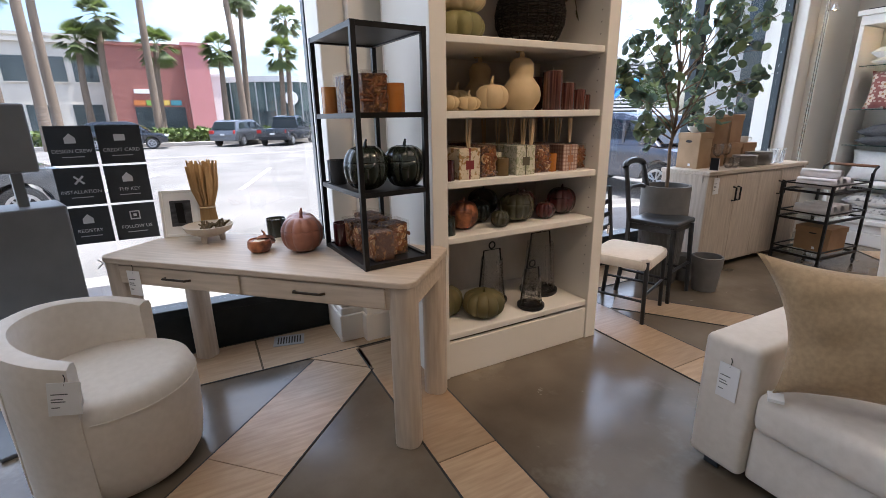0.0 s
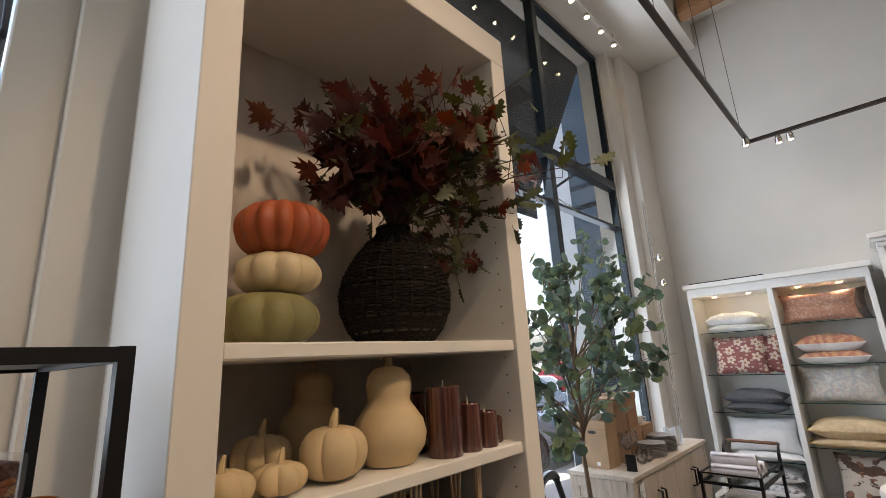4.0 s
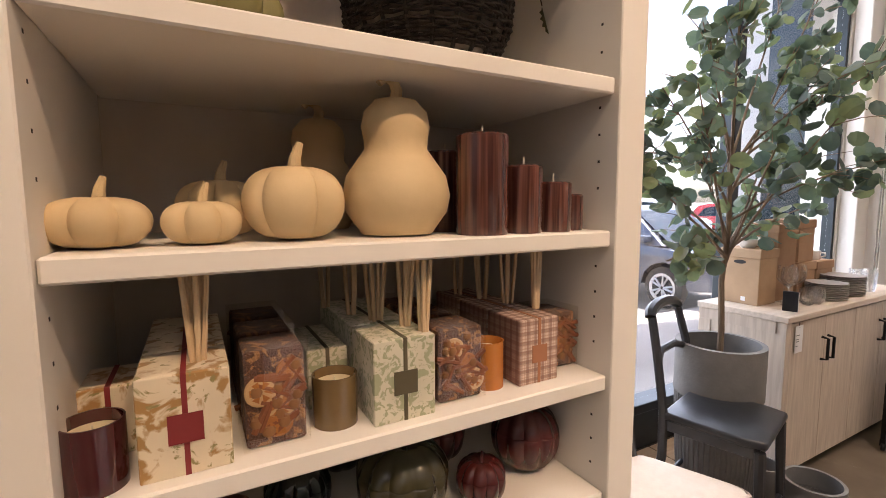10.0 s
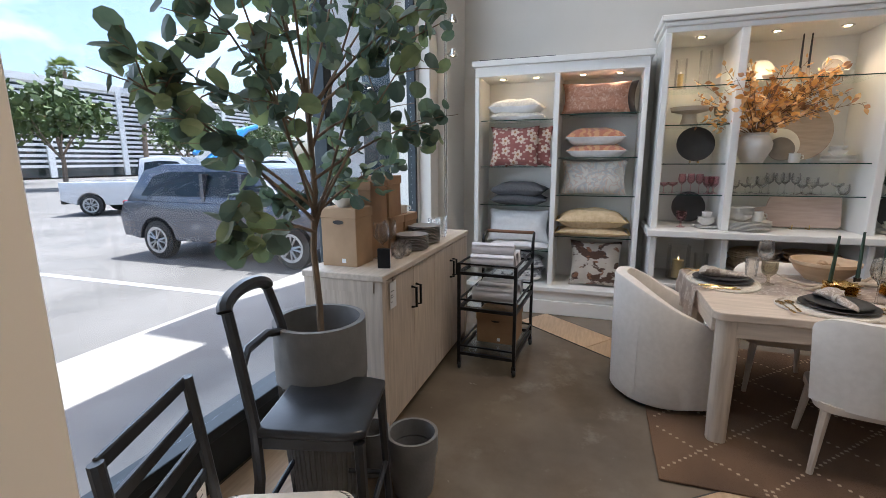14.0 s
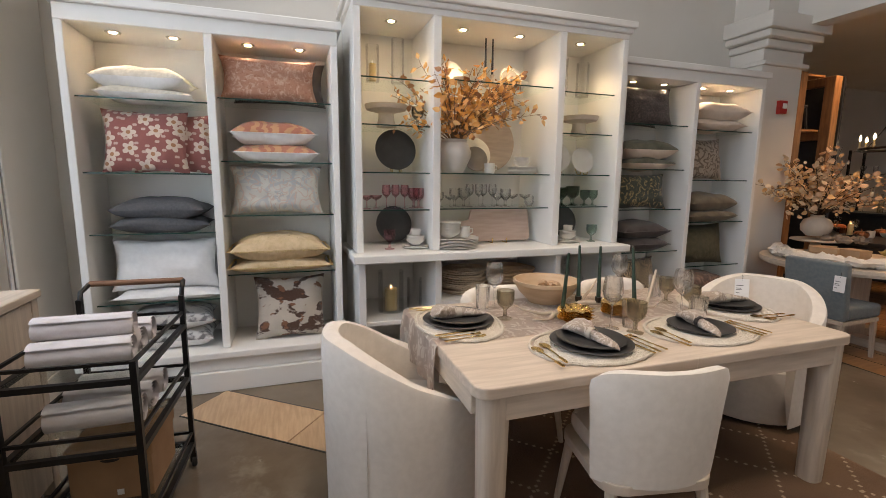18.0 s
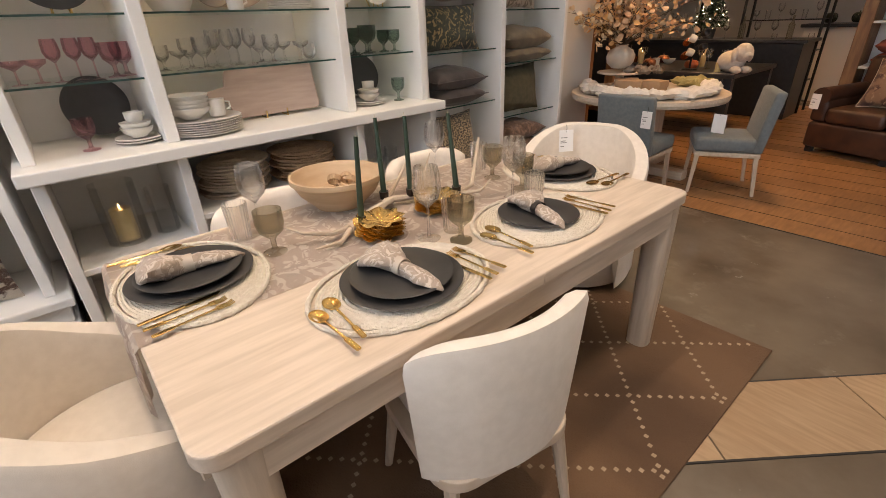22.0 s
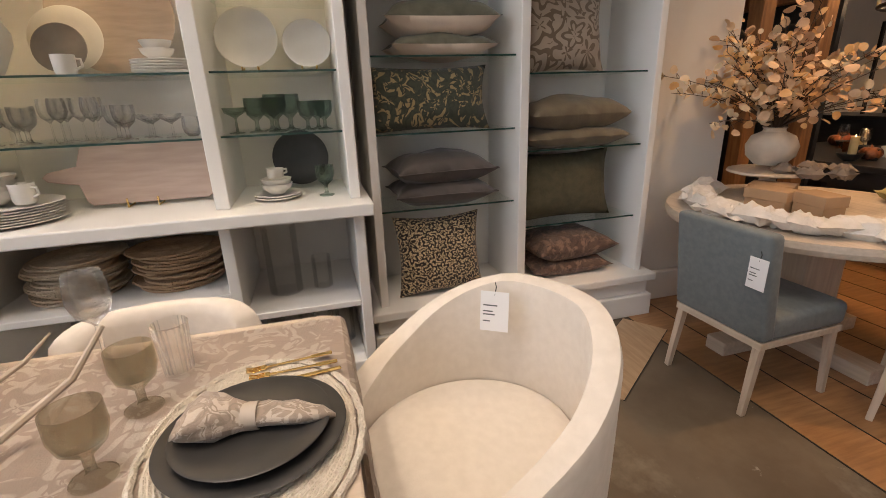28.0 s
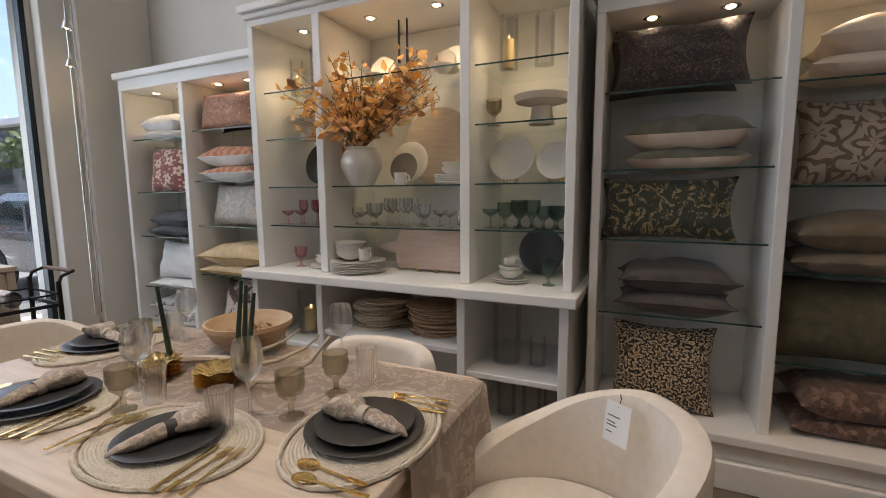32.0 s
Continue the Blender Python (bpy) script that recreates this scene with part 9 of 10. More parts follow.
def place_stack(y, x=8.16):
    plate_stack(x, y, 0.936, 0.11, 2, CHINA, "pair of white plates on the counter", HG, 0.012)
    bowl(x, y, 0.962, 0.075, 0.05, CHINA, "white cereal bowl on plates", HG)
    bowl(x, y, 0.985, 0.072, 0.05, CHINA, "white bowl nested in another", HG)
    mug(x, y, 1.038, 0.04, 0.045, "white espresso cup on bowls", HG, -60)


place_stack(LB - 0.17)
place_stack(RB_ + 0.07)
glassware("pink_glass", GOBLET_P, 8.14, LB + 0.04, 0.936, PINKGLASS, "rose-pink goblet on the counter", "pink glasses in the hutch", 1.1)
glassware("green_goblet", GOBLET_P, 8.14, RB_ - 0.16, 0.936, GREENGLASS, "bottle-green goblet on the counter", "green goblets in the hutch", 1.1)
plate_stack(8.12, CB_ + 0.32, 0.936, 0.188, 7, CHINA, "stack of white dinner plates on the counter", HG)
for j in range(4):
    bowl(8.12, CB_ + 0.38, 1.0165 + j * 0.02, 0.105, 0.06, CHINA, "white bowl in a nested stack", HG)
mug(8.10, CB_ + 0.25, 1.0165, 0.045, 0.085, "white mug on a stack of plates", HG, -110)
bd = thing("serving_board", "limewashed wooden serving board on gold easels", "board", pose(8.36, CB_ - 0.14, 0.936) @ Matrix.Scale(1.08, 4))
bb = prism([(-0.23, 0.02), (-0.21, 0.0), (0.25, 0.0), (0.27, 0.02), (0.27, 0.24), (0.25, 0.26), (-0.21, 0.26), (-0.23, 0.24), (-0.25, 0.17), (-0.36, 0.15), (-0.38, 0.13), (-0.36, 0.11), (-0.25, 0.09)], 0, 0.022, bevel=0.004)
b_ = part("board", bb, mat("limewashed_board", (0.56, 0.42, 0.34), (0.47, 0.34, 0.27), rough=0.6, scale=5, stretch=(1, 7, 1)), bd)
b_.matrix_basis = pose(-0.06, 0, 0.012, 78, 0, -90)
for s in (-0.05, 0.07):
    part("easel", tube([(0.0, s, 0.06), (-0.03, s, 0.003), (-0.105, s, 0.003), (-0.107, s, 0.04)], 0.004, 6), GOLD, bd, "copper wire easel")
RAFFIA = mat("woven_raffia", (0.64, 0.53, 0.39), (0.54, 0.43, 0.30), rough=0.95, scale=50, bump=0.9, bump_scale=110)
RAFFIA2 = mat("woven_seagrass", (0.50, 0.34, 0.20), (0.40, 0.26, 0.15), rough=0.95, scale=50, bump=0.9, bump_scale=110)
COIL = {}


def woven_mat_mesh(r, ry=None):
    """A flat mat coiled from rope."""
    ry = ry or r
    key = (r, ry)
    if key not in COIL:
        pts = []
        turns = int(r / 0.0085)
        n = turns * 28
        for k in range(n + 1):
            a = 2 * math.pi * turns * k / n
            q = 0.006 + (1 - 0.006 / r) * k / n * 1.0
            pts.append((q * r * math.cos(a), q * ry * math.sin(a), 0.005 + 0.0009 * math.sin(a * 9)))
        COIL[key] = tube(pts, 0.0068, 5)
    return COIL[key].copy()


for y, m_, n_ in ((CB_ + 0.21, RAFFIA, 13), (CB_ - 0.23, RAFFIA2, 13)):
    stk = thing("placemat_stack", "stack of round woven raffia placemats", "placemats", pose(8.24, y, 0.556), "placemats in the hutch")
    first = None
    for j in range(n_):
        mm = Matrix.Translation((random.uniform(-0.018, 0.012), random.uniform(-0.03, 0.03), j * 0.0145)) @ Matrix.Rotation(j, 4, "Z")
        if first is None:
            first = part("placemat", woven_mat_mesh(0.19), m_, stk)
            first.matrix_basis = mm
        else:
            again(first, stk, mm)
for y, z, r, h, ch in ((LB + 0.02, 0.436, 0.10, 0.32, 0.18), (LB - 0.17, 0.436, 0.06, 0.25, 0.0), (RB_ + 0.1, 0.436, 0.085, 0.36, 0.0), (RB_ - 0.09, 0.436, 0.05, 0.17, 0.0), (RB_ + 0.1, 0.10, 0.06, 0.2, 0.0), (RB_ - 0.06, 0.10, 0.06, 0.22, 0.0), (RB_ - 0.18, 0.10, 0.05, 0.25, 0.0)):
    hurricane(8.2, y, z, r, h, ch, "large clear glass cylinder in the hutch base")

# ---- the laid table ----
TT = 0.766
RUNNER = damask("rose_damask_linen", (0.64, 0.52, 0.42), [((0.76, 0.67, 0.57), 0.5, 0.78), ((0.59, 0.47, 0.38), 0.7, 0.9)], 6.5, 0.9, 7.0, 4.0, 0.2)
rn = thing("table_runner", "rose-beige damask runner hanging over both ends", "runner")
bm = bmesh.new()
rows = []
ys = [0.772, 0.776, 0.782, 0.795] + [0.795 + (2.718 - 0.795) * k / 24 for k in range(1, 24)] + [2.718, 2.730, 2.735, 2.737]
zs = [0.45, 0.62, 0.755, TT + 0.0015] + [TT + 0.0015] * 23 + [TT + 0.0015, 0.755, 0.66, 0.55]
for y, z in zip(ys, zs):
    rows.append([bm.verts.new((6.525 + 0.58 * j / 16, y + (0.012 * math.sin(j * 1.3) if z < 0.7 else 0) * (1 if y > 2 else -1), z + 0.0006 * math.sin(j * 2 + y * 9))) for j in range(17)])
for a, b in zip(rows, rows[1:]):
    for j in range(16):
        bm.faces.new((a[j], a[j + 1], b[j + 1], b[j]))
bmesh.ops.solidify(bm, geom=list(bm.faces), thickness=0.0015)
part("cloth", bm, RUNNER, rn, "", True)
JUTE = mat("ivory_braided_jute", (0.74, 0.67, 0.56), (0.66, 0.58, 0.47), rough=0.95, scale=70, bump=1.0, bump_scale=160)
NAPKIN = damask("taupe_damask_napkin", (0.38, 0.30, 0.235), [((0.53, 0.45, 0.37), 0.5, 0.75), ((0.31, 0.245, 0.19), 0.72, 0.85)], 11, 0.9, 7.0, 4.0, 0.2)
RINGM = mat("bone_ring", (0.52, 0.44, 0.35), rough=0.5)
RINGD = mat("dark_leather_ring", (0.035, 0.028, 0.025), rough=0.5)


def napkin(m, ring, seed):
    n = thing("napkin", "damask napkin drawn through a ring on the plate", "napkin", m, "napkins on the table")
    rng = random.Random(seed)
    bm = bmesh.new()
    rings = []
    prof = [(-0.135, 0.020, 0.010), (-0.125, 0.052, 0.020), (-0.10, 0.064, 0.030), (-0.06, 0.056, 0.032), (-0.025, 0.034, 0.026), (0.0, 0.021, 0.021), (0.03, 0.024, 0.021), (0.08, 0.028, 0.017), (0.13, 0.018, 0.011), (0.155, 0.004, 0.004)]
    for x, w, h in prof:
        ring_ = []
        for k in range(20):
            a = 2 * math.pi * k / 20
            f = 1 + 0.16 * math.sin(3 * a + x * 30 + seed) + 0.10 * math.sin(7 * a + x * 40)
            ring_.append(bm.verts.new((x, w * math.cos(a) * f, h + h * math.sin(a) * f * 0.95)))
        rings.append(ring_)
    for a, b in zip(rings, rings[1:]):
        for k in range(20):
            bm.faces.new((a[k], a[(k + 1) % 20], b[(k + 1) % 20], b[k]))
    bm.faces.new(rings[0][::-1])
    bm.faces.new(rings[-1])
    bmesh.ops.recalc_face_normals(bm, faces=bm.faces)
    part("cloth", bm, NAPKIN, n, "", True, 75)
    part("ring", join(None, lathe([(0.0245, -0.014), (0.0265, -0.014), (0.0265, 0.014), (0.0245, 0.014), (0.0245, -0.014)], 28, closed=False), pose(0.0, 0, 0.021, 0, 90, 0)), ring, n, "", True)
    return n


def spoon(m, l=0.18):
    s = thing("spoon", "gold spoon beside the plate", "cutlery", m, "gold cutlery")
    bm = lathe([(0.001, 0), (0.6, 0.02), (1.0, 0.16), (0.96, 0.17), (0.55, 0.06), (0.001, 0.04)], 24, None, Matrix.LocRotScale((l * 0.36, 0, 0.0), None, (0.034, 0.0225, 0.03)))
    part("bowl", bm, GOLD, s, "", True)
    part("handle", B(-l * 0.62, -0.004, 0.0035, l * 0.22, 0.004, 0.0065, 0.0015, 1), GOLD, s)
    part("handle_end", B(-l * 0.66, -0.007, 0.0035, -l * 0.35, 0.007, 0.0066, 0.003, 1), GOLD, s)
    return s


def fork(m, l=0.19):
    s = thing("fork", "gold fork beside the plate", "cutlery", m, "gold cutlery")
    part("handle", B(-l * 0.6, -0.004, 0.0025, l * 0.22, 0.004, 0.0055, 0.0015, 1), GOLD, s)
    part("handle_end", B(-l * 0.62, -0.007, 0.0025, -l * 0.35, 0.007, 0.0056, 0.0025, 1), GOLD, s)
    part("neck", B(l * 0.2, -0.011, 0.0025, l * 0.28, 0.011, 0.0055, 0.002, 1), GOLD, s)
    for k in range(4):
        y = -0.0093 + k * 0.0062
        part("tine", tube([(l * 0.27, y, 0.004), (l * 0.36, y, 0.002), (l * 0.44, y, 0.006)], 0.0016, 5), GOLD, s)
    return s


def knife(m, l=0.21):
    s = thing("knife", "gold knife beside the plate", "cutlery", m, "gold cutlery")
    part("handle", B(-l * 0.55, -0.006, 0.002, 0.0, 0.006, 0.007, 0.002, 1), GOLD, s)
    part("blade", prism([(0.0, -0.005), (l * 0.1, -0.009), (l * 0.38, -0.009), (l * 0.45, 0.004), (l * 0.4, 0.008), (0.0, 0.006)], 0.003, 0.005, bevel=0.0006), GOLD, s)
    return s


def setting(x, y, rot, ring, seed, nap=0, two=True):
    """One place; rot 0 faces +x, the diner sits at -x."""
    m = pose(x, y, TT, 0, 0, rot)
    pm = thing("placemat", "oval ivory braided placemat", "placemat", m, "placemats on the table")
    part("braid", woven_mat_mesh(0.195, 0.265), JUTE, pm)
    part("braided_rim", tube([((0.203 + 0.0015 * math.sin(k * 2.1)) * math.cos(2 * math.pi * k / 90), (0.273 + 0.0015 * math.sin(k * 2.1)) * math.sin(2 * math.pi * k / 90), 0.0065 + 0.0012 * math.sin(k * 1.7)) for k in range(91)], 0.0078, 6), JUTE, pm)
    zc = 0.0125
    if two:
        solid("charger", plate_mesh(0.174), SLATE, "charcoal charger plate on a placemat", "plate", m @ pose(0.0, 0.0, zc), "plates on the table", smooth=True)
        zc += 0.0165
    solid("plate", plate_mesh(0.146), SLATE, "charcoal dinner plate on a placemat", "plate", m @ pose(0.0, 0.0, zc), "plates on the table", smooth=True)
    napkin(m @ pose(0.0, 0.0, zc + 0.007, 0, 0, 180 + nap), ring, seed)
    for k, yy in enumerate((0.20, 0.245)):
        spoon(m @ pose(-0.035 - 0.03 * k, yy + 0.012, 0.0115, 0, 0, -4 + 6 * k))
    knife(m @ pose(-0.06, -0.168, 0.0115, 0, 0, 6))
    for k, yy in enumerate((-0.225, -0.262)):
        fork(m @ pose(-0.05 + 0.01 * k, yy + 0.018, 0.0115, 0, 0, 3 + 4 * k))


setting(6.325, 2.095, 0, RINGM, 1, 7)
setting(6.352, 1.46, 0, RINGD, 2, -18, False)
setting(6.785, 2.53, -90, RINGM, 3, 172)
setting(6.62, 0.985, 90, RINGM, 4, -9)
TG = "glasses on the table"
for x, y in ((6.782, 2.277), (6.415, 1.785), (6.605, 1.252), (6.80, 1.23)):
    glassware("smoke_goblet", GOBLET_P, x, y, TT, SMOKE, "smoky glass goblet on the table", TG, 1.12)
for x, y in ((6.985, 2.245), (6.505, 1.85), (6.553, 1.372), (7.03, 1.38)):
    glassware("wine_glass", WINE_P, x, y, TT, CLEAR, "large clear wine glass on the table", TG, 1.12)


def ribbed_tumbler(x, y):
    key = "ribbed"
    if key not in GLASS_MESH:
        GLASS_MESH[key] = finish(lathe([(0.001, 0.0), (0.031, 0.0), (0.033, 0.004), (0.041, 0.135), (0.039, 0.136), (0.036, 0.13), (0.029, 0.012), (0.001, 0.012)], 80, lobes=20, depth=0.05), "tumbler", CLEAR, True, 60)
    ob = new("tumbler", GLASS_MESH[key])
    ob.location = (x, y, TT)
    return tagged(ob, "ribbed clear glass tumbler on the table", "glass", TG)


for x, y in ((6.97, 2.32), (6.495, 1.75), (6.93, 1.19), (6.446, 1.372)):
    ribbed_tumbler(x, y)

wb = thing("wooden_bowl", "pale turned wooden bowl holding napkin rings", "bowl", pose(7.03, 1.895, TT + 0.002))
TURNED = mat("turned_pale_wood", (0.56, 0.40, 0.25), (0.47, 0.325, 0.19), rough=0.55, scale=6, bump=0.06, stretch=(1, 1, 5))
part("bowl", lathe([(0.001, 0), (0.10, 0), (0.105, 0.01), (0.155, 0.06), (0.18, 0.105), (0.188, 0.11), (0.188, 0.13), (0.178, 0.13), (0.165, 0.105), (0.12, 0.05), (0.001, 0.03)], 56), TURNED, wb, "", True)
rg = random.Random(2)
for k in range(7):
    a, q = rg.uniform(0, 6.28), rg.uniform(0.02, 0.09)
    rr = part("napkin_ring", lathe([(0.019, -0.012), (0.024, -0.012), (0.026, 0), (0.024, 0.012), (0.019, 0.012), (0.019, -0.012)], 24, closed=False), RAFFIA2, wb, "", True)
    rr.matrix_basis = pose(q * math.cos(a), q * math.sin(a), 0.075 + 0.012 * (k % 3), rg.uniform(20, 90), 0, rg.uniform(0, 180))

GREENWAX = mat("dark_green_taper_wax", (0.028, 0.05, 0.03), (0.022, 0.04, 0.025), rough=0.35)
ANTLER = mat("pale_antler", (0.56, 0.46, 0.35), (0.40, 0.31, 0.22), rough=0.6, scale=8, bump=0.1)
ant = thing("antler_candelabra", "antler candle holder with four dark green tapers", "candelabra", pose(0, 0, 0))
spine = [(6.72, 2.03, TT + 0.022), (6.79, 1.90, TT + 0.03), (6.845, 1.76, TT + 0.03), (6.80, 1.66, TT + 0.03), (6.70, 1.54, TT + 0.032), (6.72, 1.44, TT + 0.04), (6.80, 1.34, TT + 0.10), (6.84, 1.28, TT + 0.19)]
part("main_beam", tube(spine, 0.018, 8, r2=0.006), ANTLER, ant, "", True)
for pts in ([(6.74, 2.0, TT + 0.025), (6.72, 2.10, TT + 0.03), (6.76, 2.18, TT + 0.045), (6.82, 2.24, TT + 0.075)], [(6.72, 2.03, TT + 0.022), (6.66, 2.10, TT + 0.018), (6.66, 2.19, TT + 0.025)], [(6.84, 1.80, TT + 0.03), (6.90, 1.72, TT + 0.045), (6.96, 1.62, TT + 0.09), (6.99, 1.56, TT + 0.14)], [(6.80, 1.66, TT + 0.03), (6.88, 1.58, TT + 0.04), (6.95, 1.50, TT + 0.08), (6.98, 1.45, TT + 0.13)], [(6.70, 1.54, TT + 0.03), (6.64, 1.47, TT + 0.04), (6.63, 1.42, TT + 0.08)]):
    part("tine", tube(pts, 0.012, 7, r2=0.003), ANTLER, ant, "", True)
for (x, y), (lx, ly) in zip(((6.712, 1.985), (6.865, 1.785), (6.815, 1.69), (6.70, 1.545)), ((-0.03, 0.0), (0.03, -0.012), (0.02, -0.01), (0.045, -0.005))):
    part("candle_cup", lathe([(0.001, 0), (0.017, 0), (0.019, 0.03), (0.014, 0.03), (0.001, 0.02)], 16, m=Matrix.Translation((x, y, TT + 0.035))), BRONZE, ant, "", True)
    part("taper_candle", tube([(x, y, TT + 0.055), (x + lx * 0.5, y + ly * 0.5, TT + 0.2), (x + lx, y + ly, TT + 0.345)], 0.012, 12, r2=0.007), GREENWAX, ant, "dark green taper candle", True)
    part("wick", tube([(x + lx, y + ly, TT + 0.345), (x + lx + 0.003, y + ly, TT + 0.358)], 0.0012, 5), WICK, ant)


def gold_stack(x, y, star, label):
    g = thing("gold_trays", label, "dishes", pose(x, y, TT + 0.002), "gold dishes on the table")
    for k in range(5):
        own = bmesh.new()
        rings = []
        nseg = 48
        for r, z in ((0.004, 0.0), (0.045, 0.002), (0.075, 0.014), (0.082, 0.02), (0.078, 0.0215), (0.045, 0.006), (0.004, 0.004)):
            ring_ = []
            for i in range(nseg):
                a = 2 * math.pi * i / nseg
                q = r * (1 + (0.24 if star else 0.06) * (r / 0.08) * (abs(math.sin((4 if star else 7) * a)) - 0.5))
                ring_.append(own.verts.new((q * math.cos(a), q * math.sin(a), z + (0.004 * math.sin(8 * a) * r / 0.08))))
            rings.append(ring_)
        for a, b in zip(rings, rings[1:]):
            for i in range(nseg):
                own.faces.new((a[i], a[(i + 1) % nseg], b[(i + 1) % nseg], b[i]))
        own.faces.new(rings[0][::-1])
        own.faces.new(rings[-1])
        bmesh.ops.recalc_face_normals(own, faces=own.faces)
        d = part("dish", own, GOLD, g, "", True, 70)
        d.matrix_basis = pose(0, 0, k * 0.0125, 0, 0, k * 11)
    return g


gold_stack(6.64, 1.955, True, "stack of star-shaped gold dishes")
gold_stack(6.68, 1.673, False, "stack of round scalloped gold dishes")

# ---- the back room ----
def parsons_chair(m, label):
    """Upholstered chair, facing -y, on oak legs."""
    c = thing("upholstered_chair", label, "chair", m, "grey chairs at the round table")
    part("seat", B(-0.235, -0.25, 0.36, 0.235, 0.20, 0.475, 0.03, 3), GREYCLOTH, c, "", True)
    bm = B(-0.235, 0.17, 0.36, 0.235, 0.25, 0.84, 0.022, 3)
    for v in bm.verts:
        v.co.y += max(0, v.co.z - 0.45) * 0.16
    part("backrest", bm, GREYCLOTH, c, "", True)
    part("seat_frame", B(-0.23, -0.24, 0.325, 0.23, 0.24, 0.3595, 0.003, 1), WASHED_X, c)
    for sx in (-1, 1):
        part("front_leg", tube([(sx * 0.205, -0.215, 0.33), (sx * 0.215, -0.235, 0.0)], 0.024, 4, r2=0.017), WASHED_Z, c)
        part("back_leg", tube([(sx * 0.205, 0.215, 0.33), (sx * 0.215, 0.255, 0.0)], 0.024, 4, r2=0.017), WASHED_Z, c)
    return c


c1 = parsons_chair(pose(7.32, -1.12, 0, 0, 0, 2), "slate-grey upholstered chair with a tag on its back")
hang_tag(c1, pose(-0.20, 0.306, 0.74, 0, 0, 180), 0.08, 0.13)
c2 = parsons_chair(pose(6.80, -1.66, 0, 0, 0, 118), "slate-grey upholstered chair turned sideways")
hang_tag(c2, pose(0.18, -0.10, 0.66, 0, 0, -118), 0.10, 0.15)

rtb = thing("round_table", "round washed-oak table on a cross base", "table", pose(7.55, -1.66, 0))
part("tabletop", lathe([(0.001, 0.70), (0.62, 0.70), (0.68, 0.705), (0.69, 0.73), (0.685, 0.76), (0.001, 0.762)], 64), WASHED_X, rtb, "", True, 30)
part("pedestal", B(-0.14, -0.14, 0.08, 0.14, 0.14, 0.70, 0.01, 2), WASHED_Z, rtb)
part("cross_foot", B(-0.48, -0.06, 0.0, 0.48, 0.06, 0.0795, 0.006, 2), WASHED_X, rtb)
part("cross_foot", B(-0.06, 0.0605, 0.0, 0.06, 0.48, 0.0795, 0.006, 2), WASHED_X, rtb)
part("cross_foot", B(-0.06, -0.48, 0.0, 0.06, -0.0605, 0.0795, 0.006, 2), WASHED_X, rtb)

NAPW = mat("white_fringed_linen", (0.72, 0.69, 0.64), (0.62, 0.58, 0.52), rough=0.95, scale=14, bump=0.4, bump_scale=90)
NAPO = mat("ochre_fringed_linen", (0.38, 0.33, 0.14), (0.30, 0.26, 0.10), rough=0.95, scale=14, bump=0.4)
rn_ = random.Random(6)
for k in range(24):
    a = radians(20 + k * 10.4)
    r = 0.53
    x, y = 7.55 + r * math.cos(a), -1.66 + r * math.sin(a)
    ob = solid("folded_napkin", cushion(rn_.uniform(0.14, 0.20), rn_.uniform(0.18, 0.24), rn_.uniform(0.045, 0.085), n=8, crumple=0.035, seed=60 + k), NAPO if k in (20, 21, 22, 23) else NAPW, "crumpled fringed linen napkin in a ring round the table", "napkin", pose(x, y, 0.763 + 0.04, rn_.uniform(-12, 12), rn_.uniform(-12, 12), math.degrees(a) + rn_.uniform(-25, 25)), "napkins round the table", smooth=True)
for x, y, w, d, h, r in ((7.62, -1.46, 0.20, 0.12, 0.11, 12), (7.42, -1.52, 0.17, 0.12, 0.115, -8), (7.75, -1.62, 0.2, 0.14, 0.10, 30)):
    storage_box(x, y, 0.764, w, d, h, "small kraft gift box on the round table", KRAFT, r, False, "kraft boxes on the round table")
ped = solid("pedestal_tray", lathe([(0.001, 0), (0.09, 0), (0.05, 0.03), (0.04, 0.10), (0.18, 0.118), (0.22, 0.13), (0.215, 0.142), (0.001, 0.135)], 44), WASHED_X, "round wooden pedestal tray", "tray", pose(7.92, -1.78, 0.764), smooth=True)
for k in range(5):
    solid("folded_napkin", cushion(0.13, 0.10, 0.05, n=8, crumple=0.03, seed=90 + k), mat("taupe_linen", (0.24, 0.19, 0.145), rough=0.95, bump=0.3) if "taupe_linen" not in MATS else MATS["taupe_linen"], "taupe linen napkin on the pedestal tray", "napkin", pose(7.72 + 0.14 * math.cos(k * 1.1 + 1), -1.86 + 0.14 * math.sin(k * 1.1 + 1), 0.925, 0, 0, k * 50), "napkins on the tray", smooth=True)
jar = solid("urn_vase", lathe([(0.001, 0), (0.075, 0), (0.125, 0.05), (0.135, 0.11), (0.11, 0.165), (0.06, 0.19), (0.055, 0.205), (0.065, 0.215), (0.05, 0.212), (0.001, 0.19)], 40), STONE, "pale weathered urn vase", "vase", pose(7.94, -1.79, 0.935), smooth=True)
DRY1 = mat("blush_dried_leaf", (0.66, 0.44, 0.26), (0.54, 0.33, 0.18), rough=0.65, scale=20)
DRY2 = mat("cream_dried_leaf", (0.74, 0.58, 0.38), (0.64, 0.48, 0.29), rough=0.65, scale=20)
rz = random.Random(14)
spray("dried_bouquet", "large bouquet of blush and cream dried leaves", pose(7.94, -1.79, 1.12), [(rz.uniform(0, 6.28), rz.uniform(0.3, 1.45), rz.uniform(0.45, 0.86)) for _ in range(60)], ("round",), 0.05, [DRY1, DRY2, FALL2], TWIG, 44, per=17, reach=0.07, droop=0.1, category="dried flowers")

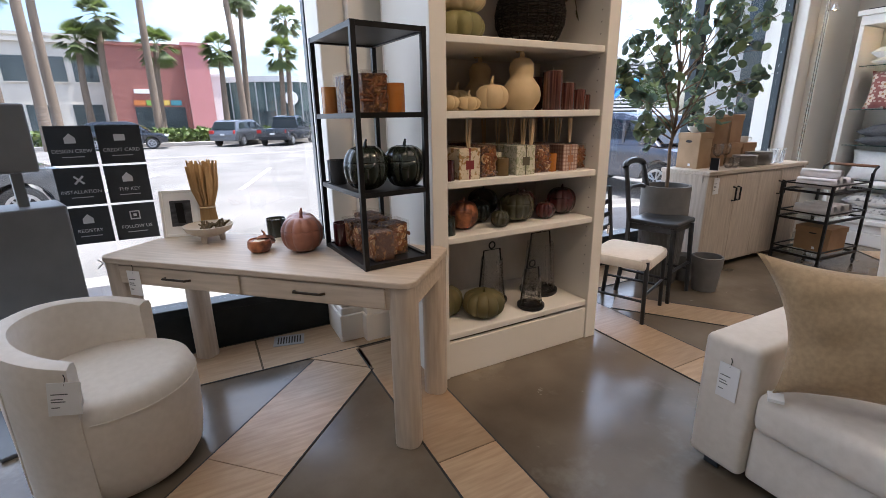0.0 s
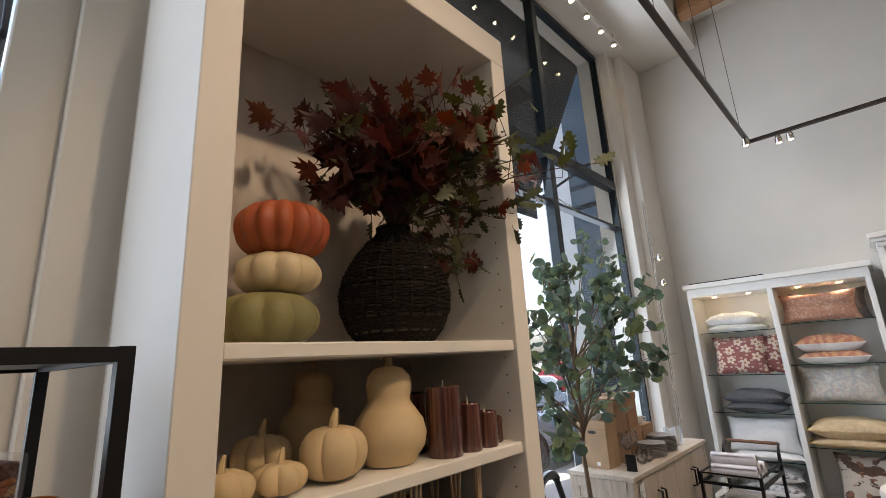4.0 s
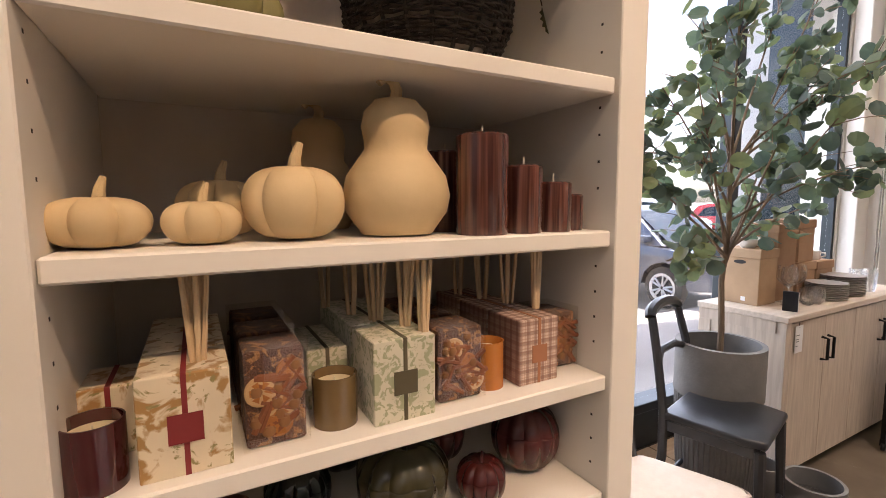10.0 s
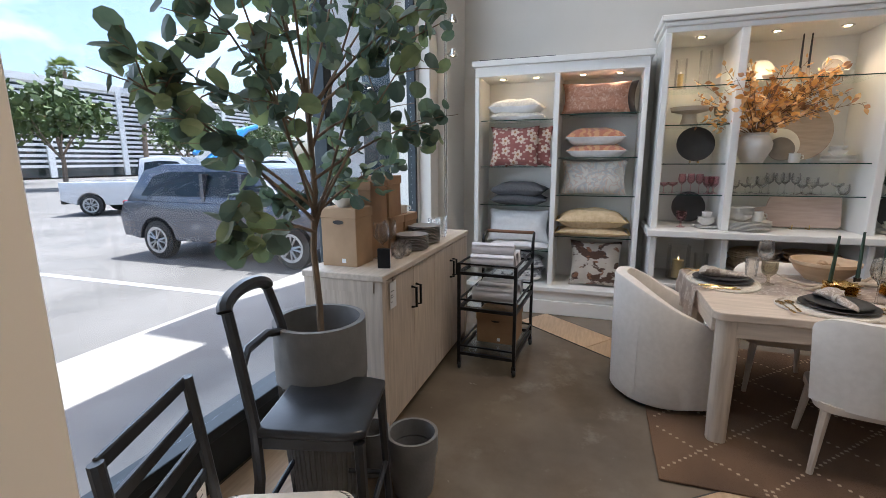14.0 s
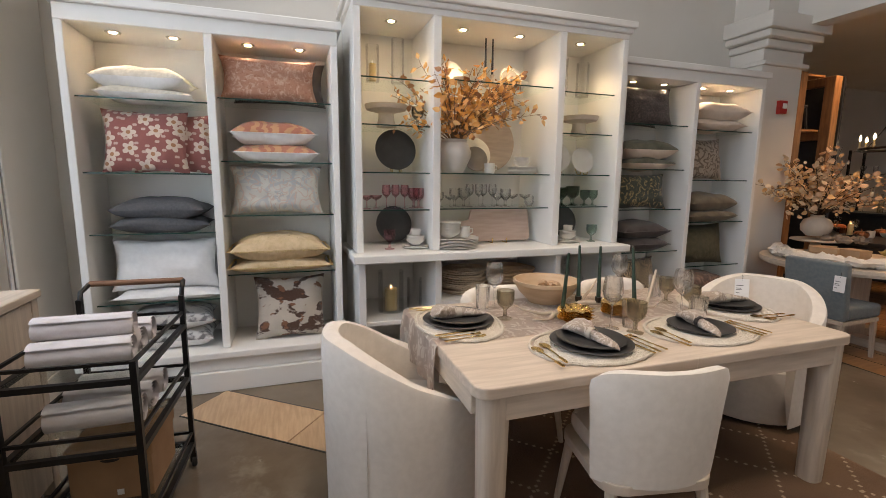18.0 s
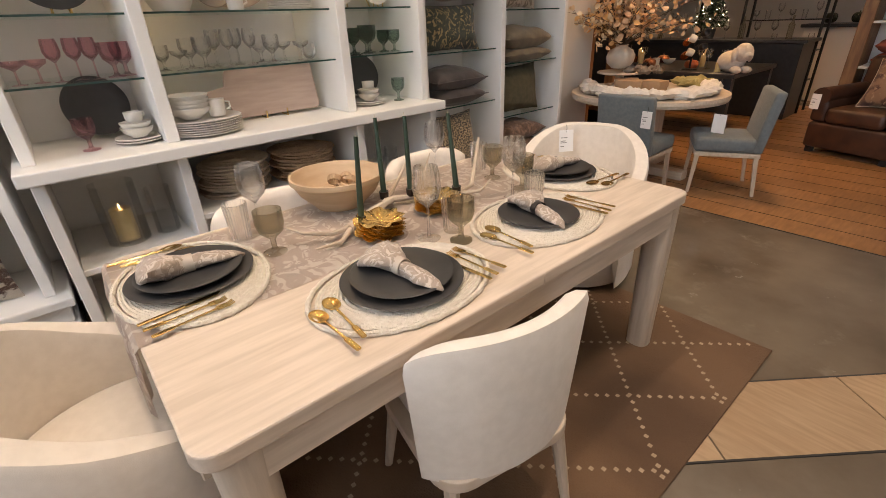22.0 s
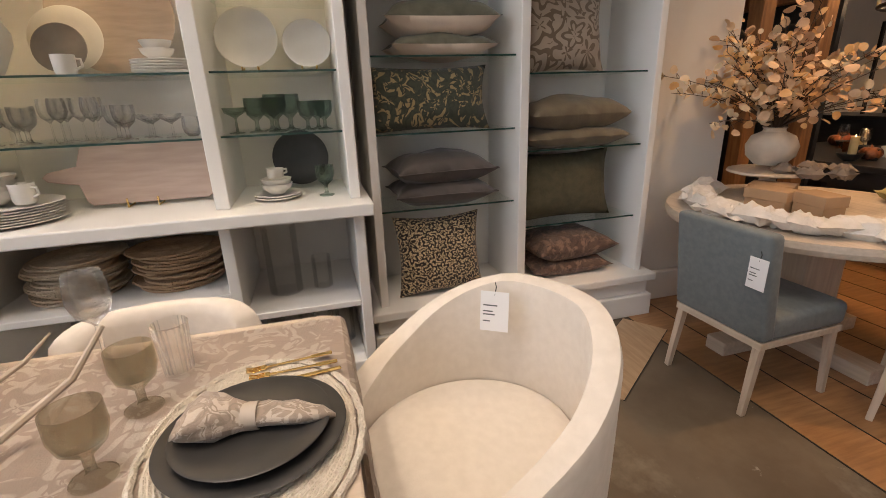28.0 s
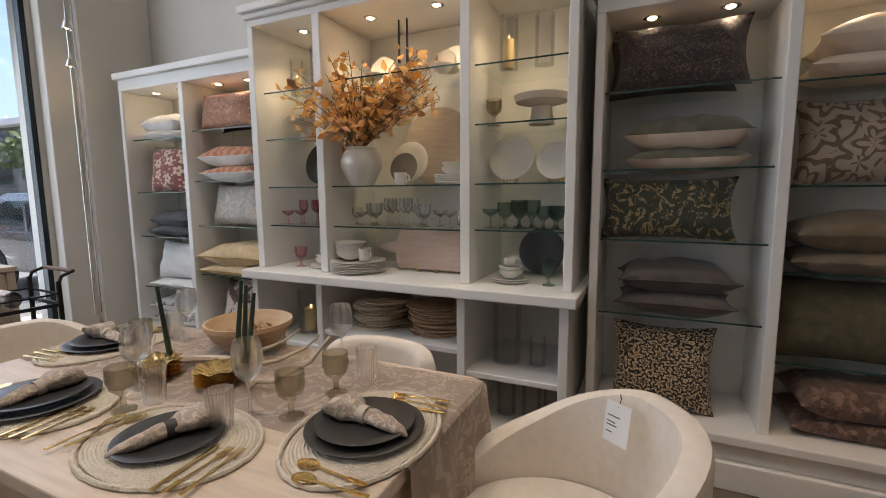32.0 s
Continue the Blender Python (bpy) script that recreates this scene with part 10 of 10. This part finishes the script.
# leather armchair
la = thing("leather_armchair", "dark brown leather club armchair with a tag", "armchair", pose(6.12, -3.72, 0, 0, 0, -17))
part("seat_base", B(-0.40, -0.40, 0.06, 0.40, 0.40, 0.32, 0.03, 3), LEATHER, la, "", True)
part("seat_cushion", B(-0.26, -0.28, 0.321, 0.26, 0.42, 0.48, 0.05, 4), LEATHER, la, "", True)
for s in (-1, 1):
    part("arm", B(s * 0.335 - 0.075, -0.40, 0.321, s * 0.335 + 0.075, 0.40, 0.56, 0.04, 3), LEATHER, la, "", True)
    part("arm_roll", tube([(s * 0.345, -0.40, 0.58), (s * 0.345, 0.41, 0.58)], 0.085, 16), LEATHER, la, "", True)
    for y in (-0.34, 0.34):
        part("foot", B(s * 0.34 - 0.03, y - 0.03, 0, s * 0.34 + 0.03, y + 0.03, 0.06), BLACKWOOD, la)
bm = B(-0.40, -0.45, 0.321, 0.40, -0.27, 0.92, 0.06, 4)
for v in bm.verts:
    v.co.y -= max(0, v.co.z - 0.45) * 0.18
part("backrest", bm, LEATHER, la, "", True)
hang_tag(la, pose(0.38, 0.42, 0.60, 0, 0, 180), 0.09, 0.15)
C_FLOR = pattern("rust_botanical_print", (0.28, 0.17, 0.105), [((0.10, 0.05, 0.04), 0.5, 0.58), ((0.42, 0.28, 0.18), 0.56, 0.66)], 11, "noise")
pillow(pose(6.03, -3.62, 0.70, 66, 0, -17 + 180), 0.46, 0.46, 0.15, C_FLOR, C_FLOR, "rust botanical pillow on the leather chair", "pillows of the back room", 71, welt=C_CREAM)

# timber bookcase behind the armchair
tb = thing("timber_bookcase", "rustic timber bookcase with white shelves of pillows", "bookcase")
for x in (5.0, 6.55):
    part("post", B(x - 0.06, -4.75, 0, x + 0.06, -4.25, 2.3, 0.006, 1), PINE, tb)
part("back_panel", B(5.06, -4.75, 0, 6.49, -4.72, 2.3), WHITE, tb)
for z in (0.35, 0.80, 1.25, 1.70, 2.15):
    part("shelf", B(5.061, -4.719, z - 0.025, 6.489, -4.26, z, 0.003, 1), WHITE, tb)
part("top_rail", B(4.94, -4.76, 2.301, 6.61, -4.24, 2.40, 0.006, 1), PINE, tb)
C_BRICK = mat("brick_red_linen", (0.33, 0.085, 0.045), (0.27, 0.065, 0.035), rough=0.9, scale=20, bump=0.2)
for x, z, t, m_ in ((6.15, 0.801, 0.13, C_BRICK), (6.15, 0.93, 0.15, C_BRICK), (5.45, 0.801, 0.15, C_FLOR), (6.1, 1.251, 0.2, C_OLIVE), (5.5, 1.251, 0.2, C_TOILE), (6.1, 0.351, 0.15, C_SAGE)):
    pillow(pose(x, -4.48, z + t / 2, 0, 0, 5), 0.52, 0.40, t, m_, m_, "pillow lying on the timber bookcase", "pillows of the back room", 72)

# dark display table with clutter
dk = thing("display_table", "black display table crowded with tableware", "table")
part("tabletop", B(7.35, -4.6, 0.72, 9.6, -3.2, 0.77, 0.006, 1), BLACKWOOD, dk)
for x in (7.42, 9.52):
    for y in (-4.53, -3.27):
        part("leg", B(x - 0.045, y - 0.045, 0, x + 0.045, y + 0.045, 0.7195), BLACKWOOD, dk)
part("apron", B(7.48, -3.26, 0.60, 9.46, -3.235, 0.7195), BLACKWOOD, dk)
COPPERM = mat("hammered_copper", (0.60, 0.23, 0.09), (0.48, 0.17, 0.06), rough=0.25, metal=1.0)
BG = "goods on the display table"
rk = random.Random(17)
for k in range(26):
    x, y = rk.uniform(7.5, 9.4), rk.uniform(-4.4, -3.35)
    q = k % 5
    if q == 0:
        mug(x, y, 0.771, 0.045, 0.09, "glazed mug on the dark table", BG, rk.uniform(0, 360), rk.choice((COPPERM, SLATE, CHINA)))
    elif q == 1:
        glassware("wine_glass", WINE_P, x, y, 0.771, CLEAR, "clear wine glass on the dark table", BG, 1.0)
    elif q == 2:
        bowl(x, y, 0.771, 0.09, 0.06, rk.choice((CHINA, COPPERM, SLATE)), "stoneware bowl on the dark table", BG)
    elif q == 3:
        pumpkin(x, y, 0.771, 0.08, 0.11, rk.choice((P_COPPER, P_ORANGE)), "copper-coloured pumpkin on the dark table", 9, 0.14, 0.03, group=BG)
    else:
        pillar_candle(x, y, 0.771, 0.03, rk.uniform(0.1, 0.22), WAXLIT, True, label="lit ivory pillar candle on the dark table", group=BG)
mt = thing("mug_tree", "black mug tree hung with orange and black mugs", "mug rack", pose(7.95, -3.45, 0.771))
part("pole", tube([(0, 0, 0), (0, 0, 0.42)], 0.012, 8), BLACK, mt)
part("base", lathe([(0.001, 0), (0.09, 0), (0.085, 0.015), (0.001, 0.02)], 24), BLACK, mt)
for k in range(6):
    a, z = k * 2.1, 0.14 + 0.05 * k
    part("peg", tube([(0, 0, z), (0.07 * math.cos(a), 0.07 * math.sin(a), z + 0.03)], 0.006, 6), BLACK, mt)
    mg = part("hung_mug", lathe([(0.001, 0), (0.035, 0), (0.042, 0.03), (0.042, 0.075), (0.038, 0.075), (0.037, 0.03), (0.001, 0.008)], 24), (COPPERM, CHINA, SLATE)[k % 3], mt, "", True)
    mg.matrix_basis = pose(0.10 * math.cos(a), 0.10 * math.sin(a), z, 70, 0, math.degrees(a))
PLUSH = mat("white_plush", (0.68, 0.62, 0.54), (0.60, 0.54, 0.46), rough=1.0, scale=30, bump=0.8, bump_scale=120)


def egg(bm, x, y, z, a, b, c):
    n = 10
    return lathe([(max(0.01, math.sin(math.pi * k / n)), -math.cos(math.pi * k / n)) for k in range(n + 1)], 20, bm, Matrix.LocRotScale((x, y, z), None, (a, b, c)))


pl = egg(None, -0.08, 0, 0.115, 0.17, 0.13, 0.115)
for q in ((0.09, 0.0, 0.215, 0.095, 0.09, 0.10), (0.155, 0.0, 0.19, 0.055, 0.05, 0.045), (0.075, 0.095, 0.19, 0.04, 0.025, 0.075), (0.075, -0.095, 0.19, 0.04, 0.025, 0.075), (0.10, 0.06, 0.04, 0.08, 0.045, 0.04), (0.10, -0.06, 0.04, 0.08, 0.045, 0.04)):
    egg(pl, *q)
solid("plush_toy", pl, PLUSH, "white plush toy slumped on the dark table", "toy", pose(7.42, -3.36, 0.771, 0, 0, 145), smooth=True, angle=80)

# black racks against the far wall
def rack(x, y, w, label):
    r = thing("etagere_rack", label, "shelf", pose(x, y, 0), "black racks at the back")
    for sx in (-1, 1):
        for sy in (-1, 1):
            part("post", B(sx * w / 2 - 0.015, sy * 0.18 - 0.015, 0, sx * w / 2 + 0.015, sy * 0.18 + 0.015, 2.0), BLACK, r)
    for z in (0.45, 0.85, 1.25, 1.62, 1.98):
        part("shelf_plate", B(-w / 2 + 0.016, -0.164, z - 0.012, w / 2 - 0.016, 0.164, z), BLACK, r)
    for z in (0.45, 0.85, 1.25, 1.62):
        for k in range(6):
            glassware("wine_glass", (WINE_P, TUMBLER_P, GOBLET_P)[k % 3], x - w / 2 + 0.12 + k * (w - 0.24) / 5, y + 0.02, z + 0.001, CLEAR, "glass on a black rack", "glasses on the black racks", 0.95)
    return r


rack(9.3, -5.6, 1.1, "black metal rack of glasses beside the lit tree")
rack(7.75, -5.9, 1.0, "black metal rack of bottles against the far wall")
bc_ = thing("bar_counter", "black bar counter with bottles and glasses", "counter")
part("carcase", B(7.25, -5.65, 0.0, 10.2, -5.1, 0.98, 0.005, 1), BLACKWOOD, bc_)
part("top", B(7.2, -5.7, 0.981, 10.25, -5.05, 1.02, 0.005, 1), BLACKWOOD, bc_)
for k in range(12):
    x = 7.5 + k * 0.2
    if k % 3 == 0:
        solid("bottle", lathe([(0.001, 0), (0.036, 0), (0.038, 0.01), (0.038, 0.17), (0.014, 0.22), (0.013, 0.29), (0.001, 0.29)], 20), SMOKE, "dark glass bottle on the bar counter", "bottle", pose(x, -5.35, 1.021), "bottles on the bar counter", smooth=True)
    else:
        glassware("wine_glass", WINE_P, x, -5.3 - 0.05 * (k % 2), 1.021, CLEAR, "clear glass on the bar counter", "glasses on the bar counter", 1.0)
xm = thing("small_conifer", "small conifer with warm fairy lights in a pot", "plant", pose(8.55, -5.35, 1.021))
part("pot", lathe([(0.001, 0), (0.07, 0), (0.09, 0.13), (0.08, 0.13), (0.001, 0.1)], 20), SLATE, xm, "", True)
part("trunk", tube([(0, 0, 0.1), (0, 0, 0.75)], 0.012, 6, r2=0.004), TRUNK, xm)
NEEDLE = mat("conifer_needle", (0.03, 0.05, 0.025), (0.02, 0.035, 0.02), rough=0.7)
nm = leaf_cloud(1300, lambda r: (lambda z, a, q: (q * (0.78 - z) * 0.42 * math.cos(a), q * (0.78 - z) * 0.42 * math.sin(a), z))(r.uniform(0.15, 0.78), r.uniform(0, 6.28), r.random() ** 0.5), 0.022, 9, 3.0)
nm.materials.append(NEEDLE)
no = new("needles", nm)
no.parent = xm
for k in range(36):
    z = 0.18 + 0.56 * k / 36
    a = k * 2.4
    part("fairy_light", lathe([(0.001, -0.006), (0.006, 0), (0.001, 0.006)], 6, m=Matrix.Translation(((0.78 - z) * 0.42 * math.cos(a), (0.78 - z) * 0.42 * math.sin(a), z))), WARMBULB, xm)
hw = thing("half_wall", "cream panelled half wall with a black top", "counter")
part("panel", B(5.9, -7.6, 0.0, 7.75, -7.0, 1.10, 0.006, 1), CREAM, hw)
part("base_moulding", B(5.88, -7.62, 0.0, 7.77, -6.98, 0.14, 0.008, 1), CREAM, hw)
part("top", B(5.85, -7.65, 1.101, 7.8, -6.95, 1.15, 0.006, 1), BLACKWOOD, hw)
for k in range(5):
    pumpkin(6.1 + k * 0.35, -7.25, 1.151, 0.09, 0.16, P_BLACKGREEN, "dark glazed pumpkin on the half wall", 9, 0.12, 0.03, group="pumpkins on the half wall")

# timber shelving behind the pillar
ts = thing("timber_shelving", "tall rustic timber shelving with chairs on top", "shelving")
for x in (8.75, 9.75, 10.75):
    for y in (-3.05, -2.45):
        part("post", B(x - 0.06, y - 0.06, 0, x + 0.06, y + 0.06, 2.75, 0.005, 1), PINE, ts)
for z in (0.3, 1.2, 2.05, 2.7):
    for y in (-3.05, -2.45):
        part("beam", B(8.811, y - 0.045, z - 0.05, 10.69, y + 0.045, z + 0.05, 0.005, 1), PINE, ts)
    part("shelf_board", B(8.82, -3.0, z + 0.0505, 10.68, -2.5, z + 0.075), PINE, ts)
part("dark_back", B(8.7, -3.20, 0, 10.8, -3.16, 2.75), BLACKWOOD, ts)
for x in (9.1, 9.6, 10.2):
    cc = thing("stored_chair", "dark chair stored on the timber shelving", "chair", pose(x, -2.75, 2.126, 0, 0, 30 * x), "stored chairs")
    part("seat", B(-0.18, -0.18, 0.28, 0.18, 0.18, 0.31, 0.01, 1), BLACKWOOD, cc)
    part("back", B(-0.18, 0.15, 0.38, 0.18, 0.18, 0.55, 0.01, 1), BLACKWOOD, cc)
    for sx in (-1, 1):
        for sy in (-1, 1):
            part("leg", tube([(sx * 0.16, sy * 0.16, 0.28), (sx * 0.18, sy * 0.18, 0)], 0.014, 6), BLACKWOOD, cc)
        part("post", tube([(sx * 0.165, 0.165, 0.30), (sx * 0.165, 0.165, 0.56)], 0.014, 6), BLACKWOOD, cc)

# chandelier
cd = thing("chandelier", "round iron chandelier with candle bulbs", "chandelier", pose(8.0, -3.3, 0))
part("ring", tube([(0.46 * math.cos(2 * math.pi * k / 48), 0.46 * math.sin(2 * math.pi * k / 48), 1.86) for k in range(49)], 0.014, 8), BRONZE, cd, "", True)
for k in range(3):
    a = k * 2 * math.pi / 3
    part("suspension_rod", tube([(0.46 * math.cos(a), 0.46 * math.sin(a), 1.86), (0, 0, 2.55)], 0.006, 6), BRONZE, cd)
part("drop_rod", tube([(0, 0, 2.55), (0, 0, 3.349)], 0.008, 6), BRONZE, cd)
for k in range(10):
    a = 2 * math.pi * k / 10
    x, y = 0.46 * math.cos(a), 0.46 * math.sin(a)
    part("candle_sleeve", tube([(x, y, 1.86), (x, y, 1.95)], 0.012, 8), WAXLIT, cd)
    part("flame_bulb", lathe([(0.001, 1.951), (0.014, 1.97), (0.010, 1.995), (0.001, 2.02)], 10, m=Matrix.Translation((x, y, 0))), WARMBULB, cd)

# ---- fittings overhead ----
track = thing("track_light", "bronze hanging track with spot heads", "track light")
part("rail", B(-1.0, 3.59, 3.93, 7.98, 3.63, 3.965), BRONZE, track)
part("rail", B(7.94, -1.0, 3.93, 7.98, 3.589, 3.965), BRONZE, track)
for x in (0.4, 1.6, 2.8, 4.0, 5.2, 6.4, 7.6):
    part("hanger_wire", tube([(x, 3.61, 3.965), (x, 3.61, TALL)], 0.003, 5), BRONZE, track)
for x, y in ((7.75, 3.61), (7.96, 3.35), (7.96, 3.25), (7.96, 0.5), (7.96, -0.4), (2.0, 3.61), (0.5, 3.61)):
    hd = part("spot_head", lathe([(0.001, 0.0), (0.02, 0.0), (0.032, -0.03), (0.038, -0.09), (0.034, -0.09), (0.001, -0.07)], 18, m=Matrix.Translation((x, y, 3.92))), CHROME, track, "", True)
    part("bulb", lathe([(0.001, -0.072), (0.03, -0.082), (0.001, -0.088)], 12, m=Matrix.Translation((x, y, 3.92))), WARMBULB, hd)

row = thing("window_light_row", "row of small bright spot heads above the window", "track light")
part("rail", B(4.4, 4.66, 5.60, 7.7, 4.70, 5.63), WHITE, row)
for x in (4.6, 6.1, 7.5):
    part("hanger", B(x - 0.015, 4.665, 5.631, x + 0.015, 4.695, 5.725), WHITE, row)
for k in range(9):
    x = 4.6 + k * 0.36
    hd = part("spot_head", lathe([(0.001, 0), (0.025, 0), (0.04, -0.05), (0.035, -0.055), (0.001, -0.04)], 16, m=Matrix.Translation((x, 4.68, 5.60))), CHROME, row, "", True)
    part("bulb", lathe([(0.001, -0.042), (0.032, -0.05), (0.001, -0.055)], 12, m=Matrix.Translation((x, 4.68, 5.60))), WARMBULB, hd)
for k, x in enumerate((4.9, 5.9, 6.9, 7.9)):
    tagged(solid("ceiling_beam", B(x - 0.09, -1.55, 5.75, x + 0.09, 4.0, 5.98, 0.01, 1), BEAM, "rough timber beam below the ceiling", "beam", group="ceiling beams"), kind="structure")
structure("soffit", B(4.2, 4.02, 5.72, 8.61, 5.015, 6.09), WALL, "white soffit above the window", "soffit")

rod = thing("pier_lights", "upright rods with two small spot lamps on the pier", "wall light")
for dx in (0.0, 0.05):
    part("rod", tube([(7.90 + dx, 4.80, 0.4), (7.90 + dx, 4.80, 3.6)], 0.006, 6), CHROME, rod)
for z in (2.55, 2.85):
    part("bracket", tube([(7.90, 4.80, z), (7.86, 4.72, z)], 0.008, 6), CHROME, rod)
    sh = part("shade", lathe([(0.001, 0.04), (0.02, 0.035), (0.045, -0.03), (0.04, -0.03), (0.001, 0.01)], 18, m=Matrix.Translation((7.85, 4.70, z))), CHROME, rod, "", True)
    part("bulb", lathe([(0.001, 0.0), (0.022, -0.015), (0.001, -0.03)], 12, m=Matrix.Translation((7.85, 4.70, z))), WARMBULB, sh, "", True)

al = thing("fire_alarm", "small red fire alarm box on the pillar", "alarm", pose(8.25, -1.50, 2.16))
REDM = mat("red_enamel", (0.42, 0.02, 0.015), rough=0.4)
part("box", B(-0.045, -0.05, 0, 0.0, 0.05, 0.13, 0.006, 2), REDM, al)
part("strobe", B(-0.06, -0.025, 0.05, -0.0455, 0.025, 0.10, 0.004, 1), PAPER, al)
